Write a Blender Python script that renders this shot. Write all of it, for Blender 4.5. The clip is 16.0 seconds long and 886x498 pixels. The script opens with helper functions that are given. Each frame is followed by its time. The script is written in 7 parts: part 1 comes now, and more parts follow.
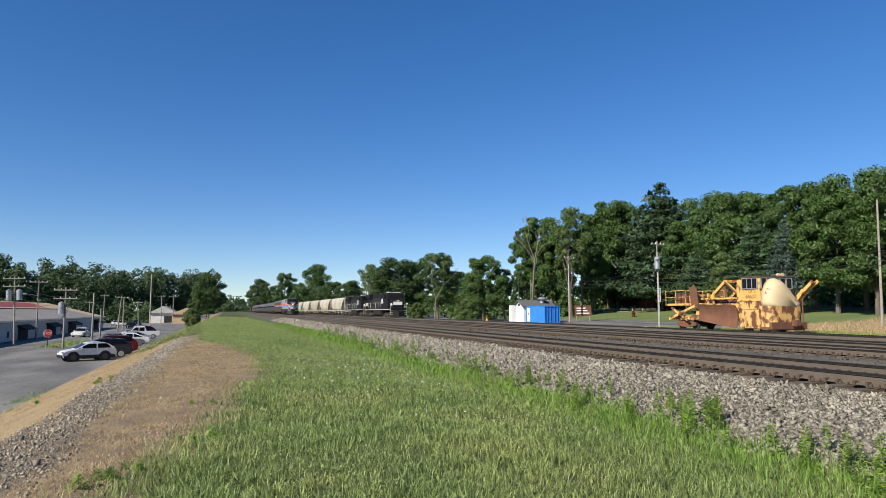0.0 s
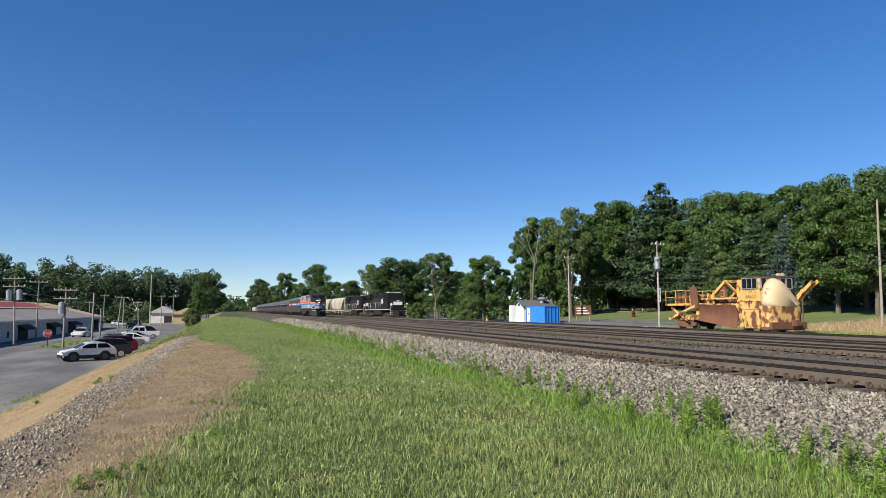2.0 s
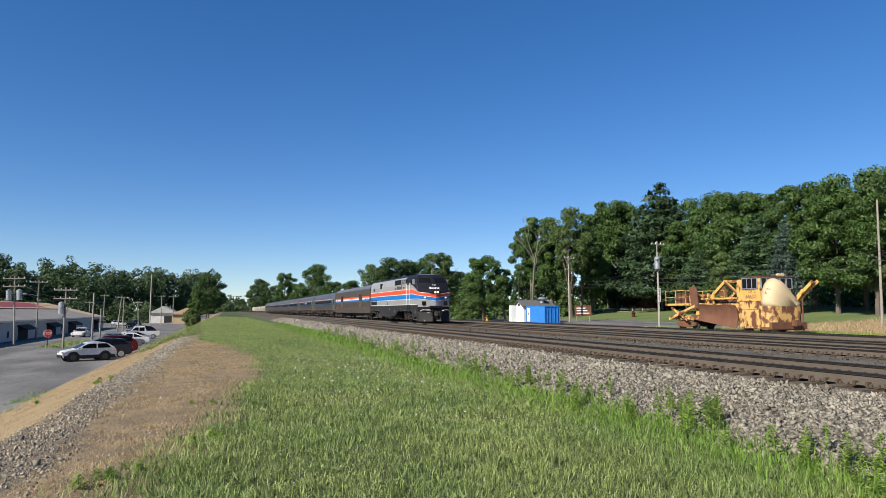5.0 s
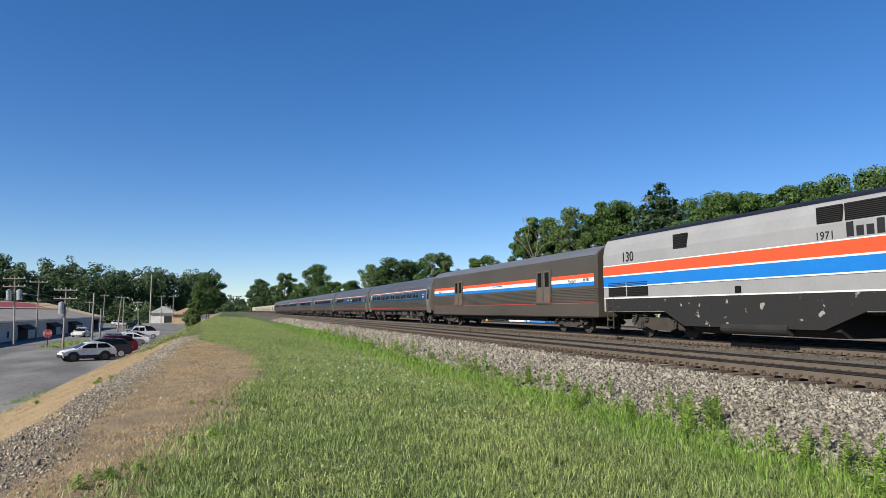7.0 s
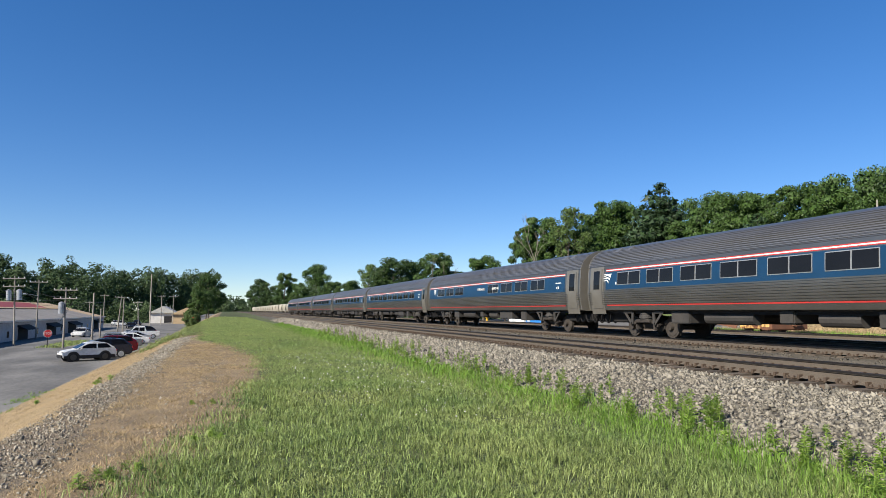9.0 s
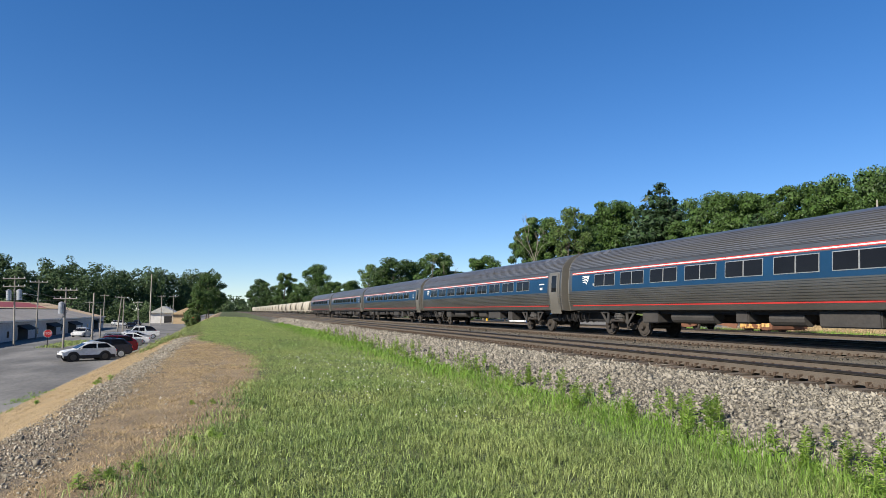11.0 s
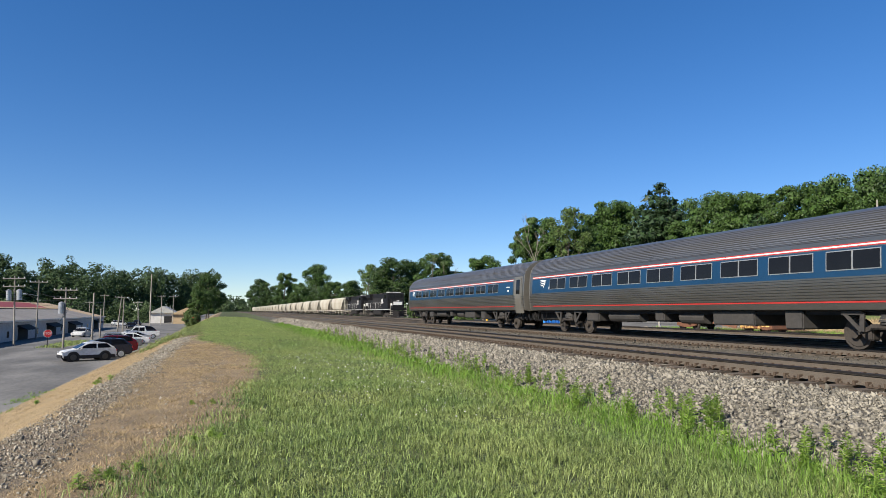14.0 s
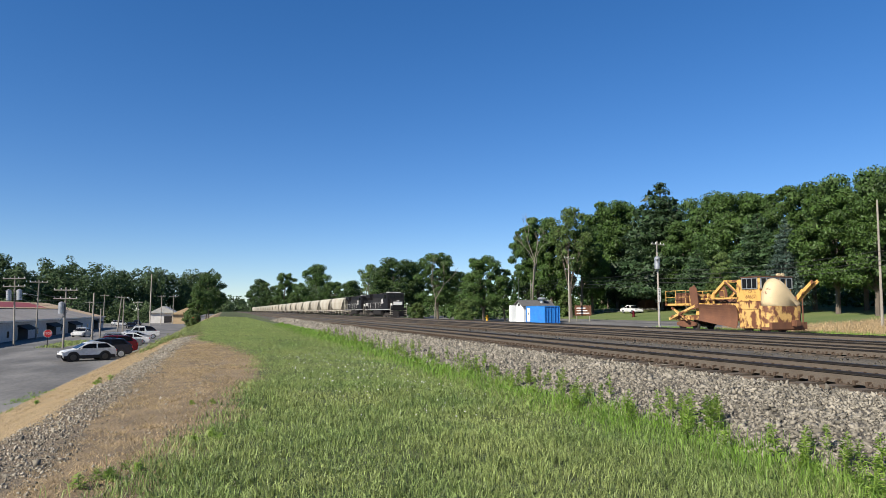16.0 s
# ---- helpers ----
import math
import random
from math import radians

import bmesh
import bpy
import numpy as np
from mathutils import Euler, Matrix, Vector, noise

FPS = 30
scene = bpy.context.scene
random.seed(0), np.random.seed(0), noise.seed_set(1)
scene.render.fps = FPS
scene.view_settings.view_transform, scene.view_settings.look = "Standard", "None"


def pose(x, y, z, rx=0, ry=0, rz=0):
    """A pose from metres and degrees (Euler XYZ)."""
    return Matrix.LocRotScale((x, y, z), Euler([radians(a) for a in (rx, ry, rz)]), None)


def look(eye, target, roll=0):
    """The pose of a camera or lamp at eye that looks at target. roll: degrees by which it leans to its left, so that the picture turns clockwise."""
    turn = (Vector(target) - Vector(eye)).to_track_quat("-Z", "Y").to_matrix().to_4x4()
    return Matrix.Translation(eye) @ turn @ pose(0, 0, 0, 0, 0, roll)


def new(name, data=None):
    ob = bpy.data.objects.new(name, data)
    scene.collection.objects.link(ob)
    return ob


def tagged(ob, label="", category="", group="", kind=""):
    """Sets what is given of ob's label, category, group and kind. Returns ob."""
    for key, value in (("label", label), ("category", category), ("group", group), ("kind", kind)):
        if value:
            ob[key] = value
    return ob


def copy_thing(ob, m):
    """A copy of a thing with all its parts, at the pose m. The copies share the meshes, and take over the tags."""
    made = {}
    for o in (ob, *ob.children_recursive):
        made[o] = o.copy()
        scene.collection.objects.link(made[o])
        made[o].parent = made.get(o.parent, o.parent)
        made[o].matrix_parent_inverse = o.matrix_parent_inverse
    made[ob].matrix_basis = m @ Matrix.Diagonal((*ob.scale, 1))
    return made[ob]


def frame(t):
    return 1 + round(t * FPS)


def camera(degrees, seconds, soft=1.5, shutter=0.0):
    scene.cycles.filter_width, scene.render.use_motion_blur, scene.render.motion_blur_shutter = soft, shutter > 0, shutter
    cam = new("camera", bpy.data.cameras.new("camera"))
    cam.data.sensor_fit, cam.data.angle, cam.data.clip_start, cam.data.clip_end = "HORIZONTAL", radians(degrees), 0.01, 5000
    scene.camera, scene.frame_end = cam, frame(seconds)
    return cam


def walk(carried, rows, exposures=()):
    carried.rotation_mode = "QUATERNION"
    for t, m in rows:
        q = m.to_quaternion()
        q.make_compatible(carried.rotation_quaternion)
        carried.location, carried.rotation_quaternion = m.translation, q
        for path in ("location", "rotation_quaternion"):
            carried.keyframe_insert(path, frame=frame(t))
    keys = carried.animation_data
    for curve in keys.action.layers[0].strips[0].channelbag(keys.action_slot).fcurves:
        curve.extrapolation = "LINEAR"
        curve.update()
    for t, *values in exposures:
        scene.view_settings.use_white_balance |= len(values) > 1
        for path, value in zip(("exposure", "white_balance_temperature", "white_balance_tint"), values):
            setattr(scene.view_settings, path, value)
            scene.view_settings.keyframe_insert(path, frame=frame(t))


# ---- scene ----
cam = camera(69.0, 16.0, 0.75)
EYE = (0.0, 0.0, 1.14)
VIEW = pose(EYE[0], EYE[1], EYE[2], 95.46, 0, -18.77)
walk(cam, [(0, VIEW), (16, VIEW)], [(0, 0.83), (5, 0.83), (6.5, 0.85), (9, 0.95), (12.5, 0.94), (14.5, 0.89), (16, 0.86)])

# ---- light ----
SUN_TO = Vector((-0.80, -0.38, 0.62)).normalized()
sun_data = bpy.data.lights.new("sun", "SUN")
sun_data.energy, sun_data.angle, sun_data.color = 5.0, radians(0.53), (1.0, 0.93, 0.82)
sun = new("sun", sun_data)
sun.matrix_world = look((0, 0, 60), Vector((0, 0, 60)) - SUN_TO)
world = bpy.data.worlds.new("sky")
scene.world = world
world.use_nodes = True
wn = world.node_tree.nodes
sky = wn.new("ShaderNodeTexSky")
sky.sky_type, sky.sun_disc = "NISHITA", False
sky.sun_elevation = math.asin(SUN_TO.z)
sky.sun_rotation = math.atan2(SUN_TO.x, SUN_TO.y)
sky.altitude, sky.air_density, sky.dust_density, sky.ozone_density = 1500, 1.0, 0.0, 5.0
tone = wn.new("ShaderNodeHueSaturation")
tone.inputs["Saturation"].default_value, tone.inputs["Hue"].default_value = 1.25, 0.511
world.node_tree.links.new(sky.outputs[0], tone.inputs["Color"])
even = wn.new("ShaderNodeGamma")
even.inputs["Gamma"].default_value = 0.84
world.node_tree.links.new(tone.outputs[0], even.inputs[0])
world.node_tree.links.new(even.outputs[0], wn["Background"].inputs[0])
wn["Background"].inputs[1].default_value = 0.094

# ---- plan: x across the tracks, y along them, rail head of the middle track at z = 0 ----
TRACK_A, TRACK_B, TRACK_C, TRACK_D, TRACK_F = 10.35, 18.55, 22.6, 38.8, 29.0
Z_A, Z_B, Z_C, Z_D, Z_F = 0.16, 0.0, -0.02, -0.50, -0.05
GAUGE = 1.505


# ---- materials ----
def material(name, base, rough=0.7, metal=0.0, second=None, scale=4.0, fine=40.0, bump=0.25, mix=0.5, spread=0.25, random_value=0.0, island=0.0, emit=None, depth=0.02, stretch=(1, 1, 1), transl=0.0, spec=0.35, grain=1.0):
    base, second = [c * 0.82 for c in base], [c * 0.82 for c in second] if second else None
    m = bpy.data.materials.new(name)
    m.use_nodes = True
    n, l = m.node_tree.nodes, m.node_tree.links
    b = n["Principled BSDF"]
    b.inputs["Roughness"].default_value, b.inputs["Metallic"].default_value = rough, metal
    b.inputs["Specular IOR Level"].default_value = spec
    co = n.new("ShaderNodeTexCoord")
    mp = n.new("ShaderNodeMapping")
    mp.inputs["Scale"].default_value = stretch
    l.new(co.outputs["Object"], mp.inputs["Vector"])
    big, small = n.new("ShaderNodeTexNoise"), n.new("ShaderNodeTexNoise")
    for t, s, d in ((big, scale, 5), (small, fine, 3)):
        t.inputs["Scale"].default_value, t.inputs["Detail"].default_value = s, d
        l.new(mp.outputs[0], t.inputs["Vector"])
    ramp = n.new("ShaderNodeMapRange")
    ramp.inputs["From Min"].default_value, ramp.inputs["From Max"].default_value = mix - spread, mix + spread
    l.new(big.outputs[0], ramp.inputs["Value"])
    mx = n.new("ShaderNodeMix")
    mx.data_type = "RGBA"
    mx.inputs["A"].default_value = (*base, 1)
    mx.inputs["B"].default_value = (*(second or [c * 0.72 for c in base]), 1)
    l.new(ramp.outputs[0], mx.inputs["Factor"])
    hs = n.new("ShaderNodeHueSaturation")
    val = n.new("ShaderNodeMapRange")
    val.inputs["From Min"].default_value, val.inputs["From Max"].default_value = 0.25, 0.75
    val.inputs["To Min"].default_value, val.inputs["To Max"].default_value = 1 - 0.18 * grain, 1 + 0.16 * grain
    l.new(small.outputs[0], val.inputs["Value"])
    last = val.outputs[0]
    for amount, kind, socket in ((random_value, "ShaderNodeObjectInfo", "Random"), (island, "ShaderNodeNewGeometry", "Random Per Island")):
        if amount:
            src, r, mul = n.new(kind), n.new("ShaderNodeMapRange"), n.new("ShaderNodeMath")
            r.inputs["To Min"].default_value, r.inputs["To Max"].default_value = 1 - amount, 1 + amount
            mul.operation = "MULTIPLY"
            l.new(src.outputs[socket], r.inputs["Value"])
            l.new(last, mul.inputs[0])
            l.new(r.outputs[0], mul.inputs[1])
            last = mul.outputs[0]
    l.new(last, hs.inputs["Value"])
    l.new(mx.outputs["Result"], hs.inputs["Color"])
    l.new(hs.outputs[0], b.inputs["Base Color"])
    if bump:
        bp = n.new("ShaderNodeBump")
        bp.inputs["Strength"].default_value, bp.inputs["Distance"].default_value = bump, depth
        l.new(small.outputs[0], bp.inputs["Height"])
        l.new(bp.outputs[0], b.inputs["Normal"])
    if transl:
        tr, ms = n.new("ShaderNodeBsdfTranslucent"), n.new("ShaderNodeMixShader")
        ms.inputs[0].default_value = transl
        l.new(hs.outputs[0], tr.inputs[0])
        l.new(b.outputs[0], ms.inputs[1])
        l.new(tr.outputs[0], ms.inputs[2])
        l.new(ms.outputs[0], n["Material Output"].inputs[0])
    if emit:
        b.inputs["Emission Color"].default_value, b.inputs["Emission Strength"].default_value = (*emit[:3], 1), emit[3]
    return m


M_SOIL = material("grass_soil", (0.055, 0.07, 0.024), 0.95, second=(0.085, 0.10, 0.036), scale=0.7, fine=22, bump=0.6, depth=0.05)
M_LAWN = material("far_lawn", (0.085, 0.13, 0.03), 0.95, second=(0.15, 0.18, 0.06), scale=0.2, fine=9, bump=0.5)
M_STRAW = material("dry_grass", (0.37, 0.265, 0.14), 0.95, second=(0.24, 0.185, 0.105), scale=0.9, fine=30, bump=0.7, depth=0.05)
M_DIRT = material("bare_dirt", (0.31, 0.226, 0.128), 0.95, second=(0.11, 0.082, 0.055), scale=1.7, fine=26, bump=0.6, depth=0.04)
M_GRIT = material("gravel_bed", (0.22, 0.17, 0.112), 0.95, second=(0.10, 0.08, 0.057), scale=2.5, fine=30, bump=0.9, depth=0.06)
M_PALEGRIT = material("pale_gravel", (0.36, 0.34, 0.31), 0.95, second=(0.25, 0.235, 0.21), scale=0.8, fine=16, bump=0.8, depth=0.06)
M_BALLAST = material("ballast_bed", (0.10, 0.09, 0.072), 0.95, second=(0.075, 0.066, 0.054), scale=1.6, fine=24, bump=0.9, depth=0.06)
M_BED = material("track_bed", (0.14, 0.122, 0.095), 0.95, second=(0.085, 0.073, 0.056), scale=1.2, fine=24, bump=0.9, depth=0.06)
M_ASPHALT = material("old_asphalt", (0.185, 0.178, 0.165), 0.9, second=(0.10, 0.097, 0.092), scale=0.3, fine=5, bump=0.4, spread=0.12, stretch=(1, 0.35, 1))
M_STONE = material("ballast_stone", (0.265, 0.24, 0.192), 0.9, second=(0.18, 0.161, 0.126), scale=0.8, fine=60, bump=0.3, island=0.5, depth=0.01)
M_PALE = material("pale_stone", (0.33, 0.295, 0.235), 0.9, second=(0.22, 0.195, 0.15), scale=0.8, fine=60, bump=0.3, island=0.55, depth=0.01)
M_BLADE = material("grass_blade", (0.19, 0.28, 0.078), 0.5, second=(0.325, 0.37, 0.125), scale=0.45, fine=5, bump=0, island=0.55, transl=0.3)
M_BRIGHT = material("lush_blade", (0.17, 0.32, 0.035), 0.6, second=(0.21, 0.33, 0.06), scale=0.8, fine=6, bump=0, island=0.28, transl=0.35)
M_STRAWBLADE = material("straw_blade", (0.47, 0.35, 0.19), 0.8, second=(0.34, 0.26, 0.145), scale=0.6, fine=6, bump=0, island=0.5, transl=0.2)
M_WEED = material("weed_leaf", (0.27, 0.42, 0.07), 0.55, second=(0.36, 0.49, 0.10), scale=3, fine=9, bump=0, island=0.25, transl=0.45)
M_LEAF = [material("leaf_" + k, a, 0.55, second=b, scale=0.35, fine=2.5, bump=0, island=0.45, random_value=0.2, transl=0.1, spec=0.3) for k, a, b in (
    ("maple", (0.040, 0.084, 0.014), (0.066, 0.118, 0.022)), ("oak", (0.036, 0.078, 0.016), (0.058, 0.102, 0.022)),
    ("locust", (0.075, 0.12, 0.028), (0.095, 0.145, 0.036)), ("pine", (0.032, 0.068, 0.026), (0.052, 0.092, 0.032)), ("spruce", (0.062, 0.095, 0.075), (0.045, 0.08, 0.06)))]
M_WOODS = material("woods_leaf", (0.045, 0.084, 0.028), 0.7, second=(0.066, 0.106, 0.035), scale=0.05, fine=0.4, bump=0, island=0.45, transl=0.12)
M_SHRUB = material("shrub_leaf", (0.20, 0.26, 0.08), 0.6, second=(0.28, 0.32, 0.12), scale=0.5, fine=4, bump=0, island=0.4, transl=0.3)
M_BARK = material("bark", (0.16, 0.13, 0.10), 0.95, second=(0.09, 0.075, 0.06), scale=3, fine=18, bump=0.8, stretch=(1, 1, 0.25))
M_DEADWOOD = material("bleached_wood", (0.21, 0.185, 0.15), 0.9, scale=3, fine=18, bump=0.5, stretch=(1, 1, 0.2))
M_POLE = material("pole_wood", (0.36, 0.33, 0.28), 0.9, second=(0.24, 0.215, 0.18), scale=2.5, fine=25, bump=0.5, stretch=(1, 1, 0.1), random_value=0.2)
M_RAIL = material("rail_steel", (0.135, 0.112, 0.088), 0.75, metal=0.2, second=(0.105, 0.082, 0.062), scale=2, fine=50, bump=0.3, depth=0.004)
# Head coloured near black to stand in for the shade line beneath it.
M_HEAD = material("rail_head", (0.035, 0.03, 0.028), 0.5, metal=0.5, scale=2, fine=30, bump=0)
M_TIE = material("creosoted_tie", (0.075, 0.062, 0.05), 0.95, second=(0.13, 0.098, 0.068), scale=2, fine=30, bump=0.7, random_value=0.35, stretch=(0.3, 1, 1))
M_PLATE = material("rusty_plate", (0.12, 0.085, 0.06), 0.85, metal=0.3, scale=8, fine=50, bump=0.3, depth=0.004)


# ---- mesh helpers ----
def box(bm, x0, x1, y0, y1, z0, z1):
    v = [bm.verts.new((x, y, z)) for x in (x0, x1) for y in (y0, y1) for z in (z0, z1)]
    return [bm.faces.new([v[i] for i in q]) for q in ((0, 1, 3, 2), (4, 6, 7, 5), (0, 4, 5, 1), (2, 3, 7, 6), (0, 2, 6, 4), (1, 5, 7, 3))]


def bbox(bm, x0, x1, y0, y1, z0, z1, r=0.02, seg=2):
    b2 = bmesh.new()
    box(b2, x0, x1, y0, y1, z0, z1)
    bmesh.ops.bevel(b2, geom=b2.edges[:], offset=min(r, 0.45 * min(abs(x1 - x0), abs(y1 - y0), abs(z1 - z0))), segments=seg, affect="EDGES")
    merge(bm, b2)


def merge(bm, other, m=None):
    if m is not None:
        other.transform(m)
    data = bpy.data.meshes.new("tmp")
    other.to_mesh(data)
    other.free()
    bm.from_mesh(data)
    bpy.data.meshes.remove(data)


def tube(bm, p0, p1, r0, r1=None, n=10, caps=True):
    p0, p1 = Vector(p0), Vector(p1)
    r1 = r0 if r1 is None else r1
    q = (p1 - p0).to_track_quat("Z", "Y")
    rings = [[bm.verts.new(p + q @ Vector((r * math.cos(a), r * math.sin(a), 0))) for a in (2 * math.pi * i / n for i in range(n))] for p, r in ((p0, r0), (p1, r1))]
    for i in range(n):
        bm.faces.new((rings[0][i], rings[0][(i + 1) % n], rings[1][(i + 1) % n], rings[1][i]))
    if caps:
        bm.faces.new(rings[0][::-1])
        bm.faces.new(rings[1])


def beam(bm, p0, p1, w, h):
    """A square bar from p0 to p1."""
    p0, p1 = Vector(p0), Vector(p1)
    q = (p1 - p0).to_track_quat("Z", "Y")
    rings = [[bm.verts.new(p + q @ Vector((sx * w / 2, sy * h / 2, 0))) for sx, sy in ((-1, -1), (1, -1), (1, 1), (-1, 1))] for p in (p0, p1)]
    for i in range(4):
        bm.faces.new((rings[0][i], rings[0][(i + 1) % 4], rings[1][(i + 1) % 4], rings[1][i]))
    bm.faces.new(rings[0][::-1])
    bm.faces.new(rings[1])


def prism(bm, pts, a, b, axis="y"):
    """A closed outline drawn out from a to b along an axis; pts are (x, z) for y, (y, z) for x, (x, y) for z."""
    put = {"y": lambda p, q, s: (p, s, q), "x": lambda p, q, s: (s, p, q), "z": lambda p, q, s: (p, q, s)}[axis]
    rings = [[bm.verts.new(put(p, q, s)) for p, q in pts] for s in (a, b)]
    n = len(pts)
    for i in range(n):
        bm.faces.new((rings[0][i], rings[0][(i + 1) % n], rings[1][(i + 1) % n], rings[1][i]))
    bm.faces.new(rings[0][::-1])
    bm.faces.new(rings[1])


def solid(name, bm, mat, smooth=False):
    bmesh.ops.recalc_face_normals(bm, faces=bm.faces[:])
    data = bpy.data.meshes.new(name)
    bm.to_mesh(data)
    bm.free()
    data.materials.append(mat)
    if smooth:
        data.polygons.foreach_set("use_smooth", [True] * len(data.polygons))
    return data


def part(name, bm, mat, parent, label="", smooth=False):
    ob = new(name, solid(name, bm, mat, smooth))
    ob.parent = parent
    if label:
        ob["label"] = label
    return ob


def thing(name, label, category, group="", m=None, kind=""):
    ob = tagged(new(name), label, category, group, kind)
    ob.empty_display_size = 0.2
    if m is not None:
        ob.matrix_basis = m
    return ob


def one(name, bm, mat, label, category, group="", kind="", m=None, smooth=False):
    ob = tagged(new(name, solid(name, bm, mat, smooth)), label, category, group, kind)
    if m is not None:
        ob.matrix_basis = m
    return ob


def soup(name, verts, faces, mat):
    data = bpy.data.meshes.new(name)
    data.from_pydata(verts, [], faces)
    data.materials.append(mat)
    return data


def mesh_np(name, verts, tris, mat):
    """A mesh of triangles from two arrays."""
    data = bpy.data.meshes.new(name)
    data.vertices.add(len(verts))
    data.vertices.foreach_set("co", np.asarray(verts, dtype=np.float32).ravel())
    data.loops.add(tris.size)
    data.loops.foreach_set("vertex_index", tris.astype(np.int32).ravel())
    data.polygons.add(len(tris))
    data.polygons.foreach_set("loop_start", np.arange(0, tris.size, 3, dtype=np.int32))
    data.update(calc_edges=True)
    data.materials.append(mat)
    return data


# ---- ground ----
def lerp_table(x, table):
    for (a, za), (b, zb) in zip(table, table[1:]):
        if x <= b:
            k = min(1, max(0, (x - a) / (b - a)))
            return za + (zb - za) * k
    return table[-1][1]


PROFILE = [(-400, -2.0), (-120, -3.0), (-60, -3.15), (-8.6, -3.06), (-7.6, -2.75), (-2.85, -0.70), (-1.9, -0.55), (0, -0.46), (3, -0.50), (6.0, -0.58), (6.4, -0.52), (8.9, -0.11),
           (12.2, -0.11), (13.4, -0.30), (15.8, -0.32), (16.6, -0.24), (24.4, -0.26), (26, -0.36), (31.5, -0.32), (33, -0.6), (36, -0.68), (41, -0.68), (45, -0.74), (50, -0.68), (62, -0.28), (75, 0.95), (110, 3.5), (400, 11)]


def ground_z(x, y):
    z = lerp_table(x, PROFILE)
    if -7.6 < x < 8.6:
        z += 0.05 * noise.noise((x * 0.5, y * 0.35, 3.0))
    return z


def axis_points(stops):
    pts = []
    for (a, b, step) in stops:
        k = max(1, round((b - a) / step))
        pts += [a + (b - a) * i / k for i in range(k)]
    return pts + [stops[-1][1]]


def zone(x, y):
    w = 0.3 * noise.noise((x * 1.3, y * 0.6, 0)) + 0.3 * noise.noise((x * 3.1, y * 2.3, 5)) + 0.2 * noise.noise((x * 9, y * 7, 9))
    u = x + w
    if u > 43.5:
        if y > 51 + 0.4 * w:
            return 8 if u < 61.5 else 5
        return 2 if u < 84 else 5
    if u > 25.2:
        return 6
    if u > 12.6:
        return 7
    if u > 6.1 + 0.012 * max(0, y):
        return 4
    if u > lerp_table(y, [(-5, -0.75), (4.5, -0.75), (8, -0.1), (11, 0.25), (16, 0.9), (24, 1.2), (34, -0.1), (40, -1.2), (300, -1.2)]):
        return 0
    if u > -1.8:
        return 3
    if u > -2.85:
        return 1
    if u > -8.35:
        return 2
    if u > -28.6 or (y > 176 and u > -70 and y < 240):
        return 8
    return 5


xs = axis_points([(-1500, -400, 220), (-400, -120, 40), (-120, -30, 6), (-30, -9, 1.0), (-9, 9, 0.13), (9, 13.4, 0.5), (13.4, 26, 0.8), (26, 60, 2), (60, 130, 8), (130, 400, 45), (400, 1500, 220)])
ys = axis_points([(-600, -60, 90), (-60, -4, 7), (-4, 3, 0.2), (3, 24, 0.13), (24, 60, 0.5), (60, 160, 3), (160, 400, 20), (400, 3000, 325)])
gv = [(x, y, ground_z(x, y)) for y in ys for x in xs]
nx = len(xs)
gf = [(j * nx + i, j * nx + i + 1, (j + 1) * nx + i + 1, (j + 1) * nx + i) for j in range(len(ys) - 1) for i in range(nx - 1)]
gm = soup("ground", gv, gf, M_SOIL)
for mt in (M_GRIT, M_STRAW, M_DIRT, M_BALLAST, M_LAWN, M_PALEGRIT, M_BED, M_ASPHALT):
    gm.materials.append(mt)
for p in gm.polygons:
    p.material_index = zone(p.center.x, p.center.y)
    p.use_smooth = True
tagged(new("ground", gm), "grassy embankment with dirt slope, gravel and asphalt", "ground", kind="structure")

# ---- tracks ----
RAIL_OUTLINE = [(-0.075, -0.186), (0.075, -0.186), (0.075, -0.172), (0.012, -0.150), (0.012, -0.048), (0.037, -0.036), (0.037, 0.0), (-0.037, 0.0), (-0.037, -0.036), (-0.012, -0.048), (-0.012, -0.150), (-0.075, -0.172)]


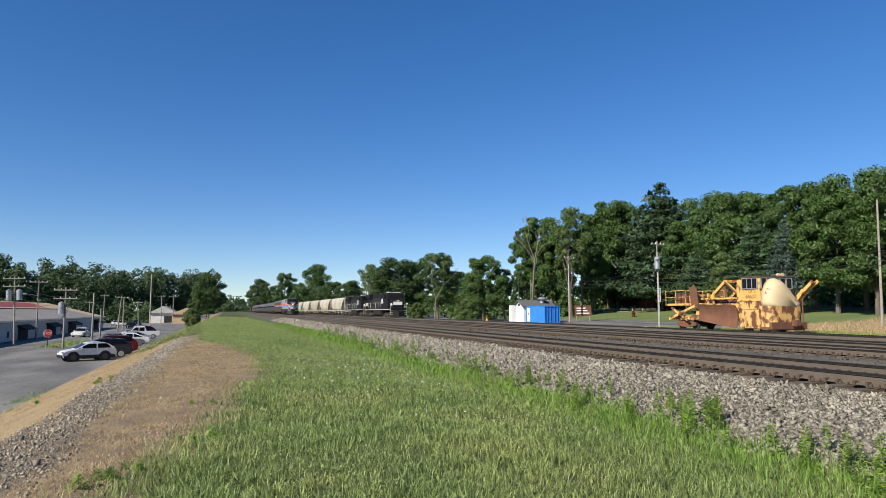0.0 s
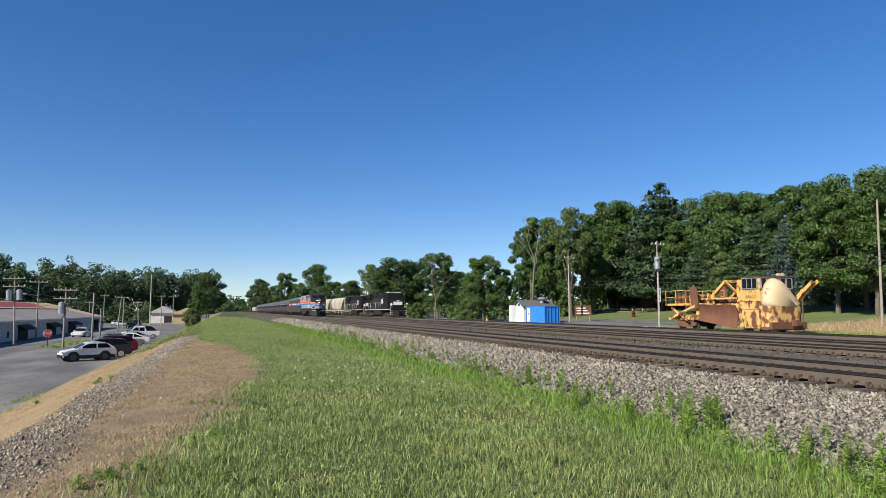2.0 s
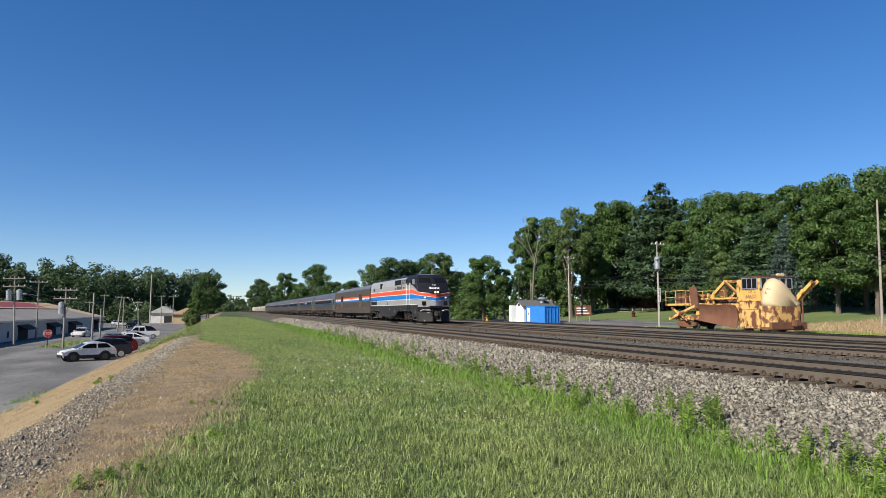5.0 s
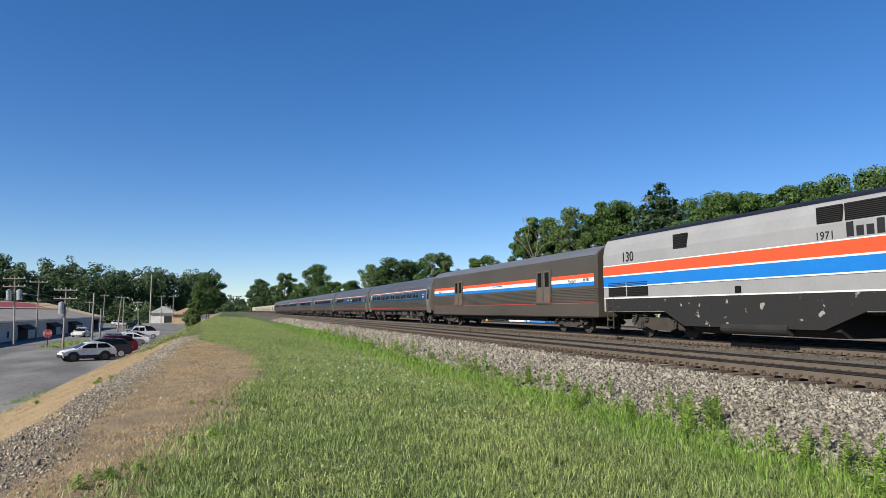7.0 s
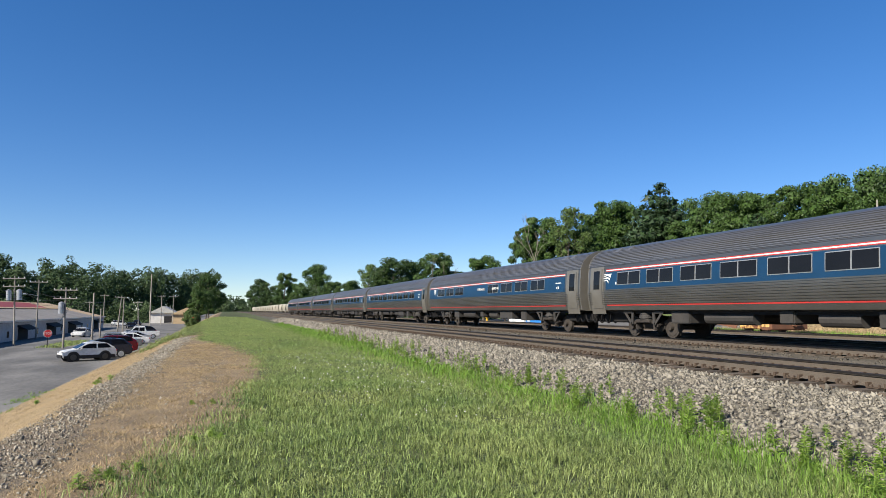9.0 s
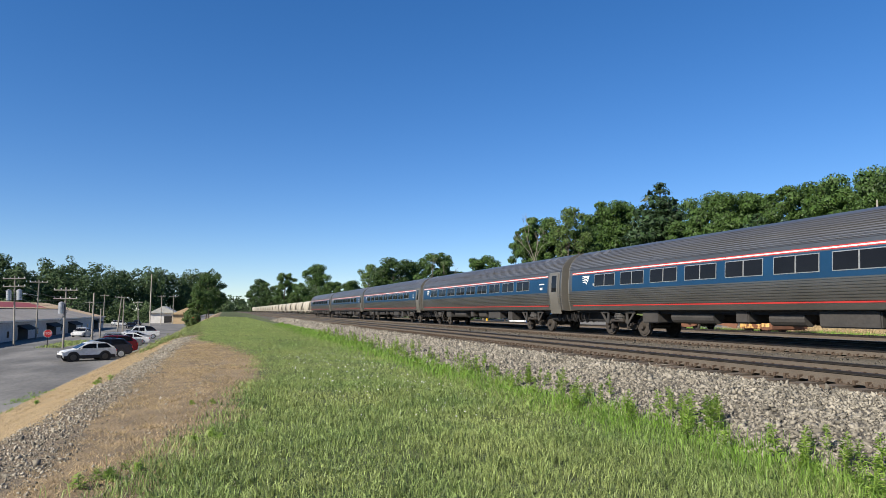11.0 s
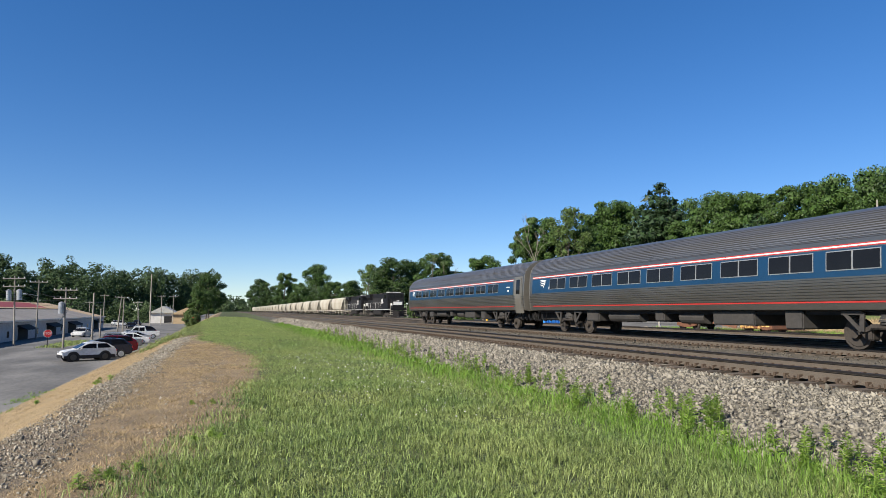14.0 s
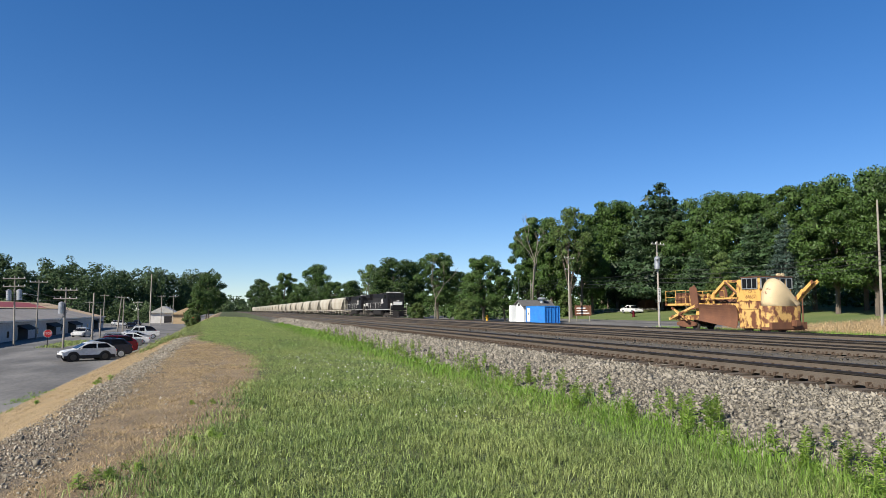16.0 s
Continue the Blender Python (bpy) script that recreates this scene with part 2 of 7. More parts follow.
def build_track(name, x, z, y0, y1, label, tie_to, near=False):
    t = thing(name, label, "railway track", kind="structure")
    for s in (-1, 1):
        bm = bmesh.new()
        prism(bm, [(x + s * GAUGE / 2 + a, z + b) for a, b in RAIL_OUTLINE], y0, y1)
        r = part("rail", bm, M_RAIL, t, "rust-brown steel rail")
        bm = bmesh.new()
        box(bm, x + s * GAUGE / 2 - 0.039, x + s * GAUGE / 2 + 0.039, y0, y1, z - 0.032, z + 0.003)
        part("rail_head", bm, M_HEAD, r, "worn rail head, darkened for the shade line under it")
    bm = bmesh.new()
    box(bm, -1.3, 1.3, -0.115, 0.115, -0.16, 0)
    tie_mesh = solid("tie", bm, M_TIE)
    bm = bmesh.new()
    for s in (-1, 1):
        box(bm, s * GAUGE / 2 - 0.18, s * GAUGE / 2 + 0.18, -0.10, 0.10, 0, 0.014)
        for q in (-0.1, 0.1):
            for e in (-0.06, 0.06):
                box(bm, s * GAUGE / 2 + q - 0.012, s * GAUGE / 2 + q + 0.012, e - 0.012, e + 0.012, 0.014, 0.05)
        for e in (-0.15, 0.15):
            box(bm, s * GAUGE / 2 - 0.10, s * GAUGE / 2 + 0.10, e - 0.02, e + 0.02, 0.0, 0.075)
    plate_mesh = solid("tie_plate", bm, M_PLATE)
    rng = random.Random(hash(x) & 255)
    y = -2.0 if near else 4.0
    while y < tie_to:
        tie = new("tie", tie_mesh)
        tie.parent = t
        tie.matrix_basis = pose(x + rng.uniform(-0.07, 0.07), y, z - 0.186 - 0.014 + rng.uniform(-0.012, 0), 0, 0, rng.uniform(-1.2, 1.2))
        if y < 60:
            pl = new("tie_plate", plate_mesh)
            pl.parent = t
            pl.matrix_basis = pose(x, y, z - 0.2)
        y += 0.52
    return t


def rest_ties(name, x, z, y0, y1):
    vs, fs = [], []
    y = y0
    while y < y1:
        k = len(vs)
        vs += [(x + a, y + b, z - 0.2 - c) for a in (-1.3, 1.3) for b in (-0.115, 0.115) for c in (0.1, 0)]
        fs += [tuple(k + i for i in q) for q in ((0, 1, 3, 2), (4, 6, 7, 5), (0, 4, 5, 1), (2, 3, 7, 6), (1, 5, 7, 3))]
        y += 0.52
    return tagged(new(name, soup(name, vs, fs, M_TIE)), "dark wooden railway ties receding in ballast", "ties", kind="stuff")

# ---- paints ----
M_STEEL = material("stainless_steel", (0.30, 0.285, 0.26), 0.34, metal=0.85, second=(0.21, 0.195, 0.17), scale=0.6, fine=12, bump=0.05, stretch=(1, 0.4, 1), grain=0.3)
M_DOOR = material("pale_steel", (0.25, 0.232, 0.20), 0.4, metal=0.5, second=(0.20, 0.185, 0.155), scale=0.9, fine=4, bump=0.04, grain=0.3)
M_ROOFSTEEL = material("weathered_roof_steel", (0.30, 0.30, 0.30), 0.45, metal=0.7, second=(0.22, 0.21, 0.20), scale=0.7, fine=10, bump=0.05, stretch=(1, 0.3, 1), grain=0.3)
# Baggage car steel: brown of the reflected ground is put into its colour.
M_BAGGAGE = material("ground_tinted_steel", (0.155, 0.132, 0.105), 0.45, metal=0.6, second=(0.115, 0.096, 0.074), scale=0.6, fine=10, bump=0.05, stretch=(1, 0.4, 1), grain=0.3)
M_LEAFDOOR = material("brown_door_steel", (0.20, 0.17, 0.13), 0.45, metal=0.5, second=(0.15, 0.125, 0.095), scale=0.9, fine=6, bump=0.04, grain=0.3)
M_FRAME = material("bright_trim", (0.42, 0.42, 0.41), 0.4, metal=0.5, scale=2, fine=10, bump=0)
M_BLUE = material("band_blue", (0.010, 0.046, 0.105), 0.35, second=(0.008, 0.038, 0.085), scale=0.8, fine=8, bump=0.03, grain=0.3)
M_RED = material("stripe_red", (0.55, 0.045, 0.04), 0.4, scale=0.8, fine=8, bump=0)
M_WHITE = material("stripe_white", (0.75, 0.74, 0.70), 0.4, second=(0.62, 0.60, 0.56), scale=0.8, fine=8, bump=0, grain=0.3)
M_ORANGE = material("stripe_orange", (0.80, 0.085, 0.025), 0.35, second=(0.70, 0.08, 0.03), scale=0.8, fine=6, bump=0, grain=0.3)
M_SKYBLUE = material("stripe_blue", (0.012, 0.17, 0.52), 0.35, second=(0.012, 0.15, 0.46), scale=0.8, fine=6, bump=0, grain=0.3)
M_SILVER = material("loco_silver", (0.35, 0.35, 0.345), 0.42, metal=0.2, second=(0.29, 0.287, 0.28), scale=0.7, fine=10, bump=0.03, grain=0.3)
M_NAVY = material("loco_navy", (0.010, 0.011, 0.017), 0.5, second=(0.017, 0.017, 0.022), scale=0.8, fine=8, bump=0.03, spec=0.12, grain=0.3)
M_UNDER = material("underframe_grey", (0.016, 0.0155, 0.0155), 0.75, second=(0.03, 0.027, 0.025), scale=1.3, fine=14, bump=0.2, spec=0.2)
M_SKIRT = material("chipped_dark_paint", (0.020, 0.0195, 0.019), 0.7, second=(0.26, 0.245, 0.22), scale=2.6, fine=14, bump=0.1, mix=0.665, spread=0.02, spec=0.25)
M_TRUCK = material("brake_dust", (0.032, 0.028, 0.025), 0.85, second=(0.06, 0.051, 0.043), scale=2.5, fine=20, bump=0.3, spec=0.2)
M_WHEEL = material("wheel_steel", (0.075, 0.064, 0.054), 0.7, metal=0.3, second=(0.05, 0.042, 0.035), scale=3, fine=20, bump=0.2)
M_BOX = material("dusty_box_paint", (0.040, 0.038, 0.036), 0.7, second=(0.062, 0.056, 0.05), scale=1.1, fine=12, bump=0.1, spec=0.25)
M_BLACK = material("loco_black", (0.007, 0.007, 0.008), 0.6, second=(0.013, 0.012, 0.012), scale=1, fine=8, bump=0.05, spec=0.2)
M_HOODDOOR = material("dusty_black", (0.018, 0.017, 0.016), 0.6, second=(0.03, 0.027, 0.024), scale=1.5, fine=10, bump=0.05, spec=0.25)
M_CREAM = material("hopper_cream", (0.47, 0.44, 0.36), 0.6, second=(0.32, 0.28, 0.21), scale=0.5, fine=6, bump=0.05, random_value=0.12, stretch=(1, 1, 0.3))
M_GLASS = material("tinted_glass", (0.012, 0.013, 0.015), 0.06, bump=0, scale=1)
M_GLASS.node_tree.nodes["Principled BSDF"].inputs["Specular IOR Level"].default_value = 0.16
M_LAMP = material("headlight_glow", (0.9, 0.85, 0.7), 0.2, bump=0, emit=(1.0, 0.85, 0.6, 2.2))
M_LAMPDIM = material("ditch_light_glow", (0.9, 0.85, 0.7), 0.2, bump=0, emit=(1.0, 0.85, 0.6, 0.7))
M_NUMBER = material("number_black", (0.02, 0.02, 0.02), 0.5, bump=0)


def words(text, size, m, mat, parent, name="lettering", depth=0.004):
    c = bpy.data.curves.new(name, "FONT")
    c.body, c.size, c.extrude, c.align_x = text, size, depth, "CENTER"
    o = bpy.data.objects.new(name, c)
    scene.collection.objects.link(o)
    data = bpy.data.meshes.new_from_object(o.evaluated_get(bpy.context.evaluated_depsgraph_get()))
    bpy.data.objects.remove(o)
    data.materials.clear()
    data.materials.append(mat)
    ob = new(name, data)
    ob.parent, ob.matrix_basis = parent, m
    return ob


def side_text(x, y, z):
    """Upright lettering on a wall that faces -x, read from the near side."""
    return Matrix.Translation((x, y, z)) @ Matrix(((0, 0, -1, 0), (-1, 0, 0, 0), (0, 1, 0, 0), (0, 0, 0, 1)))


def wheelset(parent, y, r=0.457, mat=None):
    bm = bmesh.new()
    for s in (-1, 1):
        x = s * 0.76
        tube(bm, (x - 0.055, y, r), (x + 0.055, y, r), r, r, 20)
        tube(bm, (x - s * 0.06, y, r), (x - s * 0.085, y, r), r + 0.025, r + 0.02, 20)
        tube(bm, (x + s * 0.05, y, r), (x + s * 0.075, y, r), r * 0.86, r * 0.80, 16)
        tube(bm, (x + s * 0.07, y, r), (x + s * 0.20, y, r), 0.15, 0.13, 14)
    tube(bm, (-0.7, y, r), (0.7, y, r), 0.09, 0.09, 12)
    return part("wheelset", bm, mat or M_WHEEL, parent, "rusty steel wheel pair on an axle")


def passenger_truck(parent, yc):
    for dy in (-1.3, 1.3):
        wheelset(parent, yc + dy)
    bm = bmesh.new()
    for s in (-1, 1):
        prism(bm, [(yc - 1.75, 0.55), (yc - 1.55, 0.42), (yc - 0.9, 0.42), (yc - 0.65, 0.30), (yc + 0.65, 0.30), (yc + 0.9, 0.42), (yc + 1.55, 0.42), (yc + 1.75, 0.55), (yc + 1.5, 0.72), (yc + 0.7, 0.66), (yc - 0.7, 0.66), (yc - 1.5, 0.72)], s * 0.98, s * 1.12, "x")
        for q in (-0.45, 0.45):
            tube(bm, (s * 1.16, yc + q, 0.66), (s * 1.16, yc + q, 0.95), 0.17, 0.15, 12)
        bbox(bm, s * 0.95, s * 1.32, yc - 0.7, yc + 0.7, 0.93, 1.06, 0.03)
        beam(bm, (s * 1.2, yc - 0.95, 1.15), (s * 1.2, yc - 1.35, 0.5), 0.07, 0.16)
        tube(bm, (s * 1.25, yc + 0.9, 0.8), (s * 1.25, yc + 1.5, 0.5), 0.05, 0.05, 8)
    bbox(bm, -1.0, 1.0, yc - 0.35, yc + 0.35, 0.4, 0.9, 0.04)
    part("truck_frame", bm, M_TRUCK, parent, "dusty cast steel truck frame")


def coach_truck(parent, yc):
    """Wheels outside the frame, an air spring on each side, hangers from the body."""
    for dy in (-1.3, 1.3):
        wheelset(parent, yc + dy)
    bm = bmesh.new()
    for s in (-1, 1):
        prism(bm, [(yc - 1.6, 0.34), (yc + 1.6, 0.34), (yc + 1.6, 0.58), (yc + 0.6, 0.72), (yc - 0.6, 0.72), (yc - 1.6, 0.58)], s * 0.5, s * 0.64, "x")
        bbox(bm, s * 0.6, s * 1.36, yc - 0.52, yc + 0.52, 0.62, 0.76, 0.03)
        for q in (-1, 1):
            beam(bm, (s * 1.2, yc + q * 0.5, 0.68), (s * 1.2, yc + q * 0.95, 0.5), 0.1, 0.12)
            bbox(bm, s * 0.9, s * 1.2, yc + q * 0.62 - 0.09, yc + q * 0.62 + 0.09, 0.3, 0.62, 0.03)
    bbox(bm, -1.0, 1.0, yc - 0.35, yc + 0.35, 0.4, 0.9, 0.04)
    part("truck_frame", bm, M_TRUCK, parent, "dusty cast steel truck frame")
    for s in (-1, 1):
        bm = bmesh.new()
        for z, r in ((0.76, 0.30), (0.83, 0.33), (0.9, 0.30), (0.97, 0.26)):
            tube(bm, (s * 1.12, yc, z), (s * 1.12, yc, z + 0.06), r, r * 0.96, 16)
        part("air_spring", bm, M_BOX, parent, "dusty rubber air spring")
        for q in (-1, 1):
            bm = bmesh.new()
            y = yc + q * 0.72
            beam(bm, (s * 1.3, y, 1.1), (s * 1.3, y + q * 0.06, 0.55), 0.05, 0.14)
            beam(bm, (s * 1.3, y + q * 0.62, 1.1), (s * 1.3, y + q * 0.08, 0.55), 0.05, 0.1)
            box(bm, s * 1.27, s * 1.33, min(y, y + q * 0.66), max(y, y + q * 0.66), 1.02, 1.12)
            part("hanger", bm, M_BOX, parent, "triangular grey hanger plate")
    for dy in (-1.3, 1.3):
        for s in (-1, 1):
            bm = bmesh.new()
            bbox(bm, s * 0.86, s * 1.0, yc + dy * 0.55 - 0.14, yc + dy * 0.55 + 0.14, 0.28, 0.56, 0.03)
            part("brake_caliper", bm, M_TRUCK, parent)


def fluted(z0, z1, n, width, amp):
    """Points up a wall with n round ribs; width gives the half width at a height."""
    pts = []
    for i in range(n):
        for k, a in ((0.0, 0), (0.12, 1), (0.5, 1), (0.62, 0)):
            z = z0 + (z1 - z0) * (i + k) / n
            pts.append((width(z) + amp * a, z))
    return pts + [(width(z1), z1)]


def tube_width(z):
    """Half width of the rounded coach body."""
    if z < 2.1:
        return 1.47 + 0.11 * math.sin(min(1, (z - 1.1) / 1.0) * math.pi / 2)
    if z < 3.0:
        return 1.58 - 0.06 * ((z - 2.1) / 0.9) ** 2
    k = min(1.0, (z - 3.0) / 1.22)
    return 1.52 * math.sqrt(max(0.0, 1 - k ** 2.1))


def strip(bm, z0, z1, y0, y1, out, n=4, width=tube_width, sides=(-1, 1)):
    """A thin band that follows the body's curve."""
    for s in sides:
        for i in range(n):
            a, b = z0 + (z1 - z0) * i / n, z0 + (z1 - z0) * (i + 1) / n
            q = [bm.verts.new((s * (width(z) + out), y, z)) for z, y in ((a, y0), (a, y1), (b, y1), (b, y0))]
            bm.faces.new(q)
            if i in (0, n - 1):
                z = a if i == 0 else b
                e = [bm.verts.new((s * (width(z) + o), y, z)) for o, y in ((out, y0), (out, y1), (-0.02, y1), (-0.02, y0))]
                bm.faces.new(e)


def coach(label, front_door=True, rear_door=False, skip=(), lettered=False):
    L = 25.15
    t = thing("passenger_coach", label, "railway coach", "coaches of the passenger train")
    pts = [(-1.2, 1.12)] + [(-w, z) for w, z in [(tube_width(1.17), 1.17), (tube_width(1.36), 1.36)]] + [(-w, z) for w, z in fluted(1.42, 2.06, 7, tube_width, 0.022)] + [(-tube_width(2.1 + 0.1 * i), 2.1 + 0.1 * i) for i in range(10)]
    pts += [(-w, z) for w, z in fluted(3.2, 3.9, 8, tube_width, 0.016)]
    pts += [(-tube_width(z), z) for z in (3.98, 4.06, 4.13, 4.18, 4.21)]
    full = pts + [(-x, z) for x, z in pts[::-1]]
    bm = bmesh.new()
    prism(bm, full, 0.0, L)
    part("body", bm, M_STEEL, t, "fluted stainless steel shell")
    bm = bmesh.new()
    for i in range(11):
        z = 3.26 + 0.075 * i
        strip(bm, z, z + 0.03, 0.05, L - 0.05, 0.022, 1)
    part("roof_ribs", bm, M_ROOFSTEEL, t, "grey ribbed roof sheets")
    y0, y1 = (1.5 if front_door else 0.3), L - (1.5 if rear_door else 0.3)
    for name, a, b, mat, out in (("window_band", 2.12, 2.92, M_BLUE, 0.004), ("red_stripe", 2.955, 2.985, M_RED, 0.004), ("white_stripe", 2.985, 3.03, M_WHITE, 0.004), ("red_stripe", 3.03, 3.062, M_RED, 0.004), ("sill_stripe", 1.365, 1.41, M_RED, 0.006), ("belt_rail", 2.07, 2.115, M_STEEL, 0.022)):
        bm = bmesh.new()
        strip(bm, a, b, y0, y1, out)
        part(name, bm, mat, t)
    for i in range(9):
        if i in skip:
            continue
        a = 3.8 + 2.155 * i
        for s in (-1, 1):
            bm = bmesh.new()
            strip(bm, 2.30, 2.885, a - 0.035, a + 1.695, 0.012, 3, sides=(s,))
            w = part("window", bm, M_FRAME, t, "steel-framed coach window")
            bm = bmesh.new()
            strip(bm, 2.33, 2.855, a, a + 0.80, 0.02, 3, sides=(s,))
            strip(bm, 2.33, 2.855, a + 0.86, a + 1.66, 0.02, 3, sides=(s,))
            part("pane", bm, M_GLASS, w, "dark tinted glass")
    ends = ([0.32] if front_door else []) + ([L - 1.17] if rear_door else [])
    for a in ends:
        for s in (-1, 1):
            bm = bmesh.new()
            strip(bm, 0.98, 3.22, a - 0.16, a + 1.01, 0.012, 8, sides=(s,))
            d = part("door", bm, M_DOOR, t, "stainless steel vestibule door")
            bm = bmesh.new()
            strip(bm, 1.25, 3.12, a, a + 0.85, 0.028, 6, sides=(s,))
            part("door_leaf", bm, M_DOOR, d)
            bm = bmesh.new()
            strip(bm, 2.15, 3.02, a + 0.17, a + 0.68, 0.036, 4, sides=(s,))
            part("pane", bm, M_GLASS, d, "dark tinted glass")
    for y, sg in ((0.0, -1), (L, 1)):
        bm = bmesh.new()
        prism(bm, [(x * 1.006, z * 1.002) for x, z in full if z > 1.1], y - 0.07 if sg < 0 else y, y if sg < 0 else y + 0.07)
        part("end_frame", bm, M_DOOR, t, "pale steel end frame")
        bm = bmesh.new()
        bbox(bm, -0.62, 0.62, min(y, y + sg * 0.4), max(y, y + sg * 0.4), 1.0, 3.4, 0.05)
        bbox(bm, -0.16, 0.16, min(y, y + sg * 0.45), max(y, y + sg * 0.45), 0.72, 0.98, 0.03)
        for q in (-0.9, -0.5, 0.4, 0.8):
            tube(bm, (q, y + sg * 0.15, 1.05), (q + 0.15, y + sg * 0.25, 0.55), 0.03, 0.03, 6)
        part("gangway", bm, M_UNDER, t, "black rubber gangway and coupler")
        # Dark block added to fill the underbody and hide the view through it.
        bm = bmesh.new()
        bbox(bm, -0.9, 0.9, min(y, y - sg * 2.3), max(y, y - sg * 2.3), 0.6, 1.02, 0.05)
        part("drawgear", bm, M_UNDER, t)
        for q in (-1.15, -0.75, 0.75, 1.15):
            for k in range(3):
                bm = bmesh.new()
                c = y + sg * (0.12 - 0.55 * k)
                arc = [(q, c + 0.24 * math.cos(math.pi * i / 6), 0.98 - 0.42 * math.sin(math.pi * i / 6)) for i in range(7)]
                rings = [[bm.verts.new((p[0] + 0.028 * math.cos(j * math.pi / 3), p[1] + 0.028 * math.sin(j * math.pi / 3) * math.cos(math.pi * i / 6), p[2] - 0.028 * math.sin(j * math.pi / 3) * math.sin(math.pi * i / 6))) for j in range(6)] for i, p in enumerate(arc)]
                for r0, r1 in zip(rings, rings[1:]):
                    for j in range(6):
                        bm.faces.new((r0[j], r0[(j + 1) % 6], r1[(j + 1) % 6], r1[j]))
                part("hose", bm, M_BLACK, t)
    for yc in (3.9, L - 3.9):
        coach_truck(t, yc)
    for k, (a, b, z, w) in enumerate(((6.6, 7.3, 0.55, 1.35), (8.6, 10.6, 0.62, 1.3), (11.2, 12.6, 0.58, 1.25), (13.4, 14.0, 0.7, 1.3), (15.2, 17.6, 0.5, 1.2), (18.3, 19.4, 0.62, 1.3))):
        if k in (2, 4):
            for s in (-1, 1):
                bm = bmesh.new()
                tube(bm, (s * 0.95, a, 0.88), (s * 0.95, b, 0.88), 0.26, 0.26, 14)
                part("air_tank", bm, M_BOX, t)
        else:
            bm = bmesh.new()
            bbox(bm, -w, w, a, b, z, 1.14, 0.04)
            part("equipment_box", bm, M_BOX, t, "dusty dark grey equipment box")
    bm = bmesh.new()
    box(bm, -1.2, 1.2, 0.4, L - 0.4, 1.0, 1.13)
    part("underframe", bm, M_UNDER, t)
    for y in (1.6, 2.5, L - 2.6, L - 1.7):
        for s in (-1, 1):
            bm = bmesh.new()
            bbox(bm, -0.2, 0.2, y - 0.2, y + 0.2, -0.03, 0.05, 0.02)
            hatch = part("roof_hatch", bm, M_ROOFSTEEL, t, "grey steel roof hatch")
            hatch.matrix_basis = Matrix.Translation((s * 0.95, 0, 3.93)) @ Matrix.Rotation(s * 0.62, 4, "Y")
    # sweep mark and running number as bars
    bm = bmesh.new()
    for (a0, za), (a1, zb) in (((-1.32, 2.72), (-1.92, 2.66)), ((-1.32, 2.62), (-1.86, 2.53)), ((-1.36, 2.52), (-1.74, 2.40))):
        for s in (-1, 1):
            mid = ((a0 + a1) / 2 - 0.05, (za + zb) / 2 + 0.06)
            for (p, zp, hp), (q, zq, hq) in (((a0, za, 0.02), (*mid, 0.07)), ((*mid, 0.07), (a1, zb, 0.11))):
                bm.faces.new([bm.verts.new((s * (tube_width(z) + 0.012), L + y, z)) for y, z in ((p, zp), (q, zq), (q, zq + hq), (p, zp + hp))])
    strip(bm, 2.80, 2.845, L - 1.95, L - 1.3, 0.009, 1)
    part("emblem", bm, M_WHITE, t, "white sweep emblem")
    bm = bmesh.new()
    for k in range(5):
        strip(bm, 2.33, 2.45, L - 2.36 - 0.1 * k, L - 2.30 - 0.1 * k, 0.009, 1)
    part("car_number_bars", bm, M_WHITE, t)
    bm = bmesh.new()
    for k in range(2):
        strip(bm, 2.30, 2.42, 2.1 + 0.17 * k, 2.22 + 0.17 * k, 0.009, 1)
    strip(bm, 2.58, 2.63, 1.9, 2.5, 0.009, 1)
    part("notice", bm, M_WHITE, t)
    if lettered:
        for s, txt in ((-1, "NORTHEAST"), (0, "REGIONAL")):
            words(txt, 0.24, side_text(-1.60, 13.1 if s else 10.6, 2.52), M_WHITE, t)
    return t


def flat_width(z):
    if z < 3.78:
        return 1.5
    k = min(1, (z - 3.78) / 0.64)
    return 1.5 * math.sqrt(max(0, 1 - 0.98 * k ** 1.7))


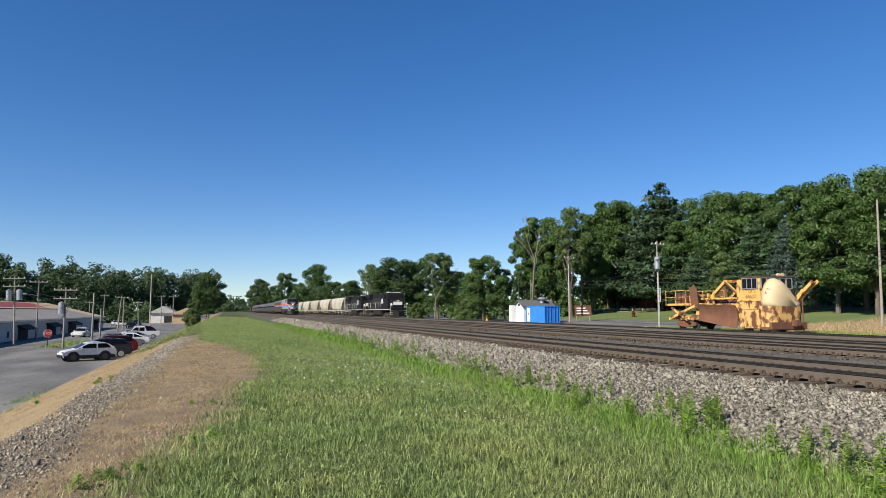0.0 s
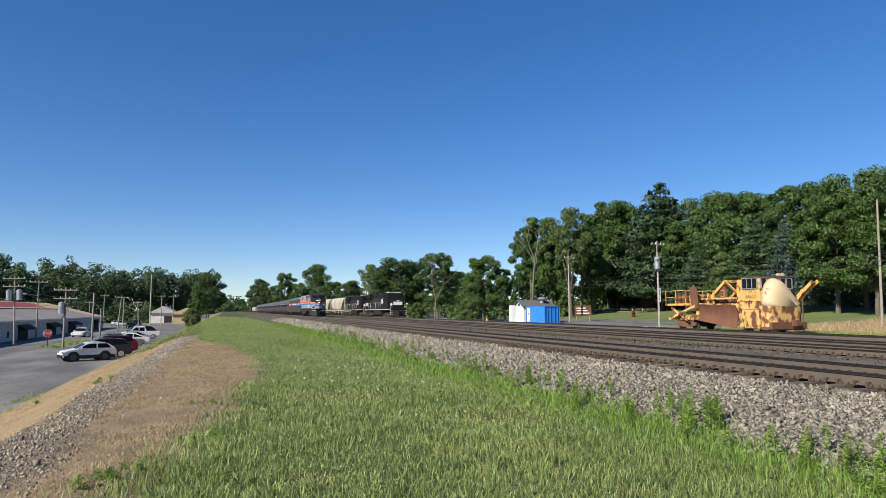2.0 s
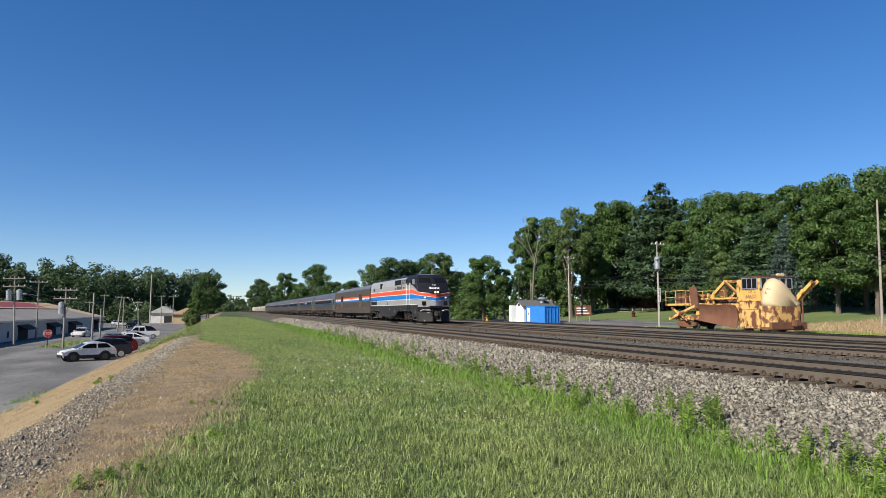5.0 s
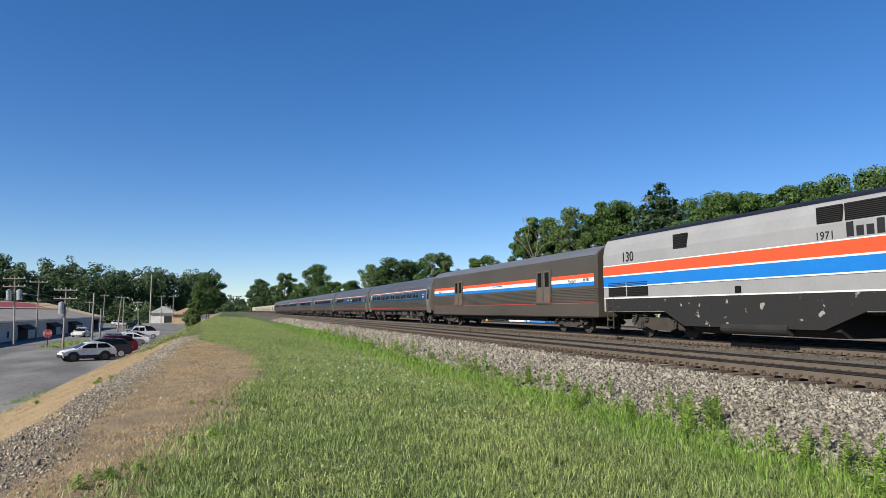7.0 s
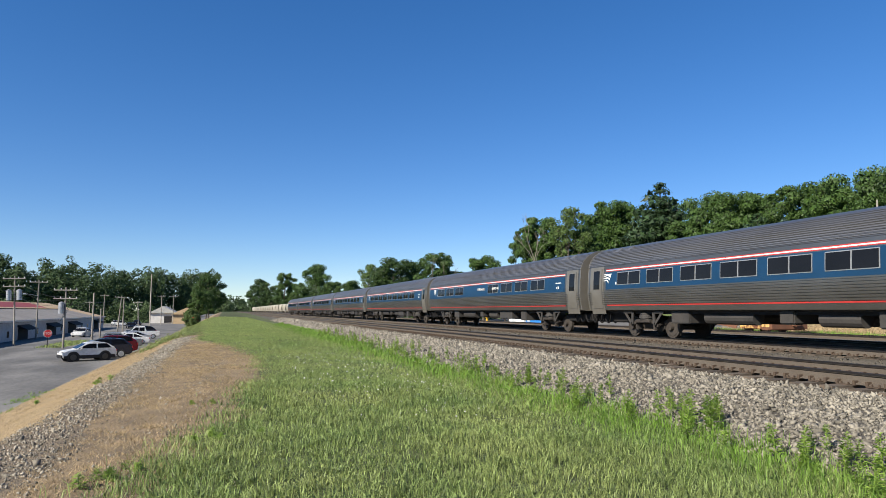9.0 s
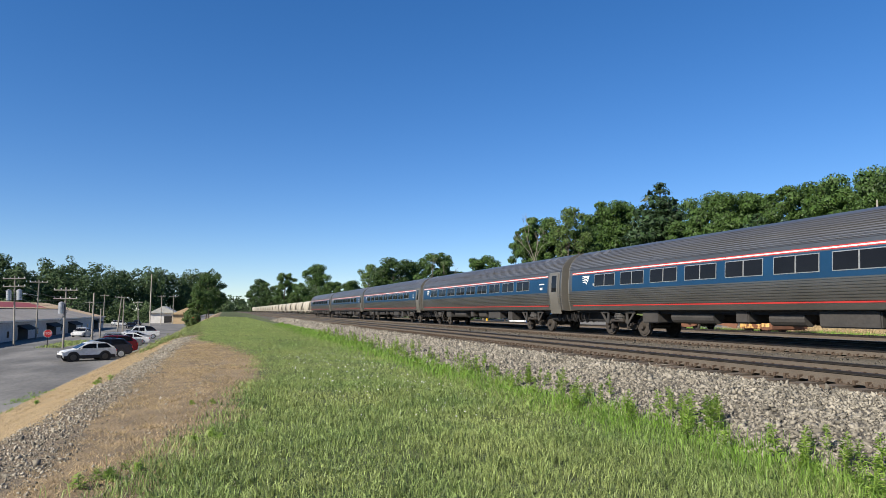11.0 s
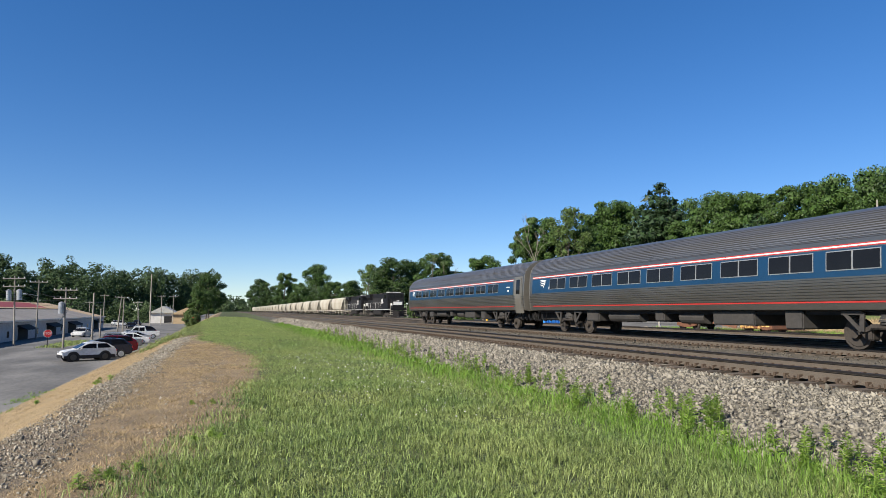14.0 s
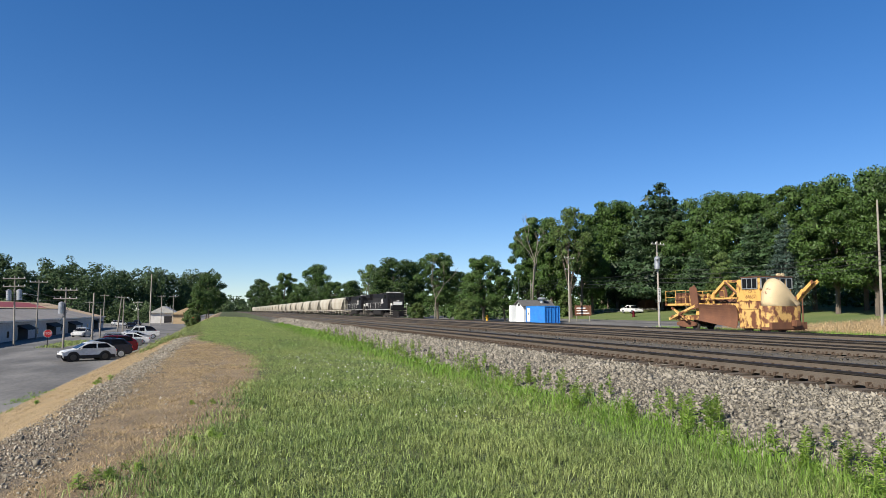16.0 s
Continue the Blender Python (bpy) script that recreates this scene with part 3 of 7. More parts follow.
def baggage_car():
    L = 25.55
    t = thing("baggage_car", "grey-brown fluted steel baggage car with red, white and blue stripe", "railway car")
    pts = [(-1.35, 0.78), (-1.5, 0.85), (-1.5, 1.52)] + [(-w, z) for w, z in fluted(1.56, 2.28, 9, flat_width, 0.02)] + [(-1.5, 3.78)] + [(-flat_width(3.78 + 0.064 * i), 3.78 + 0.064 * i) for i in range(1, 11)]
    bm = bmesh.new()
    prism(bm, pts + [(-x, z) for x, z in pts[::-1]], 0.15, L)
    part("body", bm, M_BAGGAGE, t, "stainless steel shell tinted with reflected ground brown")
    bm = bmesh.new()
    prism(bm, [(x * 1.012, z + 0.012) for x, z in pts if z > 3.84] + [(-x * 1.012, z + 0.012) for x, z in pts[::-1] if z > 3.84], 0.1, L + 0.05)
    part("roof", bm, M_ROOFSTEEL, t, "dull grey steel roof sheet")
    for e in (0.05, L - 0.05):
        bm = bmesh.new()
        prism(bm, [(x * 1.008, z) for x, z in pts if z > 0.8] + [(-x * 1.008, z) for x, z in pts[::-1] if z > 0.8], e - 0.12, e + 0.12)
        part("end_frame", bm, M_BAGGAGE, t, "end frame tinted with reflected ground brown")
    for name, a, b, mat in (("blue_stripe", 2.36, 2.56, M_SKYBLUE), ("white_stripe", 2.56, 2.76, M_WHITE), ("red_stripe", 2.76, 2.96, M_ORANGE), ("sill_stripe", 1.50, 1.53, M_RED)):
        bm = bmesh.new()
        strip(bm, a, b, 0.3, L - 0.15, 0.006, 1, flat_width)
        part(name, bm, mat, t)
    for a in (4.6, 18.45):
        for s in (-1, 1):
            bm = bmesh.new()
            strip(bm, 1.5, 3.42, a, a + 1.85, 0.03, 1, flat_width, (s,))
            d = part("door", bm, M_BAGGAGE, t, "steel double loading door tinted with reflected ground brown")
            for k in (0.12, 0.98):
                bm = bmesh.new()
                strip(bm, 1.56, 3.36, a + k, a + k + 0.75, 0.045, 1, flat_width, (s,))
                part("door_leaf", bm, M_LEAFDOOR, d)
                bm = bmesh.new()
                strip(bm, 2.46, 3.26, a + k + 0.13, a + k + 0.6, 0.055, 1, flat_width, (s,))
                part("pane", bm, M_GLASS, d, "dark window pane")
            bm = bmesh.new()
            strip(bm, 1.62, 1.82, a + 0.2, a + 0.34, 0.056, 1, flat_width, (s,))
            strip(bm, 1.62, 1.82, a + 1.3, a + 1.44, 0.056, 1, flat_width, (s,))
            part("reflector", bm, M_RED, d)
    bm = bmesh.new()
    for k in range(3):
        y, z = 13.1 - 0.12 * k, 2.74 - 0.075 * k
        for s in (-1, 1):
            bm.faces.new([bm.verts.new((s * 1.512, *p)) for p in ((y, z), (y - 0.45, z + 0.1), (y - 0.46, z + 0.13), (y - 0.05, z + 0.06))])
    strip(bm, 2.67, 2.73, 11.2, 12.45, 0.01, 1, flat_width)
    part("emblem", bm, M_SKYBLUE, t, "blue sweep emblem")
    words("Baggage", 0.24, side_text(-1.507, 2.4, 2.58), M_NUMBER, t)
    words("Baggage", 0.2, side_text(-1.507, L - 1.7, 2.6), M_NUMBER, t)
    bm = bmesh.new()
    for k in range(5):
        strip(bm, 2.60, 2.74, 0.72 + 0.13 * k, 0.80 + 0.13 * k, 0.007, 1, flat_width)
    part("car_number_bars", bm, M_NUMBER, t)
    for y in (2.5, 8.2, 15.5, L - 7.5, L - 2.2):
        bm = bmesh.new()
        tube(bm, (-0.1, y, 4.3), (-0.1, y, 4.55), 0.13, 0.13, 12)
        tube(bm, (-0.1, y, 4.53), (-0.1, y, 4.6), 0.2, 0.16, 12)
        part("roof_vent", bm, M_STEEL, t)
    bm = bmesh.new()
    box(bm, -1.1, 1.1, 5.9, L - 5.9, 0.55, 0.85)
    for y in (0.0, L):
        bbox(bm, -0.6, 0.6, y - 0.1, y + 0.22, 0.9, 3.5, 0.05)
        bbox(bm, -1.5, 1.5, y - 0.02, y + 0.14, 0.86, 1.2, 0.03)
        bbox(bm, -0.16, 0.16, y - 0.35, y + 0.3, 0.72, 0.98, 0.03)
    part("underframe", bm, M_UNDER, t)
    for yc in (3.3, L - 3.3):
        passenger_truck(t, yc)
    return t


LEAN = [(1.1, -0.22), (2.0, -0.26), (2.7, -0.28), (2.86, -0.22), (3.0, -0.08), (4.36, 1.16), (4.48, 1.35), (4.58, 1.8), (4.68, 2.8)]


def loco_half(z):
    return lerp_table(z, [(1.1, 1.5), (3.7, 1.5), (4.1, 1.42), (4.38, 1.28), (4.55, 1.05), (4.68, 0.65)])


def loco_point(z, u, out=0.0, back=20.75):
    """A point of the locomotive's shell: u runs from 0 (rear, near side) by 1 and 2 (the corners of the wedge nose) to 3 (rear, far side)."""
    w, lean = loco_half(z) + out, lerp_table(z, LEAN) - out
    vee = lerp_table(z, [(1.1, 0.62), (2.8, 0.58), (4.4, 0.26)])
    corner = lean + vee
    if u <= 1:
        return (-w, back + (corner - back) * u, z)
    if u >= 2:
        return (w, back + (corner - back) * (3 - u), z)
    a = 2 * (u - 1.5)
    return (w * a, lean + vee * abs(a) ** 1.3, z)


def loco_patch(bm, us, zs, out):
    grid = [[bm.verts.new(loco_point(z(u) if callable(z) else z, u, out)) for u in us] for z in zs]
    for a, b in zip(grid, grid[1:]):
        for i in range(len(us) - 1):
            bm.faces.new((a[i], a[i + 1], b[i + 1], b[i]))


NOSE_U = [1 + i / 16 for i in range(17)]
ALL_U = [0, 0.25, 0.5, 0.7, 0.8, 0.88, 0.90, 0.92, 0.94, 0.955, 0.97, 0.985] + NOSE_U + [2.015, 2.03, 2.045, 2.06, 2.08, 2.10, 2.12, 2.2, 2.3, 2.5, 2.75, 3]


def dip(u):
    """How far the stripes drop towards the nose."""
    a = abs(u - 1.5)
    return -0.36 * max(0, min(1, (0.60 - a) / 0.10)) + (-0.2 * max(0, 1 - a / 0.5) if a < 0.5 else 0)


def squeeze(u):
    """The stripes grow narrower across the nose."""
    return 1 - 0.36 * max(0, min(1, (0.60 - abs(u - 1.5)) / 0.10))


def passenger_locomotive():
    t = thing("passenger_locomotive", "silver diesel locomotive with orange and blue stripes, navy nose", "locomotive")
    zs = [1.1, 1.7, 2.2, 2.45, 2.7, 2.78, 2.86, 2.93, 3.0, 3.3, 3.7, 4.0, 4.1, 4.24, 4.38, 4.48, 4.55, 4.58, 4.62, 4.68]
    bm = bmesh.new()
    grid = [[bm.verts.new(loco_point(z, u)) for u in ALL_U] for z in zs]
    for j in range(len(zs) - 1):
        for i in range(len(ALL_U) - 1):
            bm.faces.new((grid[j][i], grid[j][i + 1], grid[j + 1][i + 1], grid[j + 1][i]))
        bm.faces.new((grid[j][-1], grid[j][0], grid[j + 1][0], grid[j + 1][-1]))
    bm.faces.new(grid[-1])
    bm.faces.new(grid[0][::-1])
    part("body", bm, M_SILVER, t, "silver-grey painted carbody")
    bm = bmesh.new()
    loco_patch(bm, ALL_U, [4.44, 4.48, 4.55, 4.6, 4.64, 4.684], 0.02)
    part("roof", bm, M_NAVY, t, "dark navy roof")
    bm = bmesh.new()
    us = [0.815, 0.85, 0.88, 0.9, 0.92, 0.94, 0.955, 0.97, 0.985] + NOSE_U + [2.015, 2.03, 2.045, 2.06, 2.08, 2.1, 2.12, 2.15, 2.185]

    def edge(u):
        a = abs(u - 1.5)
        return 3.24 + dip(u) + 0.42 * min(1, max(0, (a - 0.5) / 0.07))
    loco_patch(bm, us, [edge] + [(lambda u, k=k: edge(u) + (4.45 - edge(u)) * k) for k in [i / 14 for i in range(1, 15)]], 0.016)
    part("nose_cap", bm, M_NAVY, t, "scuffed dark navy nose and cab front")
    for name, a, b, mat, out in (("white_line", 2.20, 2.25, M_WHITE, 0.022), ("blue_stripe", 2.25, 2.70, M_SKYBLUE, 0.02), ("white_line", 2.70, 2.76, M_WHITE, 0.022), ("orange_stripe", 2.76, 3.18, M_ORANGE, 0.02), ("white_line", 3.18, 3.22, M_WHITE, 0.022), ("sill_line", 1.68, 1.73, M_WHITE, 0.005)):
        bm = bmesh.new()
        k = 0 if name == "sill_line" else 1
        loco_patch(bm, ALL_U if k else [u for u in ALL_U if u <= 0.97], [(lambda u, a=a, b=b, k=k, q=q: (3.22 + (a + (b - a) * q - 3.22) * squeeze(u) + dip(u)) if k else a + (b - a) * q) for q in (0, 0.2, 0.4, 0.6, 0.8, 1)], out)
        part(name, bm, mat, t)
    bm = bmesh.new()
    loco_patch(bm, [0.975, 0.985] + NOSE_U + [2.015, 2.025], [1.1, 1.3, 1.48], 0.012)
    part("apron", bm, M_BLACK, t, "black lower apron")
    # windscreens, side windows
    for us in ([1.07 + 0.052 * i for i in range(8)], [1.566 + 0.052 * i for i in range(8)]):
        bm = bmesh.new()
        loco_patch(bm, us, [3.74, 3.84, 3.94, 4.05, 4.2], 0.03)
        part("windscreen", bm, M_GLASS, t, "dark windscreen pane")
    for s in (-1, 1):
        bm = bmesh.new()
        bbox(bm, s * 1.49, s * 1.53, 1.7, 2.85, 3.6, 4.05, 0.02)
        part("cab_window", bm, M_GLASS, t, "dark cab side window")
        bm = bmesh.new()
        bbox(bm, s * 1.5, s * 1.75, 1.5, 1.58, 3.6, 4.1, 0.02)
        part("mirror", bm, M_SILVER, t, "silver wing mirror")
        bm = bmesh.new()
        bbox(bm, s * 1.49, s * 1.512, 3.2, 4.0, 1.75, 3.6, 0.02)
        part("cab_door", bm, M_SILVER, t)
        for y in (3.1, 4.1):
            bm = bmesh.new()
            tube(bm, (s * 1.6, y, 1.75), (s * 1.6, y, 3.75), 0.025, 0.025, 8)
            for z in (1.76, 3.74):
                tube(bm, (s * 1.5, y, z), (s * 1.6, y, z), 0.025, 0.025, 8)
            part("grab_rail", bm, M_WHITE, t, "white grab rail by the cab door")
        bm = bmesh.new()
        for z in (0.45, 0.75, 1.05, 1.35):
            bbox(bm, s * 1.35, s * 1.58, 3.25, 3.95, z, z + 0.05, 0.01)
        for y in (3.23, 3.97):
            bbox(bm, s * 1.5, s * 1.56, y - 0.03, y + 0.03, 0.4, 1.7, 0.01)
        part("steps", bm, M_UNDER, t)
        for y, w, z0, z1, mat in ((4.6, 1.9, 3.76, 4.22, M_SILVER), (6.75, 1.35, 3.76, 4.26, M_UNDER), (8.2, 0.85, 3.76, 4.26, M_UNDER), (14.9, 0.8, 3.6, 4.18, M_UNDER), (17.4, 1.5, 1.78, 2.42, M_UNDER), (19.0, 1.35, 1.78, 2.42, M_UNDER)):
            bm = bmesh.new()
            box(bm, s * 1.43, s * 1.512, y, y + w, z0, z1)
            v = part("louvre", bm, M_BLACK, t, "dark ventilation louvre")
            bm = bmesh.new()
            n = 9
            for i in range(n):
                z = z0 + (z1 - z0) * (i + 0.5) / n
                box(bm, s * 1.505, s * 1.535, y + 0.02, y + w - 0.02, z - 0.012, z + 0.012)
            part("slats", bm, mat, v)
        bm = bmesh.new()
        bbox(bm, s * 1.49, s * 1.515, 20.0, 20.5, 2.25, 3.2, 0.02)
        part("rear_door_window", bm, M_GLASS, t)
        bm = bmesh.new()
        bbox(bm, s * 1.45, s * 1.52, 12.2, 12.5, 1.75, 2.0, 0.02)
        part("fuel_filler", bm, M_BLACK, t)
        bm = bmesh.new()
        for z in (0.35, 0.68, 1.0, 1.32):
            bbox(bm, s * 1.4, s * 1.56, 20.0, 20.45, z, z + 0.045, 0.01)
        for y in (19.98, 20.47):
            bbox(bm, s * 1.5, s * 1.55, y - 0.025, y + 0.025, 0.3, 1.7, 0.01)
        part("ladder", bm, M_BOX, t, "grey rear access ladder")
        # dark side skirt, deep between the trucks
        bm = bmesh.new()
        prism(bm, [(0.55, 1.68), (20.6, 1.68), (20.6, 1.12), (16.4, 1.12), (15.2, 0.55), (9.0, 0.55), (7.6, 1.12), (2.6, 1.12), (2.4, 0.55), (0.55, 0.5)], s * 1.44, s * 1.508, "x")
        part("side_skirt", bm, M_SKIRT, t, "chipped dark grey side skirt")
    # nose fittings
    bm = bmesh.new()
    rings = []
    for q in (0.0, 0.35, 0.7, 0.9, 1.0):
        rings.append([bm.verts.new((0.72 * q * math.cos(i * math.pi / 9), -0.36 - 0.10 * (1 - q * q) + 0.14 * q * abs(math.cos(i * math.pi / 9)), 2.83 + 0.15 * q * math.sin(i * math.pi / 9))) for i in range(18)])
    for p, q in zip(rings[1:], rings[2:]):
        for i in range(18):
            bm.faces.new((p[i], p[(i + 1) % 18], q[(i + 1) % 18], q[i]))
    bm.faces.new(rings[1])
    for v in rings[0]:
        bm.verts.remove(v)
    part("headlight_housing", bm, M_NAVY, t, "bulging black headlight housing")
    for s in (-1, 1):
        bm = bmesh.new()
        tube(bm, (s * 0.13, -0.2, 2.83), (s * 0.13, -0.475, 2.82), 0.105, 0.1, 16)
        ring = part("headlight_bezel", bm, M_SILVER, t, "round headlight bezel")
        bm = bmesh.new()
        tube(bm, (s * 0.13, -0.2, 2.83), (s * 0.13, -0.485, 2.82), 0.075, 0.075, 16)
        part("headlight", bm, M_LAMP, ring, "lit headlight")
        bm = bmesh.new()
        tube(bm, (s * 1.0, 0.5, 2.36), (s * 1.0, -0.06, 2.34), 0.11, 0.1, 16)
        ring = part("ditch_light_bezel", bm, M_SILVER, t)
        bm = bmesh.new()
        tube(bm, (s * 1.0, 0.5, 2.36), (s * 1.0, -0.07, 2.34), 0.075, 0.075, 14)
        part("ditch_light", bm, M_LAMPDIM, ring, "lit ditch light")
        # Black block standing in for the dark recess of the anticlimber pocket.
        bm = bmesh.new()
        bbox(bm, s * 0.82, s * 1.22, 0.02, 0.7, 1.62, 2.0, 0.03)
        part("marker_box", bm, M_BLACK, t)
        bm = bmesh.new()
        tube(bm, (s * 0.95, 0.6, 2.86), (s * 0.95, 0.06, 2.83), 0.09, 0.08, 12)
        part("marker_light", bm, M_BLACK, t)
        # scuffs of bare metal along the corner of the wedge
        bm = bmesh.new()
        for z, d, w, h in ((3.12, 0.06, 0.05, 0.12), (3.3, 0.03, 0.12, 0.05), (3.46, 0.08, 0.07, 0.09), (3.62, 0.35, 0.34, 0.05), (3.68, 0.02, 0.15, 0.06), (3.74, 0.75, 0.3, 0.07), (3.9, 0.5, 0.1, 0.04)):
            y = lerp_table(z, LEAN) + 0.45 + d
            prism(bm, [(y, z), (y + w, z + 0.3 * h), (y + w * 0.9, z + h), (y + 0.1 * w, z + 0.7 * h)], s * (loco_half(z) + 0.012), s * (loco_half(z) + 0.022), "x")
        part("scuff", bm, M_SILVER, t, "chipped patch of bare silver")
        bm = bmesh.new()
        prism(bm, [(s * 1.52, 0.9), (s * 1.5, 0.35), (s * 0.42, -0.42), (s * 0.42, -0.30), (s * 1.42, 0.5), (s * 1.42, 0.9)], 0.16, 1.06, "z")
        for v in bm.verts:
            if v.co.z < 0.5 and abs(v.co.x) < 1.0:
                v.co.y -= 0.16
            if v.co.z < 0.5 and abs(v.co.x) > 1.0 and v.co.y < 0.6:
                v.co.y -= 0.1
        part("pilot_plow", bm, M_SKIRT, t, "chipped dark steel plow plate")
        bm = bmesh.new()
        pts = [(s * 0.55, -0.42, 1.12), (s * 0.7, -0.5, 1.2), (s * 1.3, -0.06, 1.2), (s * 1.4, 0.12, 1.1)]
        for p, q in zip(pts, pts[1:]):
            tube(bm, p, q, 0.028, 0.028, 8)
        part("uncoupling_bar", bm, M_WHITE, t, "white uncoupling bar")
    bm = bmesh.new()
    bbox(bm, -0.6, 0.6, -0.34, 0.2, 1.36, 1.58, 0.03)
    bbox(bm, -1.46, 1.46, 0.32, 0.8, 1.06, 1.2, 0.03)
    part("buffer_beam", bm, M_BLACK, t, "black buffer beam")
    for q in (-0.5, -0.36, 0.36, 0.5):
        bm = bmesh.new()
        tube(bm, (q, -0.3, 1.3), (q * 1.1, -0.42, 0.7), 0.035, 0.03, 8)
        tube(bm, (q * 1.1, -0.42, 0.7), (q * 0.6, -0.5, 0.45), 0.03, 0.03, 8)
        part("air_hose", bm, M_BLACK, t)
    bm = bmesh.new()
    bbox(bm, -0.42, 0.42, -0.3, 0.6, 0.3, 1.12, 0.04)
    part("draft_gear_pocket", bm, M_UNDER, t)
    bm = bmesh.new()
    bbox(bm, -0.2, 0.2, -0.75, -0.2, 0.72, 1.0, 0.05)
    prism(bm, [(-0.24, -0.7), (-0.26, -0.95), (-0.05, -1.02), (-0.02, -0.86), (0.1, -0.86), (0.14, -1.0), (0.26, -0.9), (0.24, -0.7)], 0.66, 1.06, "z")
    part("coupler", bm, M_TRUCK, t, "rusty knuckle coupler")
    bm = bmesh.new()
    for k in range(6):
        a = 1.34 + 0.055 * k
        loco_patch(bm, [a, a + 0.02, a + 0.04], [3.14, 3.2, 3.34 if k in (0, 3, 5) else 3.28], 0.022)
    part("nose_name_bars", bm, M_WHITE, t, "white name bars on the nose")
    words("130", 0.26, Matrix.Translation((0, loco_point(3.44, 1.5)[1] - 0.03, 3.44)) @ Euler((radians(47.6), 0, 0)).to_matrix().to_4x4(), M_WHITE, t)
    words("130", 0.6, side_text(-1.525, 18.8, 3.34), M_NUMBER, t)
    words("1971", 0.34, side_text(-1.51, 8.8, 3.27), M_NUMBER, t)
    words("2011", 0.34, side_text(-1.505, 5.55, 3.27), M_NUMBER, t)
    for k in range(6):
        bm = bmesh.new()
        strip(bm, 3.27, 3.7 if k in (0, 2, 5) else 3.56, 6.3 + 0.31 * k, 6.53 + 0.31 * k, 0.006, 1, loco_half, (-1,))
        part("name_bar", bm, M_NUMBER, t, "dark name bar on the side")
    # running gear
    bm = bmesh.new()
    bbox(bm, -1.2, 1.2, 0.9, 20.5, 1.0, 1.2, 0.03)
    prism(bm, [(-1.3, 1.1), (-1.3, 0.5), (-1.0, 0.3), (1.0, 0.3), (1.3, 0.5), (1.3, 1.1)], 8.6, 15.0)
    tube(bm, (-1.38, 10.3, 0.52), (-1.38, 13.2, 0.52), 0.2, 0.2, 14)
    part("fuel_tank", bm, M_UNDER, t)
    for yc in (4.0, 17.0):
        for dy in (-1.37, 1.37):
            wheelset(t, yc + dy, 0.508)
        bm = bmesh.new()
        for s in (-1, 1):
            prism(bm, [(yc - 2.1, 0.62), (yc - 1.0, 0.45), (yc - 0.6, 0.32), (yc + 0.6, 0.32), (yc + 1.0, 0.45), (yc + 2.1, 0.62), (yc + 2.0, 0.85), (yc - 2.0, 0.85)], s * 1.0, s * 1.18, "x")
            for q in (-1.75, -0.95, 0.95, 1.75):
                for k in range(4):
                    tube(bm, (s * 1.2, yc + q, 0.72 + 0.09 * k), (s * 1.2, yc + q, 0.77 + 0.09 * k), 0.14, 0.14, 10)
            for q in (-1.37, 1.37):
                bbox(bm, s * 1.05, s * 1.32, yc + q - 0.2, yc + q + 0.2, 0.34, 0.7, 0.05)
                tube(bm, (s * 1.3, yc + q + 0.35, 0.5), (s * 1.3, yc + q + 0.1, 1.1), 0.05, 0.05, 8)
        bbox(bm, -1, 1, yc - 0.4, yc + 0.4, 0.35, 1.0, 0.05)
        part("truck_frame", bm, M_TRUCK, t, "dusty cast steel truck frame")
    return t

# ---- freight train, at rest ----
def freight_truck(parent, yc, axles, r=0.5):
    for dy in axles:
        wheelset(parent, yc + dy, r)
    a = max(axles)
    bm = bmesh.new()
    for s in (-1, 1):
        prism(bm, [(yc - a - 0.3, 0.42), (yc - 0.5, 0.28), (yc + 0.5, 0.28), (yc + a + 0.3, 0.42), (yc + a + 0.3, 0.62), (yc + 0.6, 0.8), (yc - 0.6, 0.8), (yc - a - 0.3, 0.62)], s * 0.95, s * 1.1, "x")
    bbox(bm, -1, 1, yc - 0.3, yc + 0.3, 0.35, 0.85, 0.04)
    part("truck_frame", bm, M_TRUCK, parent)


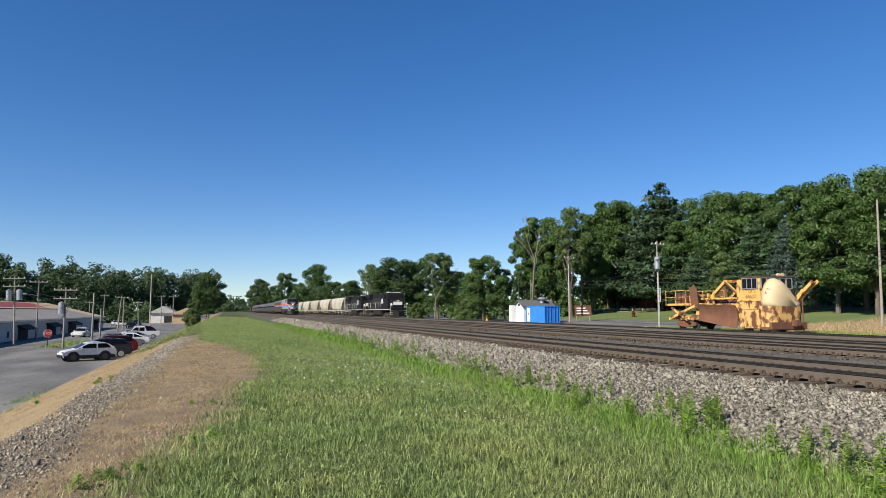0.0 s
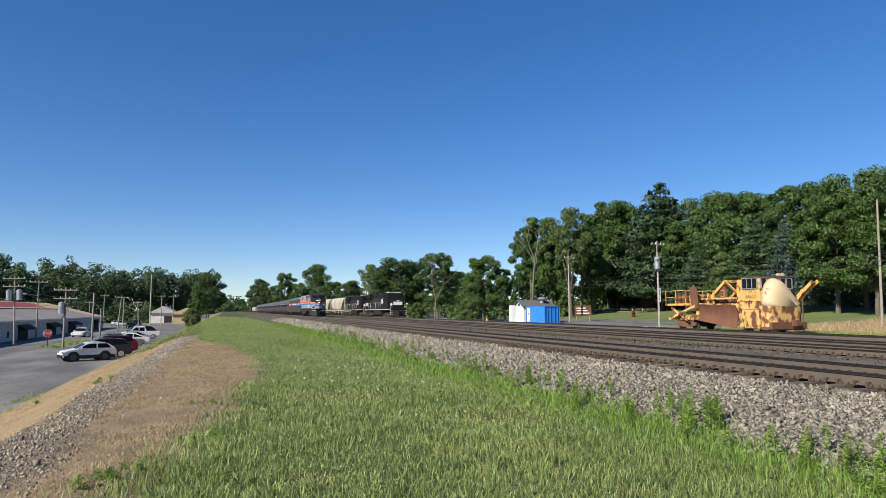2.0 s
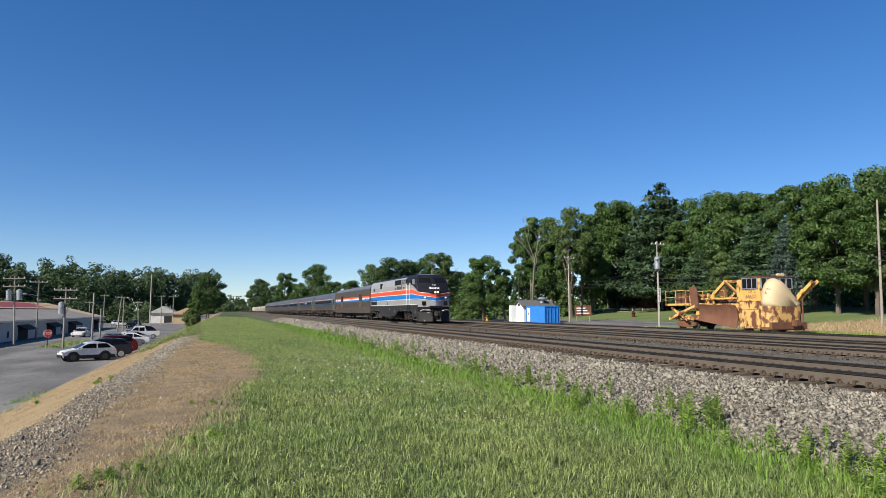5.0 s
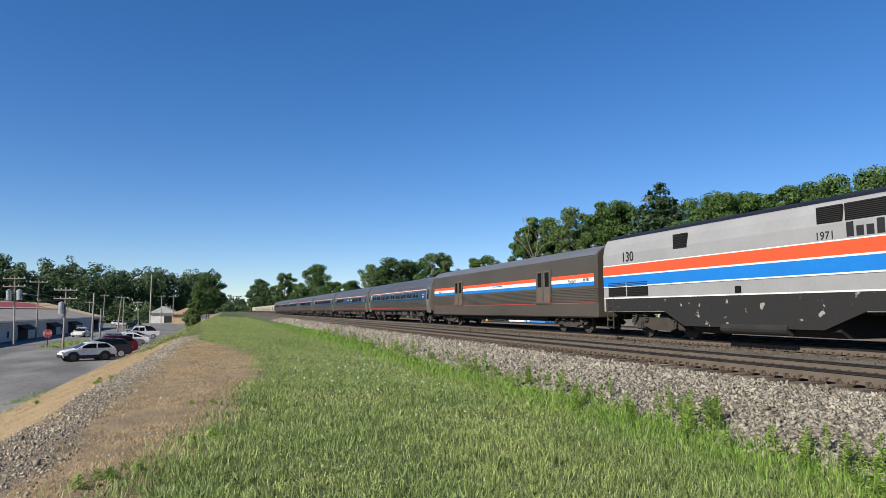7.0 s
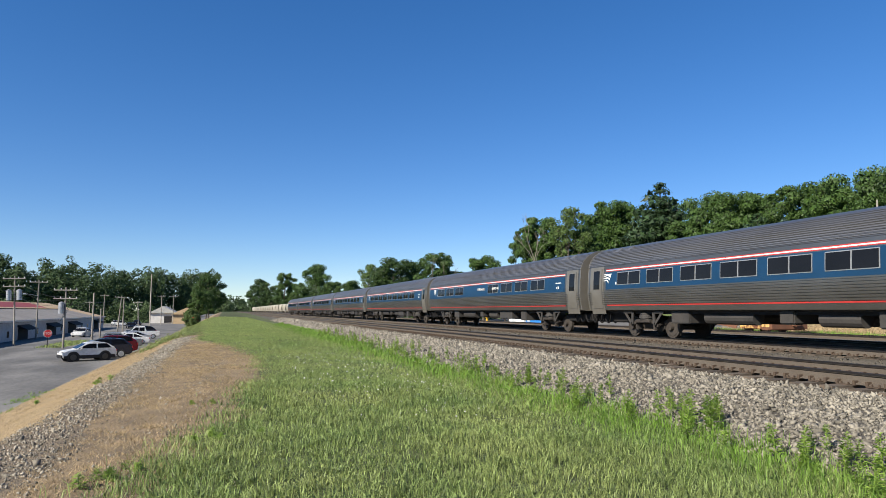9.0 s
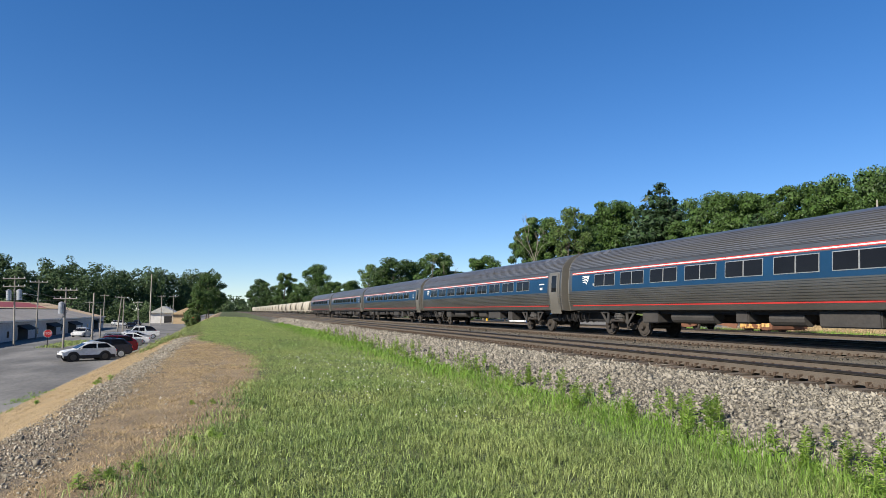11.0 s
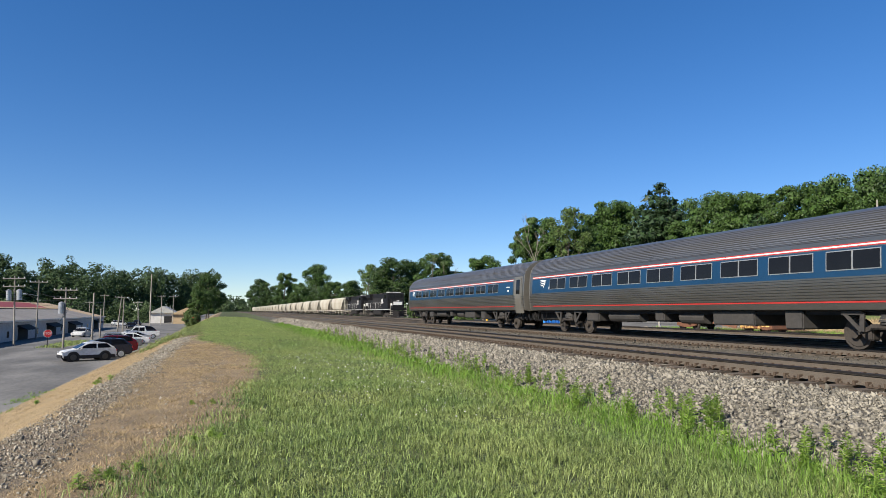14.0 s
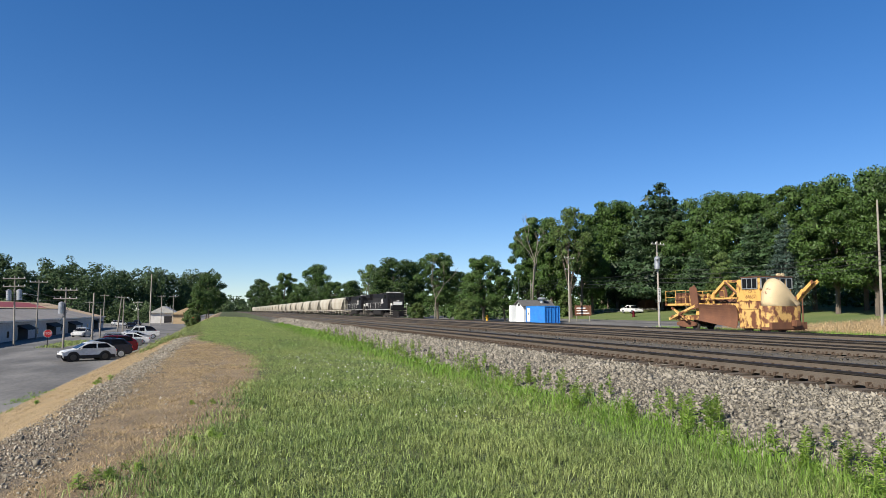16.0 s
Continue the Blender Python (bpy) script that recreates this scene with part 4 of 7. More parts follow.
def freight_locomotive(label):
    L = 22.3
    t = thing("freight_locomotive", label, "locomotive", "locomotives of the freight train")
    bm = bmesh.new()
    bbox(bm, -1.5, 1.5, 0.5, L - 0.5, 1.25, 1.6, 0.04)
    part("deck", bm, M_BLACK, t)
    bm = bmesh.new()
    for s in (-1, 1):
        box(bm, s * 1.5, s * 1.508, 0.6, L - 0.6, 1.32, 1.40)
    part("sill_stripe", bm, M_WHITE, t)
    bm = bmesh.new()
    bbox(bm, -0.95, 0.95, 5.3, L - 1.2, 1.6, 4.25, 0.12)
    part("long_hood", bm, M_BLACK, t, "black long hood")
    bm = bmesh.new()
    prism(bm, [(-1.5, 3.75), (-0.95, 3.3), (0.95, 3.3), (1.5, 3.75), (1.5, 4.4), (-1.5, 4.4)], L - 5.2, L - 1.6)
    part("radiator_wing", bm, M_BLACK, t, "black flared radiator section")
    for k in range(7):
        for s in (-1, 1):
            bm = bmesh.new()
            bbox(bm, s * 0.95, s * 0.97, 9.6 + 1.05 * k, 10.5 + 1.05 * k, 1.8, 3.6, 0.01)
            part("hood_door", bm, M_HOODDOOR, t)
    for y, r in ((8.0, 0.35), (13.0, 0.5), (L - 4.4, 0.6), (L - 2.6, 0.6)):
        bm = bmesh.new()
        tube(bm, (0, y, 4.2), (0, y, 4.52), r, r * 0.9, 14)
        part("roof_fan", bm, M_HOODDOOR, t, "dusty dark roof fan")
    bm = bmesh.new()
    prism(bm, [(2.4, 1.6), (5.4, 1.6), (5.4, 4.4), (3.1, 4.4), (2.6, 4.2), (2.4, 3.2)], -1.5, 1.5, "x")
    part("cab", bm, M_BLACK, t, "black wide cab")
    bm = bmesh.new()
    prism(bm, [(2.42, 1.6), (2.42, 3.15), (1.2, 2.95), (0.95, 2.7), (0.95, 1.6)], -0.95, 0.95, "x")
    part("nose", bm, M_BLACK, t, "black nose with light band")
    bm = bmesh.new()
    box(bm, -0.8, 0.8, 0.93, 0.95, 2.2, 2.75)
    box(bm, -0.953, -0.95, 1.2, 2.3, 2.1, 2.5)
    part("emblem_panel", bm, M_WHITE, t, "pale emblem panel")
    bm = bmesh.new()
    prism(bm, [(3.0, 4.41), (5.35, 4.41), (5.35, 4.5), (3.0, 4.5)], -1.1, 1.1, "x")
    part("cab_roof", bm, M_WHITE, t, "pale cab roof hatch")
    for s in (-1, 1):
        bm = bmesh.new()
        box(bm, s * 0.15, s * 1.15, 2.44, 2.5, 3.5, 4.05)
        part("windscreen", bm, M_GLASS, t)
        bm = bmesh.new()
        box(bm, s * 1.5, s * 1.515, 3.3, 4.9, 3.35, 3.95)
        part("cab_window", bm, M_GLASS, t)
    for s in (-1, 1):
        bm = bmesh.new()
        box(bm, s * 0.95, s * 0.957, 8.4, 9.3, 2.5, 3.4)
        part("emblem", bm, M_WHITE, t, "white emblem bar")
        bm = bmesh.new()
        box(bm, s * 0.95, s * 0.957, 6.6, 7.3, 2.8, 3.3)
        part("number_bar", bm, M_WHITE, t, "white number bar")
    for s in (-1, 1):
        bm = bmesh.new()
        y = 5.5
        while y < L - 0.6:
            tube(bm, (s * 1.45, y, 1.6), (s * 1.45, y, 2.65), 0.02, 0.02, 6)
            y += 2.2
        tube(bm, (s * 1.45, 5.5, 2.65), (s * 1.45, L - 0.7, 2.65), 0.02, 0.02, 6)
        part("handrail", bm, M_WHITE, t)
        for e in (0.65, L - 0.65):
            bm = bmesh.new()
            for z in (0.5, 0.85, 1.2):
                bbox(bm, s * 1.0, s * 1.5, e - 0.3, e + 0.3, z, z + 0.05, 0.01)
            bbox(bm, s * 1.44, s * 1.5, e - 0.3, e - 0.24, 0.4, 2.5, 0.01)
            part("steps", bm, M_CREAM, t)
    bm = bmesh.new()
    prism(bm, [(-1.4, 1.25), (-1.4, 0.6), (-1.1, 0.35), (1.1, 0.35), (1.4, 0.6), (1.4, 1.25)], 8.1, 14.2)
    part("fuel_tank", bm, M_UNDER, t)
    bm = bmesh.new()
    prism(bm, [(-1.45, 0.45), (0, 0.1), (1.45, 0.45), (1.45, 0.6), (-1.45, 0.6)], 0.15, 1.2, "z")
    bbox(bm, -0.2, 0.2, -0.1, 0.5, 0.7, 1.0, 0.03)
    part("pilot", bm, M_UNDER, t)
    for yc in (4.6, L - 4.6):
        freight_truck(t, yc, (-1.9, 0, 1.9), 0.53)
    bm = bmesh.new()
    for s in (-1, 1):
        tube(bm, (s * 0.14, 0.97, 2.9), (s * 0.14, 0.9, 2.9), 0.1, 0.1, 10)
    part("headlight", bm, M_WHITE, t)
    return t


def hopper():
    L = 21.0
    t = thing("covered_hopper", "cream-coloured covered hopper car with streaked sides", "hopper car", "hopper cars of the freight train")
    bm = bmesh.new()
    rows = [(1.15, 5.2, 0.7), (1.5, 4.4, 1.45), (2.2, 3.3, 1.56), (3.2, 2.1, 1.52), (4.0, 1.55, 1.3), (4.35, 1.55, 1.0)]
    rings = []
    for z, e, w in rows:
        rings.append([bm.verts.new(p) for p in ((-w, e, z), (w, e, z), (w, L - e, z), (-w, L - e, z))])
    for a, b in zip(rings, rings[1:]):
        for i in range(4):
            bm.faces.new((a[i], a[(i + 1) % 4], b[(i + 1) % 4], b[i]))
    bm.faces.new(rings[0][::-1])
    bm.faces.new(rings[-1])
    part("body", bm, M_CREAM, t, "cream steel hopper body")
    bm = bmesh.new()
    bbox(bm, -1.5, 1.5, 0.3, 1.6, 1.0, 1.2, 0.02)
    bbox(bm, -1.5, 1.5, L - 1.6, L - 0.3, 1.0, 1.2, 0.02)
    for s in (-1, 1):
        box(bm, s * 1.5, s * 1.55, 0.4, L - 0.4, 1.15, 1.32)
        for e in (0.35, L - 0.35):
            beam(bm, (s * 1.4, e, 1.1), (s * 1.2, e + (0.5 if e < 1 else -0.5), 4.2), 0.08, 0.08)
    bbox(bm, -0.2, 0.2, -0.15, L + 0.15, 0.75, 1.0, 0.02)
    part("underframe", bm, M_CREAM, t)
    for k in range(3):
        y = 4.9 + 4.3 * k
        bm = bmesh.new()
        prism(bm, [(y, 1.4), (y + 2.2, 1.4), (y + 1.5, 0.5), (y + 0.7, 0.5)], -1.1, 1.1, "x")
        part("chute", bm, M_CREAM, t)
    bm = bmesh.new()
    bbox(bm, -0.8, 0.8, 1.6, L - 1.6, 4.35, 4.45, 0.02)
    part("roof_walk", bm, M_UNDER, t)
    for yc in (2.2, L - 2.2):
        freight_truck(t, yc, (-0.9, 0.9), 0.46)
    return t


# ---- trees ----
def leaf_cloud(rng, lobes, count, size, flat=0.0, shell=0.55):
    """Leaf blades spread in and on a set of round lobes (centre, radii)."""
    c = np.array([l[0] for l in lobes])
    r = np.array([l[1] for l in lobes])
    wgt = (r[:, 0] * r[:, 1] + r[:, 0] * r[:, 2]) ** 1.0
    pick = rng.choice(len(lobes), count, p=wgt / wgt.sum())
    d = rng.normal(size=(count, 3))
    d /= np.linalg.norm(d, axis=1)[:, None]
    k = shell + (1.08 - shell) * rng.random(count) ** 0.6
    p = c[pick] + d * r[pick] * k[:, None]
    nrm = d * 0.7 + rng.normal(size=(count, 3)) * 0.55 + np.array([0, 0, 0.35 + flat])
    nrm /= np.linalg.norm(nrm, axis=1)[:, None]
    a = np.cross(nrm, rng.normal(size=(count, 3)))
    a /= np.linalg.norm(a, axis=1)[:, None]
    b = np.cross(nrm, a)
    s = size * (0.55 + 0.9 * rng.random(count))[:, None]
    v = np.stack([p - a * s * 0.8 - b * s * 0.42, p - a * s * 0.3 + b * s * 0.55, p + a * s], axis=1).reshape(-1, 3)
    return v, np.arange(count * 3).reshape(-1, 3)


def crown(rng, lobes, count, size, flat=0.0, shell=0.55):
    """Many small leaves outside, a few broad dark sprays within."""
    v, f = leaf_cloud(rng, lobes, count, size, flat, shell)
    inner = [(c, (r[0] * 0.72, r[1] * 0.72, r[2] * 0.72)) for c, r in lobes]
    w, g = leaf_cloud(rng, inner, count // 7, size * 2.6, flat, 0.2)
    return np.concatenate([v, w]), np.concatenate([f, g + len(v)])


def broadleaf(name, seed, leaf_mat, h, w, leaves=2600, size=0.34, bottom=0.16, lobes=44, dead=False):
    """A tree in metres: trunk with limbs, crown of leaf lobes."""
    rng = np.random.default_rng(seed)
    t = thing(name, "", "tree")
    bm = bmesh.new()
    bend = rng.normal(size=2) * 0.02 * h
    top = Vector((bend[0], bend[1], h * 0.62))
    tube(bm, (0, 0, -0.3), top * 0.5, 0.022 * h, 0.015 * h, 9, False)
    tube(bm, top * 0.5, top, 0.015 * h, 0.006 * h, 8, False)
    lob = []
    for i in range(lobes):
        a = 2.4 * i + rng.uniform(-0.4, 0.4)
        k = (i + 0.5) / lobes
        zz = h * (bottom + 0.09 + (0.86 - bottom) * k)
        span = w * math.sqrt(max(0.05, 1 - (abs(k - 0.38) / 0.66) ** 2.2)) * rng.uniform(0.35, 1.18)
        rr = w * rng.uniform(0.15, 0.32)
        cx, cy = span * 0.72 * math.cos(a), span * 0.72 * math.sin(a)
        lob.append(((cx, cy, zz), (rr, rr, rr * rng.uniform(0.42, 0.75))))
        if i % 3 == 0:
            base = top * min(0.95, max(0.3, k * 0.9))
            tube(bm, base, (cx * 0.9, cy * 0.9, zz), 0.006 * h, 0.002 * h, 5, False)
    part("trunk", bm, M_BARK, t, "grey-brown trunk with limbs")
    v, f = crown(rng, lob, leaves, size, 0.0, 0.68)
    ob = new("crown", mesh_np("crown", v, f, leaf_mat))
    ob.parent = t
    return t


def pine(name, seed, leaf_mat, h, w, leaves=3000, size=0.34):
    rng = np.random.default_rng(seed)
    t = thing(name, "", "tree")
    bm = bmesh.new()
    tube(bm, (0, 0, -0.3), (0, 0, h * 0.97), 0.02 * h, 0.003 * h, 8, False)
    lob = []
    tiers = 17
    for i in range(tiers):
        k = i / (tiers - 1)
        z = h * (0.10 + 0.87 * k)
        n = 6 if i < tiers - 3 else 3
        for j in range(n):
            a = 1.1 * i + 2 * math.pi * j / n + rng.uniform(-0.3, 0.3)
            reach = w * (1.05 - k) ** 0.75 * rng.uniform(0.55, 1.1)
            tip = (reach * math.cos(a), reach * math.sin(a), z + 0.05 * reach)
            tube(bm, (0, 0, z - 0.1 * reach), tip, 0.004 * h * (1.1 - k), 0.01, 4, False)
            for q in (0.55, 0.95):
                lob.append(((tip[0] * q, tip[1] * q, z + 0.12 * reach * q), (0.34 * reach + 0.25, 0.34 * reach + 0.25, 0.22 + 0.05 * reach)))
    part("trunk", bm, M_BARK, t, "straight brown trunk with branches")
    v, f = crown(rng, lob, leaves, size, 0.3, 0.3)
    ob = new("crown", mesh_np("crown", v, f, leaf_mat))
    ob.parent = t
    return t


def plant(master, label, x, y, h, group, turn, wide=1.0):
    """Sets a copy of a unit tree, ten metres high, at a place and height."""
    o = copy_thing(master, pose(x, y, ground_z(x, y) - 0.05, 0, 0, turn))
    o.scale = (h / 10 * wide, h / 10 * wide, h / 10)
    return tagged(o, label, "tree", group)


WIDE = {"trees behind the freight train": 0.95, "trees along the road": 0.78, "tall trees on the rise": 0.88, "trees of the valley": 0.9}


def dead_tree(x, y, h, seed, label):
    """A bare tree: limbs that fork again and again."""
    rng = random.Random(seed)
    bm = bmesh.new()

    def grow(p, d, length, r, level):
        q = p + d * length
        tube(bm, p, q, r, r * 0.7, 6, False)
        if level == 0:
            return
        for k in range(2 if level > 1 else 3):
            e = (d + Vector((rng.uniform(-0.6, 0.6), rng.uniform(-0.6, 0.6), rng.uniform(-0.1, 0.35)))).normalized()
            grow(q, e, length * rng.uniform(0.55, 0.8), r * 0.62, level - 1)
    grow(Vector((0, 0, -0.2)), Vector((0.06, 0.02, 1)).normalized(), h * 0.45, 0.014 * h, 5)
    return one("dead_tree", bm, M_DEADWOOD, label, "tree", m=pose(x, y, ground_z(x, y)))


def set_trees():
    kinds = {
        "maple": broadleaf("maple_tree", 11, M_LEAF[0], 10, 3.9, 17500, 0.115, lobes=42),
        "oak": broadleaf("oak_tree", 12, M_LEAF[1], 10, 4.6, 18000, 0.122, lobes=46),
        "ash": broadleaf("ash_tree", 13, M_LEAF[0], 10, 3.0, 15000, 0.103, lobes=40),
        "locust": broadleaf("locust_tree", 14, M_LEAF[2], 10, 3.3, 14000, 0.10),
        "sparse": broadleaf("thin_locust_tree", 15, M_LEAF[2], 10, 2.6, 7500, 0.085, 0.35),
        "pine": pine("pine_tree", 16, M_LEAF[3], 10, 3.6, 18000, 0.125),
        "spruce": pine("blue_spruce_tree", 17, M_LEAF[4], 10, 2.4, 14000, 0.095),
        "bush": broadleaf("bush", 18, M_LEAF[2], 10, 6.5, 6000, 0.32, 0.02, 26),
    }
    say = {"maple": "full green maple with a rounded crown", "oak": "broad dark green oak with uneven crown", "ash": "tall narrow green ash tree", "locust": "light green locust tree with feathery crown",
           "sparse": "thin leggy locust tree with sparse leaves", "pine": "tall dark green white pine with layered boughs", "spruce": "blue-grey spruce with drooping boughs", "bush": "low green roadside bush"}
    groves = {
        "trees behind the freight train": TREES_FREIGHT, "trees along the road": TREES_ROAD, "tall trees on the rise": TREES_RISE, "trees of the valley": TREES_VALLEY}
    k = 0
    for g, rows in groves.items():
        for kind, x, y, h in rows:
            k += 1
            o = plant(kinds[kind], say[kind], x, y, h, g, 47 * k % 360, (1.05 if kind == "pine" else WIDE[g]) * (0.9 + 0.05 * (k * 7 % 5)))
    for m in kinds.values():
        for o in (*m.children_recursive, m):
            bpy.data.objects.remove(o)


def woods(name, seed, label, spots, mat, leaves, size, radius):
    """A far wood: many crowns in one object."""
    rng = np.random.default_rng(seed)
    lob = []
    for x, y, z0, h in spots:
        for j in range(9):
            a, k = rng.uniform(0, 6.28), (j + rng.random()) / 9.3
            rr = radius * rng.uniform(0.28, 0.55) * (1.15 - 0.5 * k)
            lob.append(((x + radius * 0.5 * math.cos(a), y + radius * 0.5 * math.sin(a), z0 + h * k - rr * 0.4), (rr, rr, rr * 0.85)))
    v, f = leaf_cloud(rng, lob, leaves, size, 0.2, 0.7)
    return tagged(new(name, mesh_np(name, v, f, mat)), label, "woods", kind="stuff")

TREES_FREIGHT = [("maple", 38.0, 114.8, 12.9), ("oak", 40.0, 154.0, 14.7), ("maple", 46.0, 157.2, 14.4), ("maple", 44.0, 107.1, 11.9), ("ash", 48.0, 106.6, 9.7), ("sparse", 42.0, 192.4, 16.5), ("oak", 40.0, 212.0, 11.7), ("oak", 40.0, 297.5, 22.9), ("maple", 38.0, 234.3, 12.6), ("maple", 38.0, 432.5, 26.9), ("oak", 38.0, 724.9, 35.5), ("maple", 38.0, 349.1, 15.9), ("oak", 38.0, 565.9, 22.4), ("bush", 38.0, 99.9, 3.8), ("bush", 37.0, 124.4, 3.5), ("maple", 54.0, 145.8, 11.3), ("maple", 50.0, 207.3, 15.7)]
TREES_ROAD = [("ash", 58.0, 117.5, 19.1), ("ash", 60.0, 116.2, 21.0), ("ash", 62.0, 114.5, 19.2), ("sparse", 62.0, 107.5, 21.9), ("ash", 66.0, 110.5, 17.6), ("maple", 70.0, 112.9, 14.8), ("oak", 84.0, 128.9, 13.9), ("pine", 82.0, 118.3, 11.2), ("bush", 64.0, 113.1, 4.6), ("maple", 72.0, 131.1, 12.7), ("locust", 66.0, 73.1, 9.4)]
TREES_RISE = [("maple", 80.0, 119.1, 24.1), ("oak", 86.0, 134.4, 23.2), ("pine", 80.0, 103.9, 24.9), ("pine", 84.0, 105.2, 21.8), ("pine", 82.0, 112.4, 21.8), ("ash", 80.0, 97.1, 16.9), ("oak", 82.0, 93.6, 20.4), ("maple", 84.0, 89.0, 20.6), ("oak", 88.0, 88.1, 19.3), ("pine", 76.0, 76.1, 14.9), ("spruce", 72.0, 67.5, 13.1), ("ash", 86.0, 80.3, 20.1), ("maple", 78.0, 68.6, 18.1), ("maple", 73.0, 60.9, 15.7), ("oak", 78.0, 61.0, 18.1), ("maple", 71.0, 54.2, 14.5), ("oak", 78.0, 55.9, 17.9), ("pine", 74.0, 87.1, 10.5), ("oak", 78.0, 52.0, 17.6)]
TREES_VALLEY = [("oak", -4.6, 236, 15.5), ("maple", -7.5, 215, 10.5), ("bush", -6.5, 150, 4.0), ("bush", -5.0, 128, 2.2), ("maple", -6.0, 260, 12.0)]
set_trees()
dead_tree(33.5, 103.0, 8.6, 3, "bare bleached dead tree before green crowns")
dead_tree(52.0, 104.0, 14.5, 6, "tall bare leaning trunk among green trees")
wr = random.Random(5)
spots = []
for i in range(170):
    k, j = wr.random(), wr.random()
    x, y = -175 + 150 * k + 40 * (j - 0.5), 235 + 200 * k + 110 * j
    spots.append((x, y, -3 + 14 * j, (20 + 3.6 * k) * wr.uniform(0.85, 1.1)))
woods("far_woods", 21, "dense dark green woods on the far slope", spots, M_WOODS, 190000, 0.74, 9)
spots = [(wr.uniform(-60, 130), wr.uniform(850, 1100), -2, wr.uniform(17, 26)) for i in range(70)]
woods("distant_woods", 22, "hazy distant woods beyond the tracks", spots, M_WOODS, 24000, 1.9, 12)
spots = [(wr.uniform(88, 130), wr.uniform(20, 160), 2.0, wr.uniform(11, 17)) for i in range(60)]
woods("back_woods", 23, "dense green woods behind the tall trees", spots, M_LEAF[1], 44000, 0.5, 6)
spots = [(wr.uniform(84, 104), wr.uniform(30, 175), 1.0, wr.uniform(4, 7.5)) for i in range(90)]
woods("undergrowth", 26, "dark green undergrowth beneath the tall trees", spots, M_LEAF[1], 44000, 0.45, 4.5)
spots = [(wr.uniform(46, 75), wr.uniform(125, 420), -0.5, wr.uniform(6.5, 11)) for i in range(70)]
woods("side_woods", 24, "leafy green woods beside the railway", spots, M_LEAF[1], 50000, 0.42, 5)

spots = [(wr.uniform(-80, -26), wr.uniform(240, 262), -3.2, wr.uniform(5, 9)) for i in range(40)]
woods("street_bushes", 25, "green bushes at the end of the street", spots, M_WOODS, 26000, 0.45, 4)

spots = []
for i in range(52):
    x, y = wr.uniform(-5.0, -1.7), wr.uniform(46, 76)
    spots.append((x, y, ground_z(x, y) - 0.1, wr.uniform(0.25, 0.55)))
woods("bank_shrubs", 27, "low green shrubs along the crest of the bank", spots, M_SHRUB, 22000, 0.055, 0.7)

# ---- standing freight ----
lead = freight_locomotive("black freight diesel locomotive standing on the far track")
lead.matrix_basis = pose(TRACK_F, 109.0, Z_F)
copy_thing(lead, pose(TRACK_F, 131.8, Z_F))
first = hopper()
first.matrix_basis = pose(TRACK_F, 154.8, Z_F)
for i in range(1, 24):
    copy_thing(first, pose(TRACK_F, 154.8 + 21.6 * i, Z_F))

# ---- passenger train ----
loco = passenger_locomotive()
baggage = baggage_car()
plain = coach("stainless steel coach with blue window band and red stripes")
two_door = coach("stainless steel coach with a door at each end, blue band", True, True)
cafe = coach("stainless steel cafe coach with lettered blue band", True, False, (4, 5), True)
train = [(loco, -21.15), (baggage, 0.15), (two_door, 26.4), (cafe, 52.4)]
train.append((plain, 78.4))
for i in range(4, 8):
    train.append((copy_thing(plain, pose(0, 0, 0)), 26.0 * i + 0.4))


def loco_rear(t):
    """Where the locomotive's rear coupler is along the track."""
    k = t - 9.0
    return -23.84 - 25.22 * k + 0.0778 * k * k + 0.0047 * k ** 3 - 0.5 * max(0, t - 15.5)


# ---- tracks ----
build_track("track_near", TRACK_A, Z_A, -40, 700, "near railway track on dark ties", 75, True)
build_track("track_middle", TRACK_B, Z_B, -40, 900, "middle railway track on dark ties", 75)
build_track("track_far", TRACK_C, Z_C, -40, 900, "empty far railway track on dark ties", 30)
build_track("track_back", TRACK_F, Z_F, -40, 900, "farthest railway track carrying the freight train", 20)
build_track("siding", TRACK_D, Z_D, 6, 62, "rusty siding in pale gravel", 30)
rest_ties("track_ties", TRACK_A, Z_A, 75, 200)
rest_ties("track_ties", TRACK_B, Z_B, 75, 200)
# ---- more paints ----
def rusty_paint(name, paint, rust, amount, scale=1.6):
    m = material(name, paint, 0.6, second=rust, scale=scale, fine=24, bump=0.25, mix=amount, spread=0.045, stretch=(1, 1, 0.7))
    return m


M_YELLOW = rusty_paint("weathered_yellow", (0.60, 0.36, 0.10), (0.16, 0.062, 0.03), 0.575, 2.2)
M_YELLOWRUST = rusty_paint("rusted_yellow", (0.58, 0.36, 0.12), (0.14, 0.055, 0.028), 0.505, 2.0)
M_FADED = rusty_paint("faded_yellow", (0.56, 0.44, 0.26), (0.18, 0.075, 0.038), 0.66, 2.4)
M_RUST = material("brown_rust", (0.17, 0.075, 0.04), 0.9, second=(0.11, 0.05, 0.03), scale=1.4, fine=24, bump=0.3)
M_CONTAINER = material("container_blue", (0.02, 0.20, 0.60), 0.45, second=(0.03, 0.17, 0.50), scale=0.8, fine=8, bump=0.05)
M_SIDING = material("white_siding", (0.72, 0.74, 0.74), 0.7, second=(0.60, 0.62, 0.62), scale=0.8, fine=10, bump=0.1)
M_SHINGLE = material("grey_shingle", (0.13, 0.125, 0.12), 0.9, second=(0.09, 0.088, 0.085), scale=2, fine=14, bump=0.5)
M_GALV = material("galvanised_steel", (0.55, 0.56, 0.57), 0.4, metal=0.7, scale=3, fine=14, bump=0.05)
